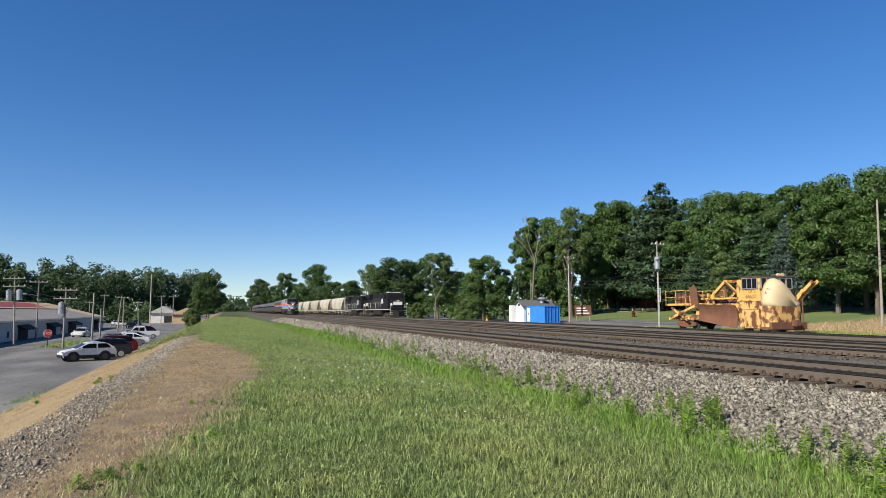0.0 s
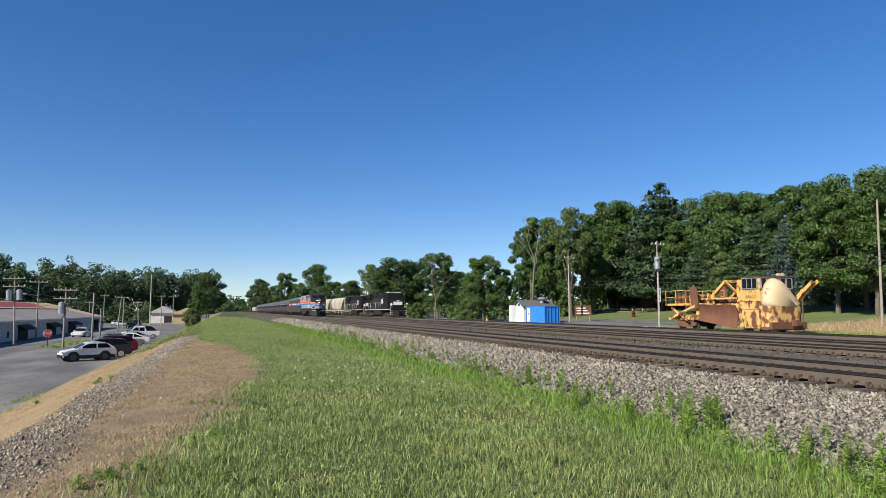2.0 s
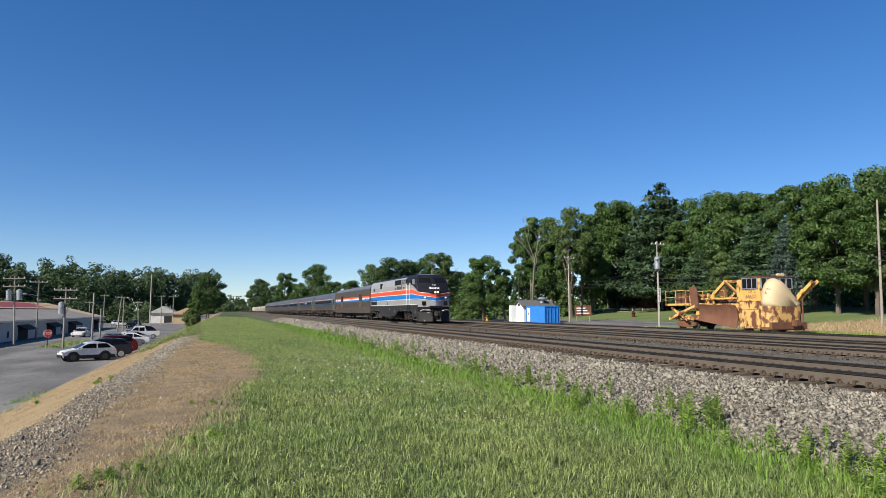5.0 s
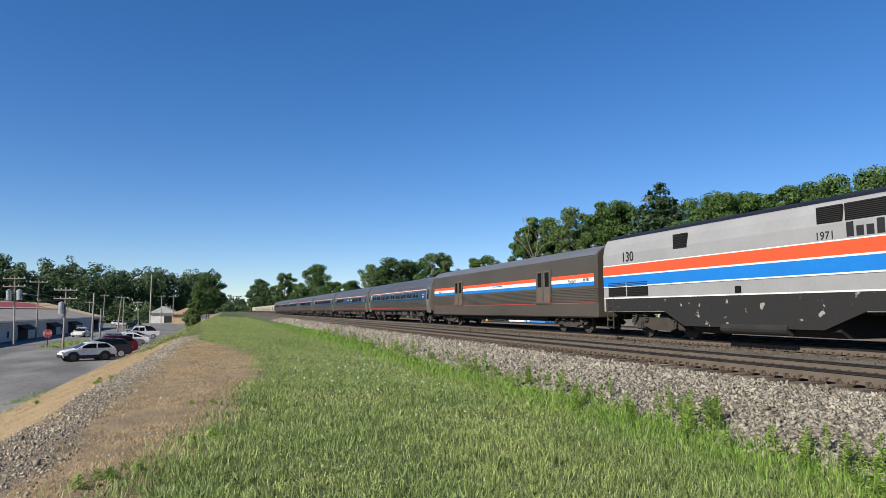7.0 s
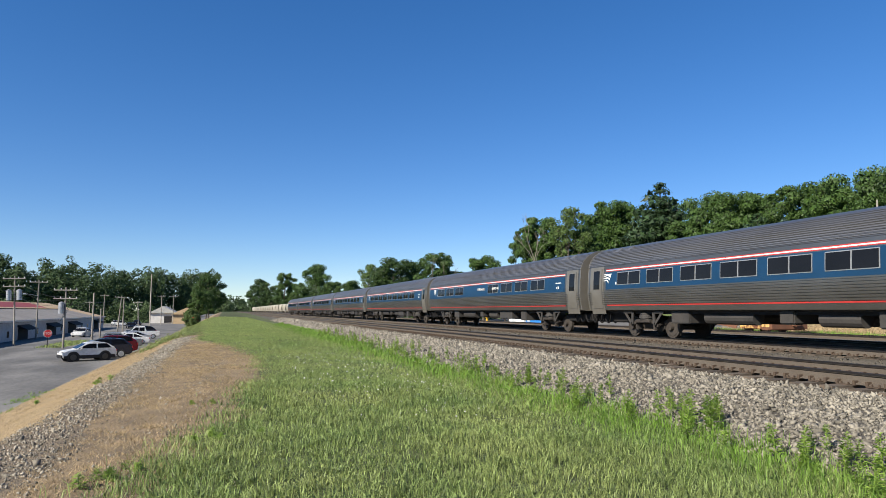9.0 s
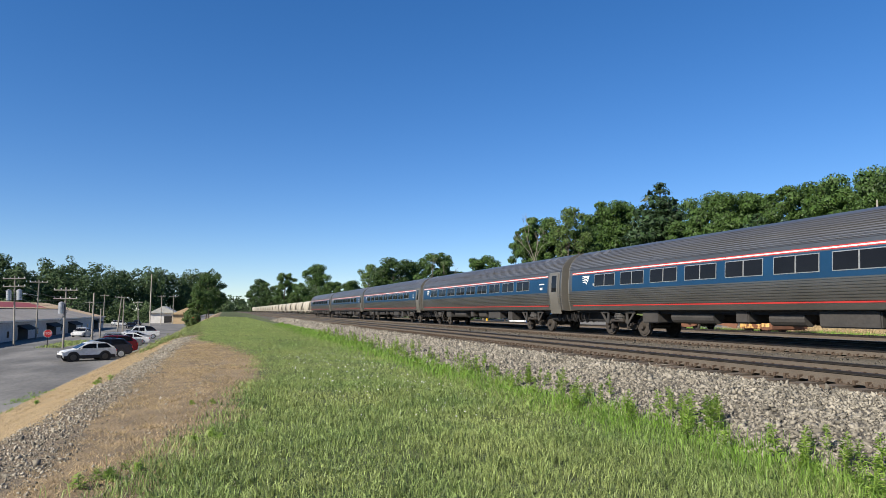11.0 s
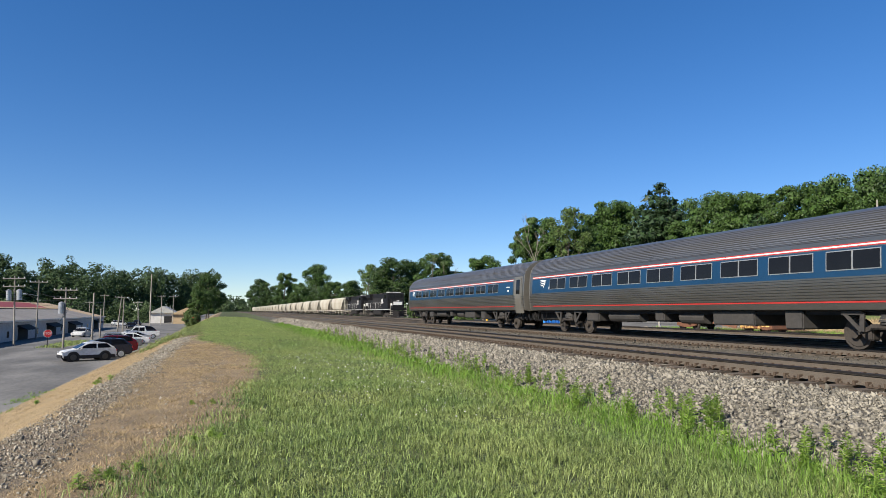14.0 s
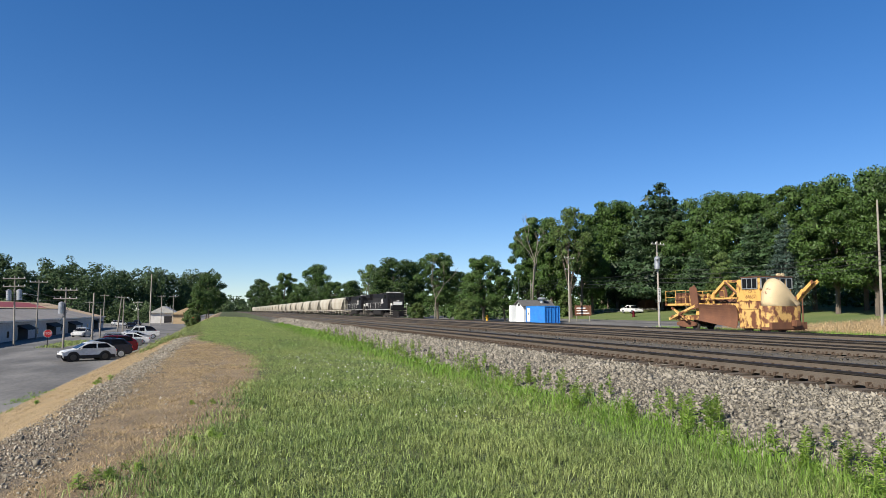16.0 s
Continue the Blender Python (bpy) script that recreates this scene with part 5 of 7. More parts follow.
M_WALL = material("painted_block_wall", (0.66, 0.64, 0.61), 0.85, second=(0.54, 0.52, 0.49), scale=0.35, fine=3, bump=0.2)
M_ROOFGREY = material("grey_flat_roof", (0.30, 0.28, 0.25), 0.9, second=(0.22, 0.20, 0.18), scale=0.15, fine=2, bump=0.2)
M_ROOFTAN = material("tan_metal_roof", (0.52, 0.38, 0.22), 0.75, second=(0.44, 0.32, 0.19), scale=0.2, fine=2, bump=0.1)
M_OLDROOF = material("dull_pale_roof", (0.46, 0.46, 0.43), 0.8, second=(0.36, 0.36, 0.33), scale=0.3, fine=3, bump=0.1)
M_ROOFRED = material("red_metal_roof", (0.36, 0.075, 0.07), 0.7, scale=0.2, fine=2, bump=0.1)
M_DARK = material("dark_opening", (0.02, 0.02, 0.022), 0.8, scale=1, fine=8, bump=0)
M_CARWHITE = material("white_car_paint", (0.78, 0.78, 0.77), 0.2, scale=1, fine=5, bump=0)
M_CARNAVY = material("navy_car_paint", (0.012, 0.016, 0.03), 0.2, scale=1, fine=5, bump=0)
M_CARRED = material("red_car_paint", (0.10, 0.006, 0.014), 0.2, scale=1, fine=5, bump=0)
M_CARGREY = material("grey_car_paint", (0.16, 0.17, 0.18), 0.25, scale=1, fine=5, bump=0)
M_TYRE = material("tyre_rubber", (0.02, 0.02, 0.02), 0.85, scale=3, fine=20, bump=0.2)
M_ALLOY = material("alloy_rim", (0.10, 0.10, 0.10), 0.4, metal=0.8, scale=3, fine=10, bump=0)
M_SIGNRED = material("sign_red", (0.62, 0.02, 0.025), 0.4, scale=2, fine=8, bump=0)
M_PLASTIC = material("black_plastic", (0.02, 0.02, 0.022), 0.6, scale=2, fine=20, bump=0)
M_HYDRANT = material("hydrant_yellow", (0.75, 0.40, 0.03), 0.5, scale=3, fine=10, bump=0.05)
M_WIRE = material("cable_black", (0.03, 0.03, 0.03), 0.6, bump=0, scale=1)
M_FLOWER = material("clover_white", (0.75, 0.74, 0.70), 0.8, bump=0, scale=3)


# ---- yellow plow spreader on the siding ----
def spreader():
    t = thing("plow_spreader", "weathered yellow railway plow spreader, rusting on a siding", "track machine", m=pose(TRACK_D, 33.35, Z_D))

    def add(name, mat, label="", draw=None, smooth=False):
        bm = bmesh.new()
        draw(bm)
        return part(name, bm, mat, t, label, smooth)
    add("underframe", M_YELLOWRUST, "rusted yellow main frame", lambda bm: (bbox(bm, -1.25, 1.25, 3.4, 14.4, 0.85, 1.25, 0.04), bbox(bm, -0.3, 0.3, 14.3, 15.0, 0.75, 1.05, 0.04)))
    for yc in (5.2, 12.7):
        for dy in (-0.85, 0.85):
            wheelset(t, yc + dy, 0.42)
        for s in (-1, 1):
            add("truck_frame", M_RUST, "rusty truck side frame", lambda bm: prism(bm, [(yc - 1.2, 0.4), (yc - 0.4, 0.25), (yc + 0.4, 0.25), (yc + 1.2, 0.4), (yc + 1.2, 0.6), (yc + 0.5, 0.85), (yc - 0.5, 0.85), (yc - 1.2, 0.6)], s * 0.95, s * 1.1, "x"))
    add("rear_deck", M_YELLOW, "yellow rear deck", lambda bm: (bbox(bm, -1.5, 1.5, 10.2, 14.9, 2.05, 2.25, 0.03), bbox(bm, -1.3, 1.3, 10.6, 11.2, 1.25, 2.1, 0.03)))
    for s in (-1, 1):
        def rails(bm):
            for y in (10.9, 12.2, 13.5, 14.8):
                tube(bm, (s * 1.45, y, 2.25), (s * 1.45, y, 3.35), 0.03, 0.03, 6)
            for z in (2.8, 3.35):
                tube(bm, (s * 1.45, 10.9, z), (s * 1.45, 14.8, z), 0.03, 0.03, 6)
        add("handrail", M_YELLOW, "yellow deck handrail", rails)
        add("wing_brace", M_YELLOWRUST, "rusted diagonal brace", lambda bm: (beam(bm, (s * 1.5, 14.3, 0.9), (s * 1.5, 10.8, 2.1), 0.2, 0.2), beam(bm, (s * 1.5, 14.0, 1.9), (s * 1.5, 11.9, 0.8), 0.16, 0.16)))

        def wing(bm):
            n = 8
            rows = []
            for i in range(n + 1):
                z = 0.35 + 1.75 * i / n
                out = 1.62 + 0.22 * (2 * i / n - 1) ** 2
                rows.append((out, z))
            ring = [(s * o, z) for o, z in rows] + [(s * (o - 0.06), z) for o, z in rows[::-1]]
            prism(bm, ring, 6.2, 10.4)
            for v in bm.verts:
                if v.co.y < 7:
                    v.co.z = max(v.co.z - 0.05, 0.3)
                else:
                    v.co.z = 0.85 + (v.co.z - 0.35) * 0.75
        add("spreader_wing", M_YELLOWRUST if s > 0 else M_RUST, "brown rusted folded spreader wing", wing)
        add("wing_tip", M_RUST, "dark rusted upright blade plate", lambda bm: prism(bm, [(10.5, 1.9), (11.3, 1.7), (11.6, 3.5), (11.0, 3.75), (10.7, 3.4)], s * 1.5, s * 1.58, "x"))
        add("a_frame", M_YELLOW, "yellow lifting frame", lambda bm: (beam(bm, (s * 1.0, 10.3, 2.2), (s * 1.0, 8.0, 3.95), 0.22, 0.22), beam(bm, (s * 1.0, 8.0, 3.95), (s * 1.0, 5.9, 2.2), 0.16, 0.16), beam(bm, (s * 1.0, 8.0, 3.95), (s * 1.0, 5.5, 3.95), 0.14, 0.14)))
        add("side_panel", M_YELLOWRUST, "flaking yellow side panel", lambda bm: (bbox(bm, s * 1.42, s * 1.5, 3.8, 6.2, 0.32, 1.75, 0.03), bbox(bm, s * 1.40, s * 1.46, 6.2, 10.3, 1.3, 2.2, 0.03)))

        add("cab_window", M_GLASS, "grimy cab window", lambda bm: [bbox(bm, s * 1.44, s * 1.52, y, y + 0.42, 3.32, 4.0, 0.01) for y in (4.35, 4.83, 5.31)])
        add("window_frame", M_GALV, "grey window frame", lambda bm: [bbox(bm, s * 1.44, s * 1.545, y, y + 0.06, 3.25, 4.07, 0.01) for y in (4.28, 4.77, 5.25, 5.73)] + [bbox(bm, s * 1.44, s * 1.54, 4.28, 5.79, z, z + 0.06, 0.01) for z in (3.25, 4.02)])
    add("cab", M_YELLOW, "yellow steel operator cab", lambda bm: (bbox(bm, -1.46, 1.46, 4.0, 5.75, 2.3, 4.1, 0.06), bbox(bm, -1.42, 1.42, 5.7, 6.4, 2.3, 3.95, 0.04)))
    add("cab_base", M_YELLOWRUST, "rust-streaked lower cab wall", lambda bm: bbox(bm, -1.47, 1.47, 4.0, 6.45, 0.9, 2.32, 0.03))
    add("cab_roof", M_RUST, "rusty cab roof", lambda bm: bbox(bm, -1.54, 1.54, 3.9, 5.9, 4.1, 4.18, 0.02))
    for x in (0.35, 0.7):
        add("roof_lamp", M_FADED, "pale round roof lamp", lambda bm: tube(bm, (x, 4.0, 4.3), (x, 4.25, 4.3), 0.13, 0.1, 12))
    add("front_window_frame", M_GALV, "grey front window frame", lambda bm: [bbox(bm, x, x + 0.07, 3.93, 4.03, 3.25, 4.07, 0.01) for x in (-1.5, -0.95, -0.35, 0.3, 0.9, 1.43)] + [bbox(bm, -1.5, 1.5, 3.94, 4.02, z, z + 0.06, 0.01) for z in (3.25, 4.02)])
    add("front_window", M_GLASS, "grimy front cab window", lambda bm: [bbox(bm, x + 0.08, x + 0.5, 3.96, 4.05, 3.32, 4.01, 0.01) for x in (-1.5, -0.95, -0.35, 0.3, 0.92)])
    for y in (6.35, 9.0, 9.6):
        add("post", M_YELLOW, "yellow upright post", lambda bm: bbox(bm, -1.35, -1.2, y, y + 0.16, 1.2, 3.7 if y < 7 else 3.05, 0.02))
    add("hydraulic_ram", M_RUST, "brown lifting ram", lambda bm: (tube(bm, (-1.05, 6.0, 2.3), (-1.05, 8.0, 3.9), 0.09, 0.09, 10), tube(bm, (-1.05, 9.8, 2.5), (-1.05, 7.9, 2.5), 0.07, 0.07, 8)))
    add("cross_beam", M_YELLOW, "yellow cross beam", lambda bm: (beam(bm, (-1.45, 10.3, 2.6), (-1.45, 6.3, 2.6), 0.1, 0.12), beam(bm, (-1.0, 8.0, 3.95), (1.0, 8.0, 3.95), 0.2, 0.2)))
    add("hose", M_PLASTIC, "black hydraulic hose", lambda bm: [tube(bm, (-1.2, 6.4 + 0.5 * i, 2.25 + 0.25 * (i % 2)), (-1.2, 6.9 + 0.5 * i, 2.25 + 0.25 * ((i + 1) % 2)), 0.03, 0.03, 6) for i in range(7)])
    add("front_coupler", M_RUST, "rusty front coupler and chains", lambda bm: (bbox(bm, 0.2, 0.7, 2.6, 3.3, 0.5, 0.95, 0.05), tube(bm, (0.9, 2.95, 1.6), (0.9, 2.95, 0.6), 0.04, 0.04, 6), tube(bm, (1.3, 2.95, 2.6), (1.25, 2.95, 0.7), 0.05, 0.05, 6)))
    for x in (-0.6, 0.5):
        add("air_tank", M_RUST, "rusty air tank", lambda bm: tube(bm, (x, 6.8, 2.2), (x, 9.6, 2.2), 0.42, 0.42, 14))
    for y in (11.6, 12.5, 13.3):
        add("engine_box", M_RUST if y > 12 else M_YELLOWRUST, "rusty machinery housing", lambda bm: bbox(bm, -1.1, 1.0, y, y + 0.65, 2.25, 3.05 + 0.1 * (y - 12), 0.05))
    add("step_plate", M_RUST, "", lambda bm: bbox(bm, -1.68, 1.68, 3.2, 3.9, 0.22, 0.45, 0.02))
    def blade(bm, low, high):
        ring = [(-1.6, 0.4), (-1.62, 2.3), (-1.52, 3.0), (-1.22, 3.6), (-0.85, 3.95), (-0.5, 4.04), (-0.1, 3.92), (0.4, 3.5), (0.9, 2.95), (1.35, 2.5), (1.62, 2.3), (1.6, 0.4)]
        rings = []
        for y, k in ((3.92, 1.0), (3.6, 0.98), (3.3, 0.9), (3.1, 0.76), (3.02, 0.5)):
            rings.append([bm.verts.new((x * k, y, 1.7 + (min(high, max(low, z)) - 1.7) * (k if z > 1.7 and low > 1 else 1))) for x, z in ring])
        for p, q in zip(rings, rings[1:]):
            for i in range(len(ring)):
                bm.faces.new((p[i], p[(i + 1) % len(ring)], q[(i + 1) % len(ring)], q[i]))
        bm.faces.new(rings[0])
        bm.faces.new(rings[-1])
    add("plow_blade", M_FADED, "faded yellow bulging plow blade with rust patches", lambda bm: blade(bm, 1.95, 9), True)
    add("plow_foot", M_YELLOWRUST, "rust-eaten foot of the plow blade", lambda bm: blade(bm, 0, 1.97))
    add("blade_skirt", M_RUST, "rust-eaten lower plow edge", lambda bm: prism(bm, [(-1.64, 0.3), (-1.64, 0.8), (1.64, 0.8), (1.64, 0.3)], 2.96, 3.2))
    for x in (1.15, 1.45):
        add("front_arm", M_YELLOW, "raised yellow front arm", lambda bm: (beam(bm, (x, 3.5, 2.3), (x, 2.7, 3.1), 0.14, 0.3), beam(bm, (x, 2.75, 3.02), (x, 1.7 + 0.5 * (1.45 - x), 3.75), 0.1, 0.24)))
    words("CR", 0.3, side_text(-1.475, 5.0, 2.95), M_RUST, t)
    words("64637", 0.4, side_text(-1.475, 5.0, 2.55), M_RUST, t)
    return t


# ---- poles, wires, signs ----
def utility_pole(x, y, top, arms=1, label="weathered wooden utility pole with crossarm", lean=0.0, transformer=False, lamp=False, r=0.125, turn=0, group="utility poles"):
    z = ground_z(x, y)
    h = top - z
    t = thing("utility_pole", label, "utility pole", group, pose(x, y, z - 0.1, 0, lean, turn))
    bm = bmesh.new()
    tube(bm, (0, 0, 0), (0, 0, h + 0.1), r, r * 0.62, 12)
    part("pole", bm, M_POLE, t, "grey-brown wooden pole")
    for k in range(arms):
        bm = bmesh.new()
        zz = h - 0.25 - 0.95 * k
        bbox(bm, -1.2, 1.2, -0.2, -0.09, zz - 0.06, zz + 0.06, 0.01)
        arm = part("crossarm", bm, M_POLE, t)
        for q in (-1.1, -0.45, 0.45, 1.1):
            bm = bmesh.new()
            tube(bm, (q, -0.145, zz + 0.06), (q, -0.145, zz + 0.22), 0.05, 0.03, 8)
            part("insulator", bm, M_GALV, arm)
    if transformer:
        for q in (-0.55, 0.55) if transformer > 1 else (-0.35,):
            bm = bmesh.new()
            tube(bm, (q, -0.2, h - 2.9), (q, -0.2, h - 1.7), 0.3, 0.3, 16)
            tube(bm, (q, -0.2, h - 1.7), (q, -0.2, h - 1.55), 0.3, 0.1, 16)
            part("transformer", bm, M_GALV, t, "grey transformer can")
    if lamp:
        bm = bmesh.new()
        tube(bm, (0, 0, h - 2.3), (-1.2, -0.8, h - 2.0), 0.035, 0.03, 8)
        part("lamp_arm", bm, M_GALV, t)
        bm = bmesh.new()
        bbox(bm, -1.75, -1.15, -1.0, -0.7, h - 2.1, h - 1.93, 0.06)
        part("lamp_head", bm, M_GALV, t, "grey street lamp head")
    return t


def wire(a, b, sag, r=0.018):
    a, b = Vector(a), Vector(b)
    bm = bmesh.new()
    n = 12
    pts = [a.lerp(b, i / n) - Vector((0, 0, sag * 4 * (i / n) * (1 - i / n))) for i in range(n + 1)]
    for p, q in zip(pts, pts[1:]):
        tube(bm, p, q, r, r, 5, False)
    return one("power_cable", bm, M_WIRE, "thin black overhead power cable between poles", "cable", "overhead cables")


# ---- road vehicles ----
def road_vehicle(name, label, mat, m, length=4.5, width=1.82, height=1.6, kind="suv", clad=False, group="parked vehicles"):
    """Nose towards -y, origin on the ground."""
    t = thing(name, label, "car", group, m)
    L, H, w = length, height, width / 2
    belt = H * 0.60
    bm = bmesh.new()
    if kind == "pickup":
        low = [(0.05, 0.35), (0.0, 0.62), (0.12, belt * 0.92), (1.25, belt * 1.02), (L, belt * 1.02), (L, 0.4)]
        cab = [(1.25, belt), (1.9, H), (3.3, H), (3.55, belt)]
    elif kind == "sedan":
        low = [(0.05, 0.25), (0.0, 0.55), (0.15, belt * 0.84), (1.25, belt), (L - 0.75, belt * 1.03), (L - 0.05, belt * 0.95), (L, 0.5), (L - 0.1, 0.25)]
        cab = [(1.15, belt), (1.95, H * 0.99), (2.9, H), (L - 0.55, belt)]
    else:
        belt = H * 0.64
        low = [(0.10, 0.30), (0.0, 0.52), (0.02, belt * 0.70), (0.14, belt * 0.84), (0.55, belt * 0.93), (1.15, belt * 1.0), (2.6, belt * 1.03), (L - 0.30, belt * 1.08), (L - 0.04, belt * 0.98), (L, belt * 0.66), (L - 0.05, 0.46), (L - 0.2, 0.32)]
        cab = [(1.0, belt), (1.92, H * 0.965), (2.45, H), (3.1, H * 0.99), (L - 0.75, H * 0.93), (L - 0.12, belt * 1.05)]
    prism(bm, low, -w, w, "x")
    bmesh.ops.bevel(bm, geom=bm.edges[:], offset=0.07, segments=2, affect="EDGES")
    part("body", bm, mat, t)
    bm = bmesh.new()
    prism(bm, cab, -w * 0.93, w * 0.93, "x")
    for v in bm.verts:
        if v.co.z > belt + 0.1:
            v.co.x *= 0.82
    bmesh.ops.bevel(bm, geom=bm.edges[:], offset=0.04, segments=2, affect="EDGES")
    part("roof", bm, mat, t)
    for s in (-1, 1):
        def inset(y, z):
            k = (z - belt) / (H - belt)
            return s * (w * 0.93 * (1 - 0.18 * k) + 0.012)
        ym = (cab[0][0] + cab[-1][0]) / 2 + 0.1
        z0, z1 = belt + (0.05 if kind != "suv" else 0.07), H - (0.14 if kind != "suv" else 0.12)
        for a0, a1, b1, b0 in ((cab[0][0] + 0.22, ym - 0.06, ym - 0.06, cab[1][0] + 0.1), (ym + 0.04, cab[-1][0] - 0.3, cab[-2][0] - 0.05, ym + 0.04)):
            bm = bmesh.new()
            q = [bm.verts.new((inset(y, z), y, z)) for y, z in ((a0, z0), (a1, z0), (b1, z1), (b0, z1))]
            f = bm.faces.new(q)
            bmesh.ops.extrude_face_region(bm, geom=[f])
            part("side_window", bm, M_GLASS, t, "dark car side window")
    for (ya, za), (yb, zb), nm in ((cab[0], cab[1], "windscreen"), (cab[-1], cab[-2], "rear_window")):
        bm = bmesh.new()
        sg = -1 if nm == "windscreen" else 1
        pts = []
        for k, ww in ((0.1, 0.86), (0.88, 0.74)):
            pts.append((ya + (yb - ya) * k + sg * 0.012, za + (zb - za) * k + 0.008, w * ww))
        q = [bm.verts.new(p) for p in ((-pts[0][2], pts[0][0], pts[0][1]), (pts[0][2], pts[0][0], pts[0][1]), (pts[1][2], pts[1][0], pts[1][1]), (-pts[1][2], pts[1][0], pts[1][1]))]
        bm.faces.new(q)
        part(nm, bm, M_GLASS, t, "dark windscreen glass")
    if clad:
        bm = bmesh.new()
        for s in (-1, 1):
            bbox(bm, s * w - 0.02, s * w + 0.02, 0.15, L - 0.15, 0.26, 0.52, 0.015)
            for yc in (0.85, L - 0.95):
                tube(bm, (s * (w - 0.05), yc, 0.36), (s * (w + 0.016), yc, 0.36), 0.49, 0.48, 24)
        bbox(bm, -w * 0.9, w * 0.9, -0.03, 0.1, 0.3, 0.55, 0.03)
        part("cladding", bm, M_PLASTIC, t, "black plastic wheel arch cladding")
    r = 0.36 if kind != "sedan" else 0.32
    for yc in (0.85, L - 0.95):
        for s in (-1, 1):
            bm = bmesh.new()
            tube(bm, (s * (w - 0.2), yc, r), (s * (w + 0.035), yc, r), r, r * 0.97, 20)
            wh = part("wheel", bm, M_TYRE, t, "black tyre")
            bm = bmesh.new()
            tube(bm, (s * (w + 0.036), yc, r), (s * (w + 0.045), yc, r), r * 0.68, r * 0.6, 16)
            part("rim", bm, M_ALLOY if clad else M_GALV, wh)
    for s in (-1, 1):
        bm = bmesh.new()
        bbox(bm, s * w * 0.55, s * w * 0.95, 0.0, 0.16, belt * 0.72, belt * 0.82, 0.03)
        part("headlight", bm, M_GALV, t)
        bm = bmesh.new()
        bbox(bm, s * w * 0.6, s * w * 0.97, L - 0.12, L - 0.005, belt * 0.75, belt * 0.92, 0.03)
        part("tail_light", bm, M_SIGNRED, t)
        bm = bmesh.new()
        bbox(bm, s * (w + 0.01), s * (w + 0.17), cab[0][0] + 0.35, cab[0][0] + 0.5, belt + 0.03, belt + 0.16, 0.03)
        part("mirror", bm, mat, t)
    return t


def facing(x, y, deg):
    return pose(x, y, ground_z(x, y), 0, 0, deg)


# ---- the right-hand yard ----
def shed():
    t = thing("utility_shed", "small white gabled utility shed with grey shingle roof", "shed", m=pose(44.2, 91.2, ground_z(46, 92)))
    bm = bmesh.new()
    prism(bm, [(0.0, 0), (3.0, 0), (3.0, 2.55), (1.5, 3.35), (0.0, 2.55)], 0, 5.2, "x")
    part("wall", bm, M_SIDING, t, "white sided wall")
    for a in (0.0, 1.5):
        bm = bmesh.new()
        q = [(-0.25, 2.45), (1.5, 3.40), (1.5, 3.52), (-0.25, 2.57)] if a == 0 else [(1.5, 3.40), (3.25, 2.45), (3.25, 2.57), (1.5, 3.52)]
        prism(bm, q, -0.35, 5.5, "x")
        part("roof", bm, M_SHINGLE, t, "grey shingle roof slope")
    bm = bmesh.new()
    bbox(bm, -0.06, 0.0, 0.8, 2.2, 0.05, 2.1, 0.02)
    d = part("door", bm, M_SIDING, t, "white double door")
    bm = bmesh.new()
    box(bm, -0.066, -0.06, 1.48, 1.52, 0.05, 2.1)
    bbox(bm, -0.1, -0.06, 1.36, 1.42, 1.0, 1.15, 0.01)
    part("handle", bm, M_PLASTIC, d)
    bm = bmesh.new()
    bbox(bm, -0.12, 0.0, 1.3, 1.7, 2.55, 2.95, 0.03)
    part("vent", bm, M_PLASTIC, t)
    bm = bmesh.new()
    tube(bm, (3.6, 0.8, 3.0), (3.6, 0.8, 3.7), 0.35, 0.35, 16)
    tube(bm, (3.6, 0.8, 3.65), (3.6, 0.8, 3.95), 0.75, 0.45, 16)
    part("roof_fan", bm, M_GALV, t, "galvanised mushroom roof fan")
    bm = bmesh.new()
    bbox(bm, -0.9, -0.05, 2.6, 3.4, 0, 2.7, 0.05)
    part("meter_cabinet", bm, M_SIDING, t, "white utility cabinet")
    return t


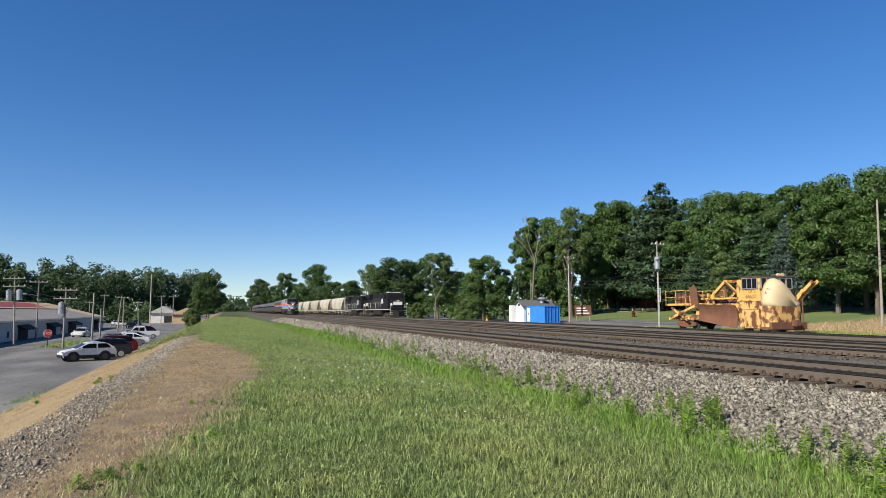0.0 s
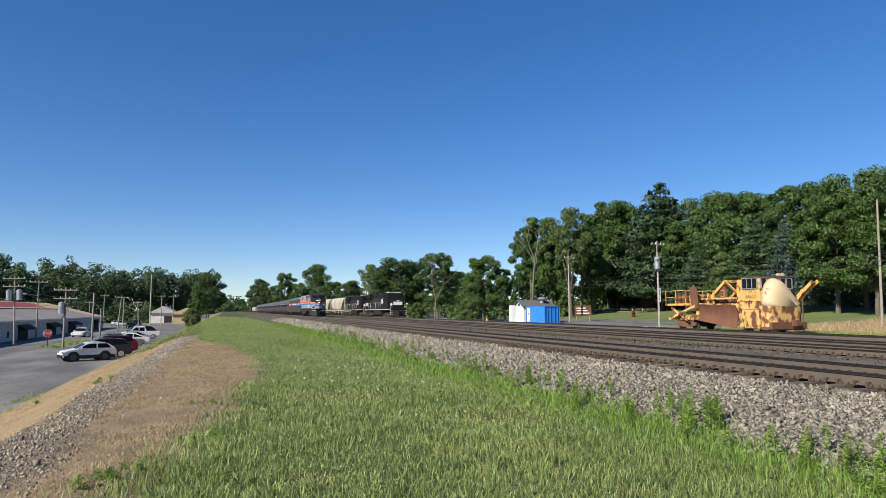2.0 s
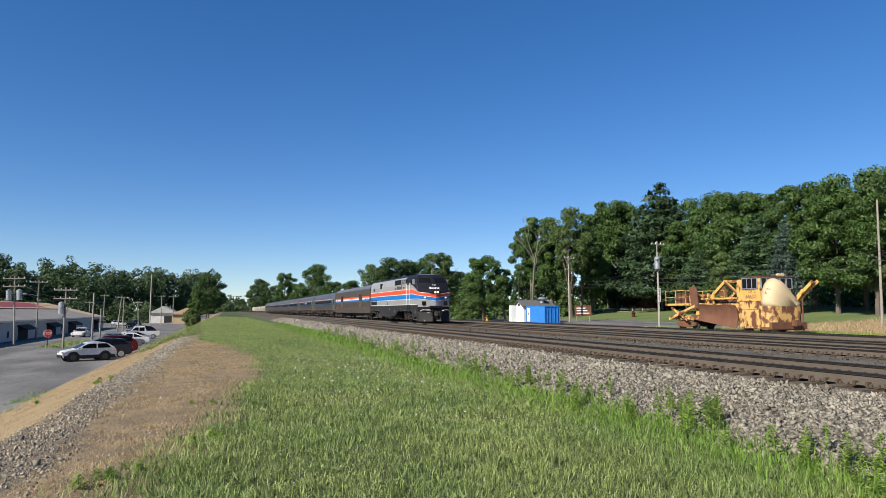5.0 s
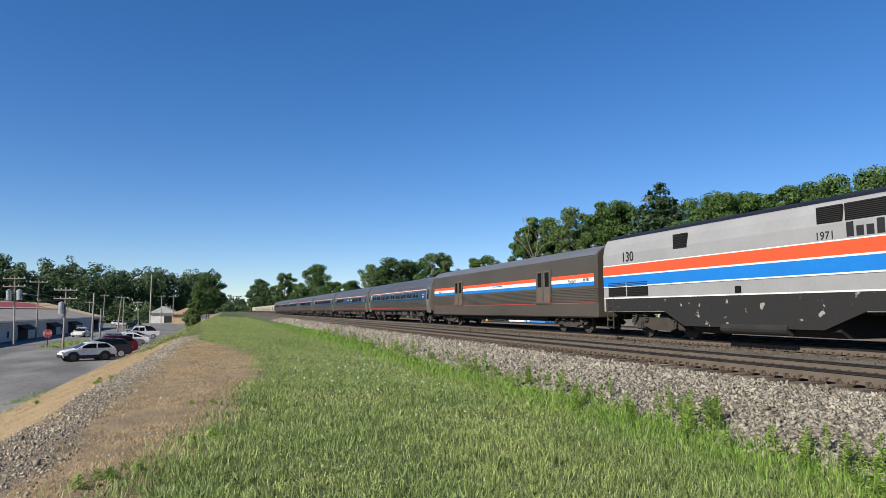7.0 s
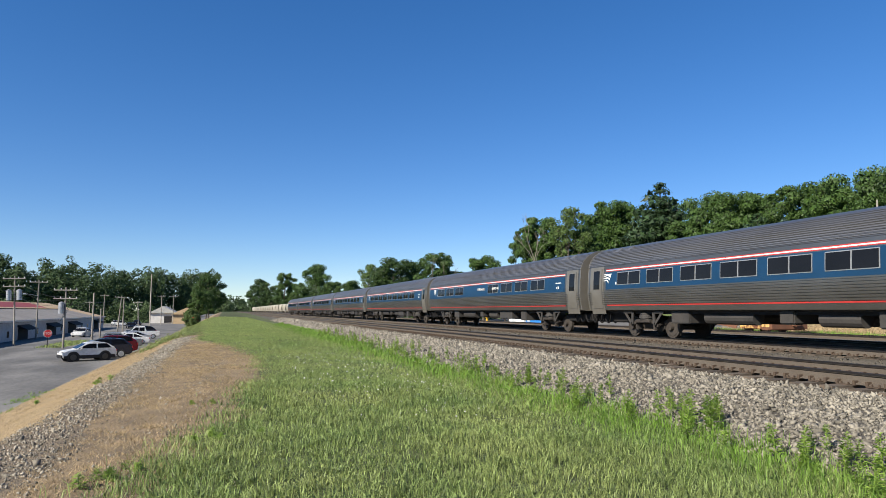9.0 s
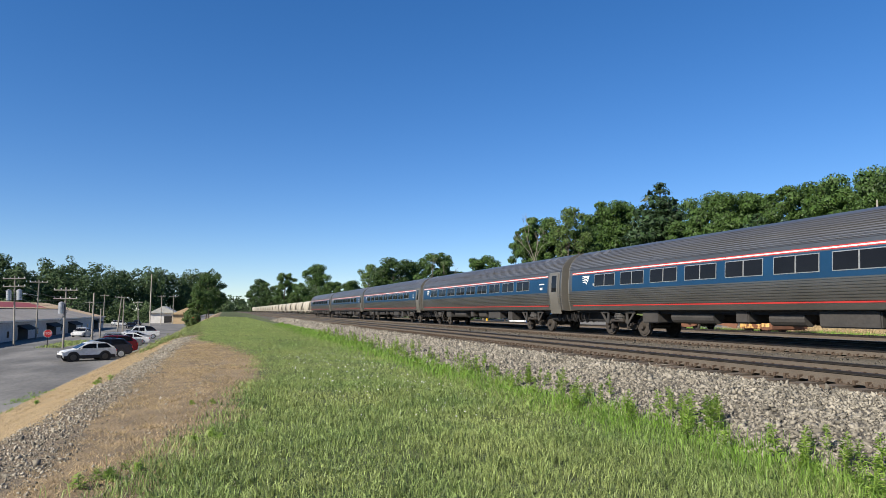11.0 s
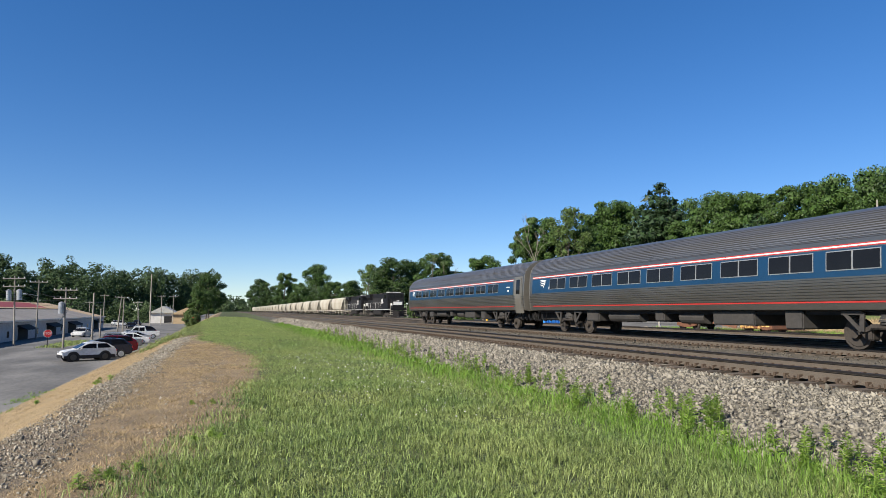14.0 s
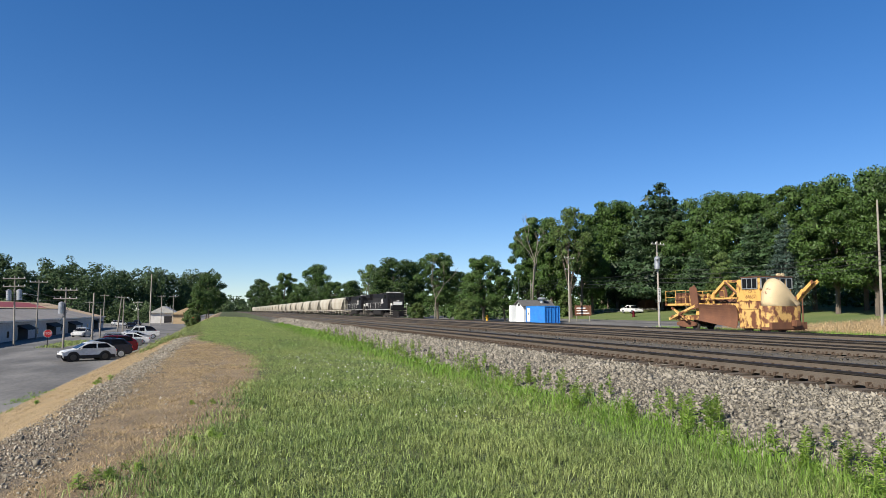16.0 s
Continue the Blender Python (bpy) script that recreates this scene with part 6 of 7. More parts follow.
def container():
    t = thing("shipping_container", "bright blue corrugated steel shipping container", "container", m=pose(43.9, 83.6, ground_z(45, 86) - 0.02))
    L, W, H = 6.06, 2.44, 2.59
    bm = bmesh.new()
    pts = []
    n = 22
    for i in range(n):
        y = 0.1 + (L - 0.2) * i / n
        s = (L - 0.2) / n
        pts += [(0.0, y), (0.0, y + 0.35 * s), (0.035, y + 0.5 * s), (0.035, y + 0.85 * s)]
    ring = pts + [(0.0, L - 0.1), (W, L - 0.1)] + [(W - x, y) for x, y in pts[::-1]]
    prism(bm, ring, 0.12, H - 0.1, "z")
    part("body", bm, M_CONTAINER, t, "blue corrugated side walls")
    for x in (0, W):
        for y in (0, L):
            bm = bmesh.new()
            bbox(bm, x - 0.03 if x == 0 else x - 0.1, x + 0.1 if x == 0 else x + 0.03, y - 0.02 if y == 0 else y - 0.1, y + 0.1 if y == 0 else y + 0.02, 0, H, 0.02)
            part("corner_post", bm, M_CONTAINER, t)
    bm = bmesh.new()
    for z in (0.0, H - 0.13):
        for x in (-0.02, W - 0.1):
            bbox(bm, x, x + 0.12, 0, L, z, z + 0.13, 0.01)
        for y in (-0.02, L - 0.1):
            bbox(bm, 0, W, y, y + 0.12, z, z + 0.13, 0.01)
    part("edge_rail", bm, M_CONTAINER, t)
    bm = bmesh.new()
    box(bm, 0, W, 0, L, H - 0.09, H - 0.03)
    part("roof", bm, M_CONTAINER, t)
    for x in (0.4, 0.9, 1.55, 2.05):
        bm = bmesh.new()
        tube(bm, (x, 0.0, 0.15), (x, 0.0, H - 0.1), 0.03, 0.03, 8)
        part("lock_rod", bm, M_CONTAINER, t)
    bm = bmesh.new()
    bbox(bm, -0.03, 0.0, L - 1.35, L - 0.35, 0.25, 2.3, 0.01)
    part("side_door", bm, M_SIDING, t, "white personnel door")
    bm = bmesh.new()
    bbox(bm, -0.04, -0.03, L - 1.0, L - 0.7, 1.3, 1.6, 0.005)
    part("notice", bm, M_DARK, t)
    return t


def right_yard():
    spreader()
    shed()
    container()
    utility_pole(50.7, 88.5, 9.6, 1, "wooden utility pole with street lamp", lamp=True, turn=20)
    utility_pole(44.2, 58.2, 8.6, 1, "wooden utility pole with transformer and pale shaft", transformer=1, lamp=True, turn=20, r=0.13)
    utility_pole(58.0, 43.9, 11.6, 0, "tall pale bare wooden pole", lean=1.6, r=0.13)
    utility_pole(50.5, 108.0, 8.2, 0, "thin pale wooden pole behind the shed", r=0.1)
    utility_pole(51.6, 108.5, 7.2, 0, "thin brown wooden pole behind the shed", r=0.08)
    utility_pole(46.2, 84.6 + 8, 6.0, 0, "thin grey vent mast behind the container", r=0.06)
    for k in range(4):
        z = 6.4 - 0.45 * k
        wire((50.7, 88.5, z), (44.2, 58.2, z - 0.9), 0.5)
        wire((44.2, 58.2, z - 0.9), (58.0, 43.9, z + 0.3), 0.5)
        wire((58.0, 43.9, z + 0.3), (75, 20, z + 0.8), 0.4)
        wire((50.7, 88.5, z), (50.5, 118.0, z - 1.0), 0.4)
    # milepost sign
    t = thing("milepost", "white milepost sign on a thin steel post", "sign", m=pose(38.2, 50.2, ground_z(38.2, 50.2)))
    bm = bmesh.new()
    tube(bm, (0, 0, 0), (0, 0, 3.8), 0.04, 0.04, 8)
    part("post", bm, M_GALV, t)
    bm = bmesh.new()
    bbox(bm, -0.14, 0.14, -0.06, -0.04, 2.62, 3.9, 0.01)
    part("plate", bm, M_WHITE, t, "white number plate")
    for k, c in enumerate("251"):
        words(c, 0.44, pose(0, -0.065, 3.54 - 0.4 * k, 90, 0, 0), M_NUMBER, t)
    # billboard by the road
    t = thing("roadside_sign", "dark red roadside sign board with pale lines", "sign", m=pose(54.0, 90.0, ground_z(54, 90), 0, 0, -25))
    for x in (-1.0, 1.0):
        bm = bmesh.new()
        bbox(bm, x - 0.06, x + 0.06, -0.06, 0.06, 0, 2.4, 0.01)
        part("post", bm, M_POLE, t)
    bm = bmesh.new()
    bbox(bm, -1.3, 1.3, -0.1, -0.04, 0.9, 2.5, 0.02)
    board = part("board", bm, M_RUST, t, "dark red board")
    for k in range(3):
        bm = bmesh.new()
        box(bm, -1.0, 1.0 - 0.3 * k, -0.106, -0.1, 1.2 + 0.4 * k, 1.36 + 0.4 * k)
        part("text_bar", bm, M_WHITE, board)
    # yellow hydrant by the tracks and red one on the lawn
    for x, y, mat, lab in ((45.3, 108.5, M_HYDRANT, "yellow hydrant standing beside the tracks"), (65.5, 93.0, M_CARRED, "small red hydrant standing on the lawn")):
        bm = bmesh.new()
        tube(bm, (0, 0, 0), (0, 0, 0.85), 0.22, 0.2, 12)
        tube(bm, (0, 0, 0.85), (0, 0, 1.1), 0.26, 0.05, 12)
        tube(bm, (-0.35, 0, 0.6), (0.35, 0, 0.6), 0.09, 0.09, 10)
        tube(bm, (0, 0, 0), (0, 0, 0.08), 0.3, 0.3, 12)
        one("hydrant", bm, mat, lab, "hydrant", m=facing(x, y, 0))
    # house among the trees
    t = thing("brick_house", "low brick house half hidden under trees", "house", m=pose(86, 108, ground_z(86, 108), 0, 0, -20))
    bm = bmesh.new()
    box(bm, -6, 6, 0, 7, 0, 2.6)
    part("wall", bm, M_RUST, t)
    bm = bmesh.new()
    prism(bm, [(-0.6, 2.6), (7.6, 2.6), (3.5, 4.4)], -6.5, 6.5, "x")
    part("roof", bm, M_SHINGLE, t)
    for x in (-4, -1, 3):
        bm = bmesh.new()
        bbox(bm, x, x + 1.3, -0.05, 0.02, 0.9, 2.1, 0.02)
        part("window", bm, M_WHITE, t)
    # fence on the lawn
    t = thing("rail_fence", "low grey wooden rail fence on the lawn", "fence", m=pose(70, 116, ground_z(70, 116), 0, 0, -55))
    for i in range(9):
        bm = bmesh.new()
        bbox(bm, 2.0 * i - 0.06, 2.0 * i + 0.06, -0.06, 0.06, -0.2, 1.1, 0.01)
        part("post", bm, M_POLE, t)
    for z in (0.45, 0.9):
        bm = bmesh.new()
        bbox(bm, 0, 16, -0.09, -0.05, z, z + 0.12, 0.01)
        part("rail", bm, M_POLE, t)


SEDAN_X = 72.0
sedan = road_vehicle("sedan", "white sedan driving past on the road", M_CARWHITE, pose(SEDAN_X, 104, ground_z(SEDAN_X, 104)), 4.7, 1.84, 1.46, "sedan", group="moving road vehicle")


# ---- the lower street on the left ----
def left_street():
    t = thing("warehouse", "long low pale block warehouse with dark loading doorways", "warehouse")
    bm = bmesh.new()
    box(bm, -28.1, -27.8, 40, 178, -3.4, -0.45)
    part("wall", bm, M_WALL, t, "pale grey painted block wall")
    bm = bmesh.new()
    prism(bm, [(-28.1, -3.4), (-28.1, -0.5), (-40, 2.6), (-52.6, -0.5), (-52.6, -3.4)], 177.7, 178)
    box(bm, -52.6, -28.1, 40, 40.3, -3.4, -0.5)
    box(bm, -52.9, -52.6, 40, 178, -3.4, -0.5)
    part("end_wall", bm, M_WALL, t)
    bm = bmesh.new()
    prism(bm, [(-27.5, -0.55), (-27.5, -0.3), (-34.5, 1.5), (-45.5, 1.5), (-53, -0.3), (-53, -0.55)], 39.5, 168)
    part("roof", bm, M_ROOFGREY, t, "weathered grey low-pitched roof")
    bm = bmesh.new()
    prism(bm, [(-34.4, 1.48), (-34.3, 1.58), (-40, 2.95), (-46, 1.5)], 60, 168)
    prism(bm, [(-27.5, -0.5), (-27.5, -0.28), (-40, 2.95), (-53, -0.3), (-53, -0.5)], 168, 178.5)
    part("roof_tan", bm, M_ROOFTAN, t, "tan metal roof section")
    bm = bmesh.new()
    prism(bm, [(-34.6, 1.53), (-34.6, 1.63), (-38.6, 2.78), (-38.6, 2.6)], 118, 156)
    part("roof_red", bm, M_ROOFRED, t, "dark red roof section")
    bm = bmesh.new()
    box(bm, -27.5, -27.42, 39.5, 178.5, -0.5, -0.22)
    part("gutter", bm, M_WHITE, t, "pale gutter strip")
    for y, w in ((70, 4), (108, 5), (124, 6.5), (140, 7), (166, 5)):
        # Black sheet on the wall, painted for the unlit inside of the doorway.
        bm = bmesh.new()
        box(bm, -27.81, -27.76, y, y + w, -3.2, -1.1)
        d = part("loading_door", bm, M_DARK, t, "black panel for the unlit inside of a doorway")
        bm = bmesh.new()
        prism(bm, [(-27.8, -0.9), (-26.6, -1.5), (-26.6, -1.65), (-27.8, -1.2)], y - 0.4, y + w + 0.4)
        part("awning", bm, M_DARK, d, "dark awning")
    for y in (80, 96, 103, 118, 134, 152, 158):
        bm = bmesh.new()
        bbox(bm, -27.82, -27.76, y, y + 0.8, -2.6, -1.7, 0.01)
        part("window", bm, M_GLASS, t, "small dark window")
    # street poles
    utility_pole(-23.9, 91.6, 5.4, 2, "wooden utility pole carrying two large transformers", lean=-2.5, transformer=2)
    utility_pole(-26.0, 110.0, 5.7, 1, "wooden utility pole with street lamp", lamp=True)
    utility_pole(-16.9, 83.0, 3.8, 2, "wooden utility pole with crossarms and transformer", transformer=1)
    for x, y, top in ((-16.9, 99.8, 3.6), (-17.8, 111.5, 1.4), (-13.0, 133.5, 8.0)):
        utility_pole(x, y, top, 0, "bare grey wooden pole beside the street", r=0.13)
    for x, y, top, a, ln in ((-34.0, 217.8, 6.0, 1, 0), (-19.7, 142.6, 4.1, 1, 4), (-18.7, 142.2, 3.6, 0, 0), (-22.2, 198.5, 3.7, 1, -3), (-17.6, 212.2, 5.8, 1, 0), (-14.8, 219.8, 5.9, 1, 0), (-40, 230, 4, 1, 0), (-9, 240, 5, 1, 0)):
        utility_pole(x, y, top, a, "distant wooden utility pole along the street", lean=ln, r=0.14)
    for k in range(3):
        wire((-23.9 + 0.6 * k, 91.6, 3.0 + 0.5 * k), (-16.9 + 0.6 * k, 83.0, 2.2 + 0.5 * k), 0.8)
        wire((-16.9 + 0.4 * k, 83.0, 1.4 + 0.5 * k), (-27.0, 128.0, -0.3 + 0.2 * k), 0.8)
        wire((-23.9, 91.6, 2.6 + 0.5 * k), (-60, 70, 4.5 + 0.5 * k), 0.8)
        wire((-16.9, 83.0, 2.2 + 0.5 * k), (-19.7, 142.6, 2.6 + 0.5 * k), 1.0)
    # stop sign
    t = thing("stop_sign", "red octagonal stop sign on a steel post", "road sign", m=pose(-18.6, 83.6, ground_z(-18.6, 83.6), 0, 0, 12))
    bm = bmesh.new()
    bbox(bm, -0.04, 0.04, -0.02, 0.04, 0, 2.0, 0.01)
    part("post", bm, M_UNDER, t)
    bm = bmesh.new()
    ring = [(0.46 * math.cos(radians(22.5 + 45 * i)), 1.65 + 0.46 * math.sin(radians(22.5 + 45 * i))) for i in range(8)]
    prism(bm, ring, -0.05, -0.03)
    part("rim", bm, M_WHITE, t, "white sign border")
    bm = bmesh.new()
    ring = [(0.42 * math.cos(radians(22.5 + 45 * i)), 1.65 + 0.42 * math.sin(radians(22.5 + 45 * i))) for i in range(8)]
    prism(bm, ring, -0.056, -0.05)
    part("plate", bm, M_SIGNRED, t, "red sign plate")
    words("STOP", 0.34, pose(0, -0.058, 1.54, 90, 0, 0), M_WHITE, t)
    # parked vehicles
    road_vehicle("suv", "white compact SUV with black cladding parked on asphalt", M_CARWHITE, facing(-12.7, 61.2, -66), 4.2, 1.78, 1.56, "suv", True)
    road_vehicle("suv", "dark navy SUV parked beside a white SUV", M_CARNAVY, facing(-12.4, 65.0, -80), 4.7, 1.9, 1.75)
    road_vehicle("suv", "dark red SUV parked near the embankment", M_CARRED, facing(-12.6, 69.8, -80), 4.8, 1.95, 1.85)
    road_vehicle("pickup_truck", "dark grey pickup truck parked in a row", M_CARGREY, facing(-13.6, 77.0, -80), 5.4, 1.95, 1.85, "pickup")
    road_vehicle("sedan", "white sedan parked in a row of vehicles", M_CARWHITE, facing(-13.4, 90.0, -80), 4.7, 1.84, 1.46, "sedan")
    road_vehicle("sedan", "silver sedan parked in a row of vehicles", M_GALV, facing(-14.0, 98.0, -80), 4.7, 1.84, 1.46, "sedan")
    road_vehicle("pickup_truck", "white pickup truck parked in a row", M_CARWHITE, facing(-14.4, 107.0, -80), 5.4, 1.95, 1.85, "pickup")
    road_vehicle("suv", "black SUV parked far down the row", M_CARNAVY, facing(-15.0, 116.0, -80), 4.7, 1.9, 1.75)
    road_vehicle("sedan", "white sedan parked beside the warehouse", M_CARWHITE, facing(-22.0, 117.0, -10), 4.7, 1.84, 1.46, "sedan")
    for x, y, mt, lb in ((-26, 196, M_CARWHITE, "white sedan far down the street"), (-23, 205, M_CARNAVY, "dark sedan far down the street"), (-29, 208, M_CARWHITE, "white sedan in the far lot"), (-20, 168, M_CARNAVY, "dark sedan by the kerb down the street")):
        road_vehicle("sedan", lb, mt, facing(x, y, 15), 4.7, 1.84, 1.46, "sedan")
    # far buildings
    for x, y, w, d, e, r, wall, roof, lab in ((-23, 236, 8, 14, 0.4, 2.7, M_WALL, M_OLDROOF, "white gabled building far down the street"), (-15.5, 226, 8.5, 10, 0.0, 2.1, M_ROOFTAN, M_ROOFTAN, "tan gabled store building with brown roof")):
        t = thing("store_building", lab, "building", m=pose(x, y, -3.1))
        bm = bmesh.new()
        box(bm, 0, w, 0, d, 0, e + 3.1)
        part("wall", bm, wall, t)
        bm = bmesh.new()
        prism(bm, [(-0.5, e + 3.0), (w / 2, r + 3.1), (w + 0.5, e + 3.0)], -0.6, d + 0.6)
        part("roof", bm, roof, t)
        bm = bmesh.new()
        box(bm, w * 0.55, w * 0.95, -0.05, 0.0, 0.2, 2.4)
        part("shop_front", bm, M_SIGNRED if roof is M_ROOFTAN else M_DARK, t)


right_yard()
left_street()


# ---- stones, grass and weeds ----
GRASS_EDGE = [(-5, -1.3), (4.5, -1.25), (8, -0.5), (11, 0.2), (16, 0.9), (24, 1.2), (34, -0.1), (40, -1.2), (300, -1.2)]
PX = np.array([p[0] for p in PROFILE])
PZ = np.array([p[1] for p in PROFILE])


def level(x, y=None):
    """The ground's height for arrays of places."""
    z = np.interp(x, PX, PZ)
    if y is None:
        return z
    bumps = np.array([noise.noise((a * 0.5, b * 0.35, 3.0)) for a, b in zip(x, y)])
    return z + np.where((x > -7.6) & (x < 8.6), 0.05 * bumps, 0)


def blades(name, label, seed, count, xr, yr, height, width, mat, lean=0.5, keep=None, falloff=1.6, tuft=0, simple=False, grow=13.0):
    """Bent grass blades, thinner on the ground with distance; tuft gathers that many in each clump, simple makes each one triangle."""
    rng = np.random.default_rng(seed)
    if tuft:
        k = count // tuft
        cx, cy = rng.uniform(xr[0], xr[1], k), yr[0] + (yr[1] - yr[0]) * rng.random(k) ** falloff
        dx, dy = rng.normal(size=(2, k * tuft)) * 0.045
        x, y, b = np.repeat(cx, tuft) + dx, np.repeat(cy, tuft) + dy, np.arctan2(dy, dx) + rng.normal(size=k * tuft) * 0.6
    else:
        y = yr[0] + (yr[1] - yr[0]) * rng.random(count) ** falloff
        x, b = rng.uniform(xr[0], xr[1], count), rng.uniform(0, 2 * np.pi, count)
    if keep is not None:
        ok = keep(x, y, rng)
        x, y, b = x[ok], y[ok], b[ok]
    n = len(x)
    patch = np.array([noise.noise((a * 0.7, b2 * 0.5, 2.0)) + 0.6 * noise.noise((a * 2.3, b2 * 1.9, 7.0)) for a, b2 in zip(x, y)])
    h = height * (0.5 + 0.85 * rng.random(n)) * (1 + 0.55 * patch)
    w = width * (0.7 + 0.6 * rng.random(n)) * (1 + y / grow)
    a = rng.uniform(0, 2 * np.pi, n)
    d = np.stack([np.cos(a), np.sin(a), np.zeros(n)], 1)
    off = np.stack([np.cos(b), np.sin(b), np.zeros(n)], 1) * (h * lean * rng.random(n))[:, None]
    p = np.stack([x, y, level(x, y) - 0.015], 1)
    up = np.array([0, 0, 1.0])
    tip = p + off + up * h[:, None] * (1 - 0.25 * lean)
    s = d * (w / 2)[:, None]
    if simple:
        v = np.stack([p - s, p + s, tip], 1).reshape(-1, 3)
        f = np.arange(n * 3).reshape(-1, 3)
    else:
        mid = p + off * 0.3 + up * (h * 0.6)[:, None]
        v = np.stack([p - s, p + s, mid + s * 0.8, mid - s * 0.8, tip], 1).reshape(-1, 3)
        q = np.arange(n)[:, None] * 5
        f = np.concatenate([q + [0, 1, 2], q + [0, 2, 3], q + [3, 2, 4]])
    return tagged(new(name, mesh_np(name, v, f, mat)), label, "grass", kind="stuff")


def in_grass(x, y, rng):
    e = np.interp(y, [p[0] for p in GRASS_EDGE], [p[1] for p in GRASS_EDGE])
    return (x > e + rng.normal(size=len(x)) * 0.28) & (x < 6.05 + 0.012 * y + rng.normal(size=len(x)) * 0.15)


def in_straw(x, y, rng):
    e = np.interp(y, [p[0] for p in GRASS_EDGE], [p[1] for p in GRASS_EDGE])
    gravel = (x < -1.8) & (x > -2.9)
    return (x < e + rng.normal(size=len(x)) * 0.3) & (~gravel | (rng.random(len(x)) < 0.6))


def stones(name, label, seed, count, xr, yr, size, mat, falloff=1.5, keep=None, lift=0.0):
    rng = np.random.default_rng(seed)
    y = yr[0] + (yr[1] - yr[0]) * rng.random(count) ** falloff
    x = rng.uniform(xr[0], xr[1], count)
    if keep is not None:
        ok = keep(x, y, rng)
        x, y = x[ok], y[ok]
    n = len(x)
    s = size * np.exp(rng.normal(size=n) * 0.35) * (1 + y / 45.0)
    knob = np.array([(1, 0.5, 0.1), (-1, -0.4, 0.2), (0.3, 1, -0.3), (-0.4, -1, -0.2), (0.2, -0.2, 1), (-0.1, 0.3, -1)], dtype=float)
    v = (knob[None] + rng.normal(size=(n, 6, 3)) * 0.16) * (0.75 + 0.45 * rng.random((n, 6, 1))) * np.stack([np.ones(n), 0.6 + 0.5 * rng.random(n), 0.55 + 0.4 * rng.random(n)], 1)[:, None]
    q = rng.normal(size=(n, 4))
    q /= np.linalg.norm(q, axis=1)[:, None]
    w, i, j, k = q.T
    rot = np.stack([np.stack([1 - 2 * (j * j + k * k), 2 * (i * j - k * w), 2 * (i * k + j * w)], 1), np.stack([2 * (i * j + k * w), 1 - 2 * (i * i + k * k), 2 * (j * k - i * w)], 1), np.stack([2 * (i * k - j * w), 2 * (j * k + i * w), 1 - 2 * (i * i + j * j)], 1)], 1)
    v = np.einsum("nij,nkj->nki", rot, v) * s[:, None, None] + np.stack([x, y, level(x, y) + s * 0.25 + lift], 1)[:, None]
    tri = np.array([(0, 2, 4), (2, 1, 4), (1, 3, 4), (3, 0, 4), (2, 0, 5), (1, 2, 5), (3, 1, 5), (0, 3, 5)])
    f = (np.arange(n)[:, None, None] * 6 + tri[None]).reshape(-1, 3)
    return tagged(new(name, mesh_np(name, v.reshape(-1, 3), f, mat)), label, "stones", kind="stuff")


stones("ballast_stones", "loose grey-brown crushed ballast stones beside the track", 31, 76000, (5.9, 9.3), (3.5, 105), 0.023, M_STONE, 2.1, lambda x, y, r: x > 6.1 + 0.012 * y + r.normal(size=len(x)) * 0.16)
stones("bed_stones", "dark ballast stones between the tracks", 32, 3000, (8.9, 17.3), (6, 60), 0.026, M_BED, 1.5)
stones("gravel_strip", "pale broken gravel along the bank edge", 33, 17000, (-3.4, -1.3), (3.5, 45), 0.0145, M_PALE, 1.6, lambda x, y, r: np.abs(x + 2.3 - 0.15 * np.sin(y)) < 0.2 + 0.5 * r.random(len(x)))
stones("scattered_gravel", "scattered small stones on bare dirt", 34, 2500, (-3.2, 0.2), (3.5, 25), 0.011, M_PALE, 1.4)
stones("siding_gravel", "pale gravel along the siding", 35, 3000, (32.5, 43), (22, 80), 0.035, M_PALE, 1.3)
blades("street_tufts", "grassy tufts along the street edge", 47, 1300, (-20.0, -17.0), (84, 101), 0.28, 0.008, M_BLADE, 0.6, None, 1.0)
stones("clover_flowers", "small white clover flowers in the grass", 36, 320, (1.8, 4.8), (9, 24), 0.009, M_FLOWER, 1.0, None, 0.09)
blades("grass", "mown green grass on the embankment", 41, 150000, (-2.0, 6.6), (3.6, 15), 0.13, 0.0042, M_BLADE, 1.3, in_grass, 1.5, 10, False, 9.0)
blades("thatch", "short undergrowth of the mown grass", 48, 90000, (-2.0, 6.6), (3.6, 16), 0.06, 0.006, M_BLADE, 1.5, in_grass, 1.5, 0, True, 9.0)
blades("mid_grass", "mown green grass farther along the embankment", 49, 190000, (-2.0, 6.9), (14, 66), 0.115, 0.0048, M_BLADE, 1.0, in_grass, 1.7, 6, True, 9.0)
blades("lush_grass", "taller bright green grass along the ballast", 42, 46000, (4.4, 6.8), (3.6, 80), 0.21, 0.0055, M_BRIGHT, 0.8, lambda x, y, r: (x > 5.7 + 0.012 * y - np.abs(r.normal(size=len(x))) * 0.6) & (x < 6.25 + 0.012 * y + r.normal(size=len(x)) * 0.15), 1.6, 6)
blades("dry_grass", "dry straw-coloured grass on the slope", 43, 210000, (-8.3, 1.3), (3.6, 70), 0.07, 0.0042, M_STRAWBLADE, 2.0, in_straw, 2.1, 5, True, 11.0)
blades("straw_litter", "matted dry straw on the bare bank top", 52, 60000, (-1.9, 1.5), (4, 34), 0.085, 0.005, M_STRAWBLADE, 1.5, in_straw, 1.5, 8, True, 11.0)
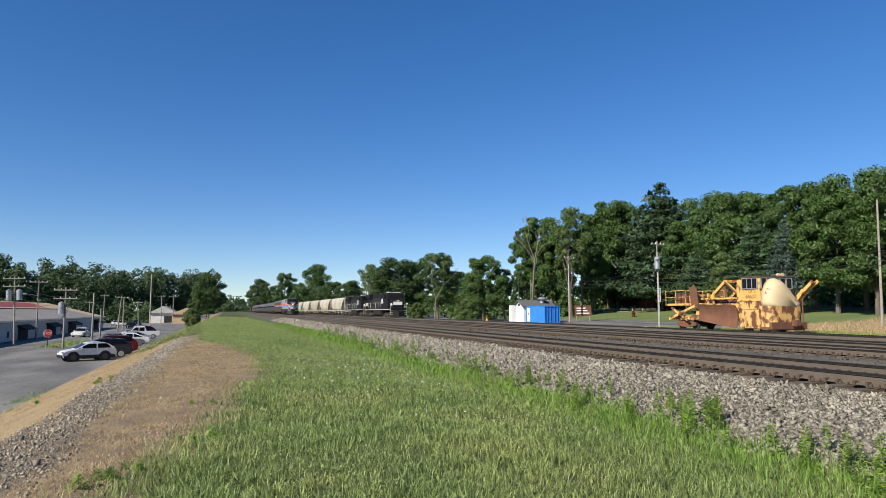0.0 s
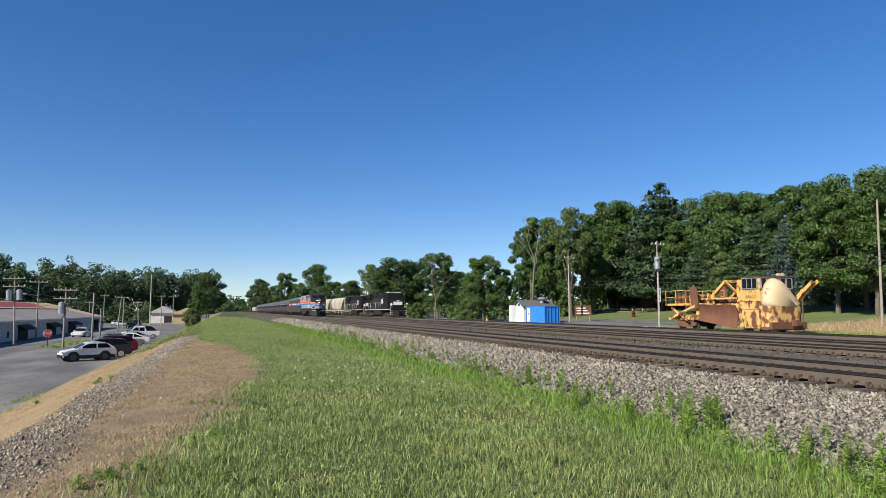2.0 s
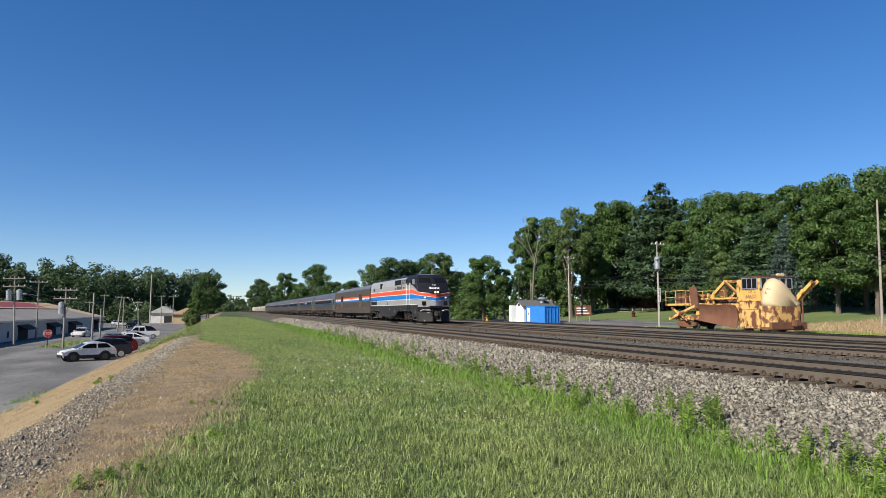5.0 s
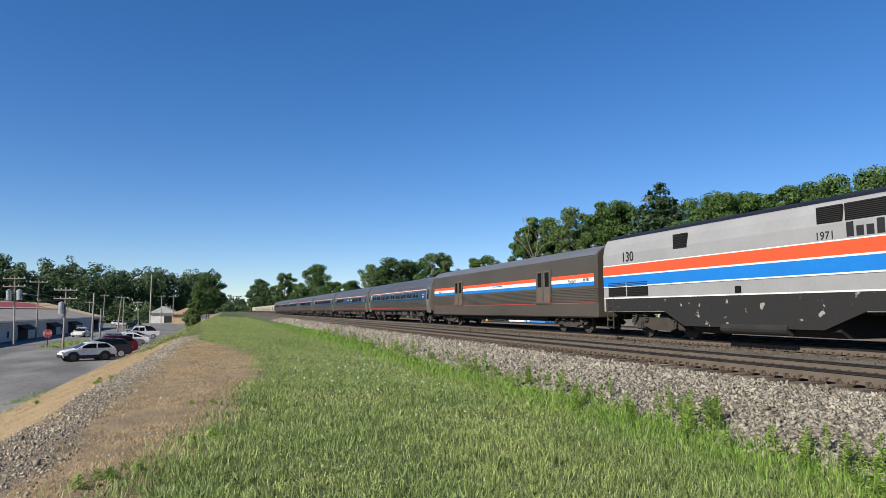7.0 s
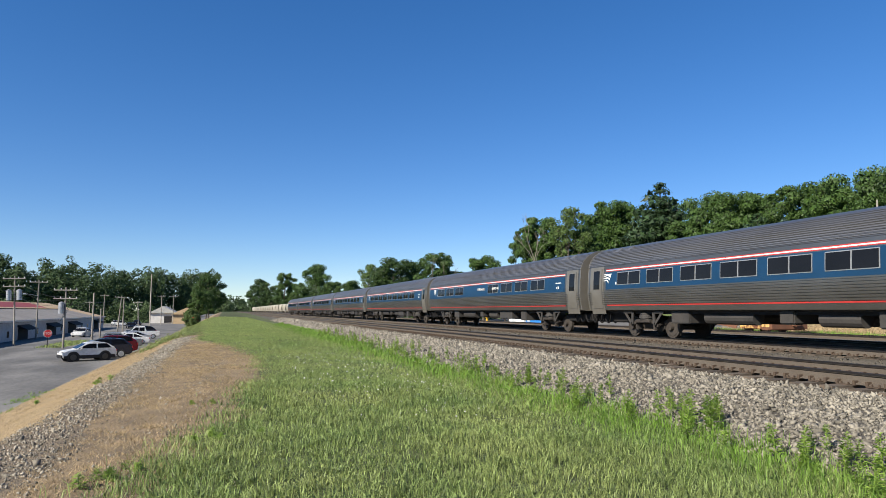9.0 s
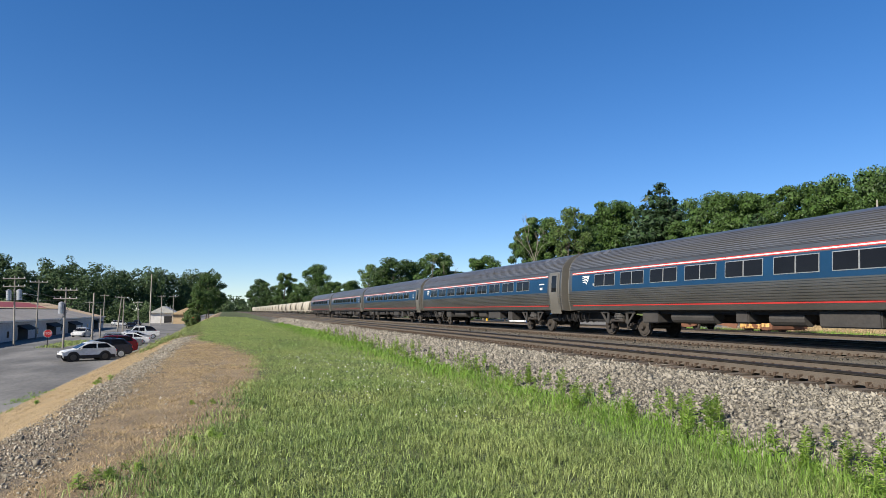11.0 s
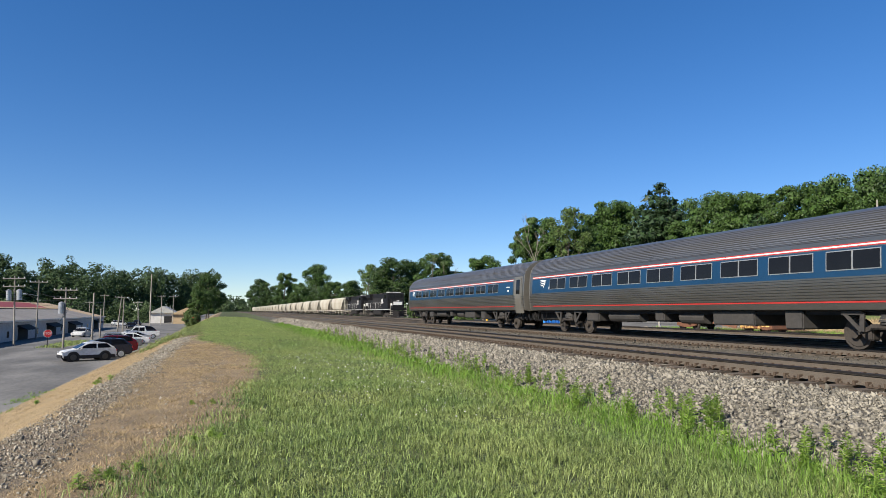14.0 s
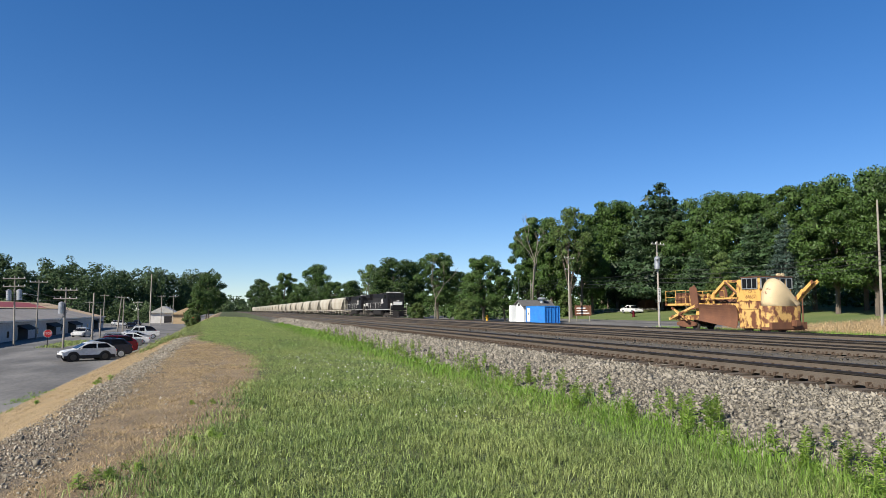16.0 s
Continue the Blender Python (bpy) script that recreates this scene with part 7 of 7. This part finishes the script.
blades("far_grass", "green grass along the far bank top", 44, 52000, (-6, 9), (55, 170), 0.17, 0.008, M_BLADE, 0.6, lambda x, y, r: x < 7 - 0.01 * y, 1.4, 0, True)
blades("kerb_grass", "green weeds where the bank meets the asphalt", 50, 2600, (-9.3, -7.9), (16, 48), 0.16, 0.006, M_BRIGHT, 0.9, lambda x, y, r: (np.sin(y * 0.9) + np.sin(y * 0.37 + 1)) > 0.2, 1.0, 9, True)
blades("field_grass", "dry tall grass beyond the siding", 45, 22000, (45, 66), (30, 51), 0.55, 0.012, M_STRAWBLADE, 0.7, None, 1.0, 0, True, 30.0)
blades("verge_grass", "green weeds along the siding edge", 46, 9000, (41.5, 45.5), (24, 56), 0.35, 0.012, M_BRIGHT, 0.6, None, 1.0, 0, True, 30.0)


def weed(seed, h):
    """A leafy upright weed: stem, whorls of narrow leaves, a denser tip."""
    rng = np.random.default_rng(seed)
    t = thing("goldenrod", "", "weed")
    bm = bmesh.new()
    tube(bm, (0, 0, -0.03), (0.02, 0.01, h * 0.95), 0.006, 0.003, 5, False)
    part("stem", bm, M_WEED, t)
    n = int(80 * h / 0.6)
    z = h * (0.12 + 0.88 * rng.random(n) ** 0.8)
    a = rng.uniform(0, 2 * np.pi, n)
    ln = 0.125 * (1.15 - 0.75 * z / h) * (0.7 + 0.5 * rng.random(n)) + 0.02
    d = np.stack([np.cos(a), np.sin(a), 0.45 + 0.3 * rng.random(n)], 1)
    s = np.stack([-np.sin(a), np.cos(a), np.zeros(n)], 1) * (ln * 0.13)[:, None]
    p = np.stack([0.02 * z / h, 0.01 * z / h, z], 1)
    m = p + d * (ln * 0.5)[:, None]
    e = p + d * ln[:, None] - np.array([0, 0, 1]) * (ln * 0.25)[:, None]
    v = np.stack([p, m + s, e, m - s], 1).reshape(-1, 3)
    q = np.arange(n)[:, None] * 4
    ob = new("leaves", mesh_np("leaves", v, np.concatenate([q + [0, 1, 2], q + [0, 2, 3]]), M_WEED))
    ob.parent = t
    return t


def set_weeds():
    masters = [weed(51 + i, 0.6) for i in range(4)]
    rng = random.Random(8)
    for i in range(210):
        y = 4.0 + 42 * rng.random() ** 2.1
        x = 6.25 + 0.012 * y + rng.gauss(0.05, 0.34) - (0.3 if rng.random() < 0.3 else 0)
        k = rng.uniform(0.4, 0.85) if y < 11 else rng.uniform(0.35, 0.85)
        o = copy_thing(masters[i % 4], pose(x, y, ground_z(x, y) - 0.01, rng.uniform(-6, 6), rng.uniform(-6, 6), rng.uniform(0, 360)))
        o.scale = (k * 1.1, k * 1.1, k)
        tagged(o, "upright leafy green weed growing at the ballast edge", "weed", "weeds along the ballast")
    for x, y, k in ((-1.15, 7.0, 0.9), (-0.95, 7.3, 0.7), (-0.3, 12.0, 0.6), (-0.2, 8.6, 0.7), (0.15, 9.0, 0.7), (-6.3, 22.0, 1.0), (-5.6, 25.0, 0.8), (-2.9, 19.0, 1.0)):
        for j in range(3):
            px, py = x + rng.gauss(0, 0.13), y + rng.gauss(0, 0.16)
            o = copy_thing(masters[j % 4], pose(px, py, ground_z(px, py) - 0.02, rng.uniform(-25, 25), rng.uniform(-25, 25), 70 * j))
            o.scale = (0.85 * k, 0.85 * k, 0.3 * k)
            tagged(o, "low spreading green weed on bare dirt", "weed", "weeds on the dirt bank")
    for m in masters:
        for o in (*m.children_recursive, m):
            bpy.data.objects.remove(o)


set_weeds()


def drive(t):
    return 102.7 + 6.5 * (16 - t)


def motions():
    for car, behind in train:
        walk(car, [(t, pose(TRACK_B, loco_rear(t) + behind, Z_B)) for t in (0, 2, 4, 6, 8, 10, 12, 14, 15, 15.5, 16)])
    wheels = [o for o in sedan.children if o.name.startswith("wheel")]
    for w in wheels:
        c = sum((Vector(b) for b in w.bound_box), Vector()) / 8
        rows = []
        for i in range(241):
            turn = (drive(0) - drive(i / 15)) / 0.32
            rows.append((i / 15, Matrix.Translation(c) @ Matrix.Rotation(turn, 4, "X") @ Matrix.Translation(-c)))
        walk(w, rows)
    walk(sedan, [(t, pose(SEDAN_X, drive(t) - 2.3, ground_z(SEDAN_X, 100))) for t in (0, 4, 8, 12, 16)])


motions()
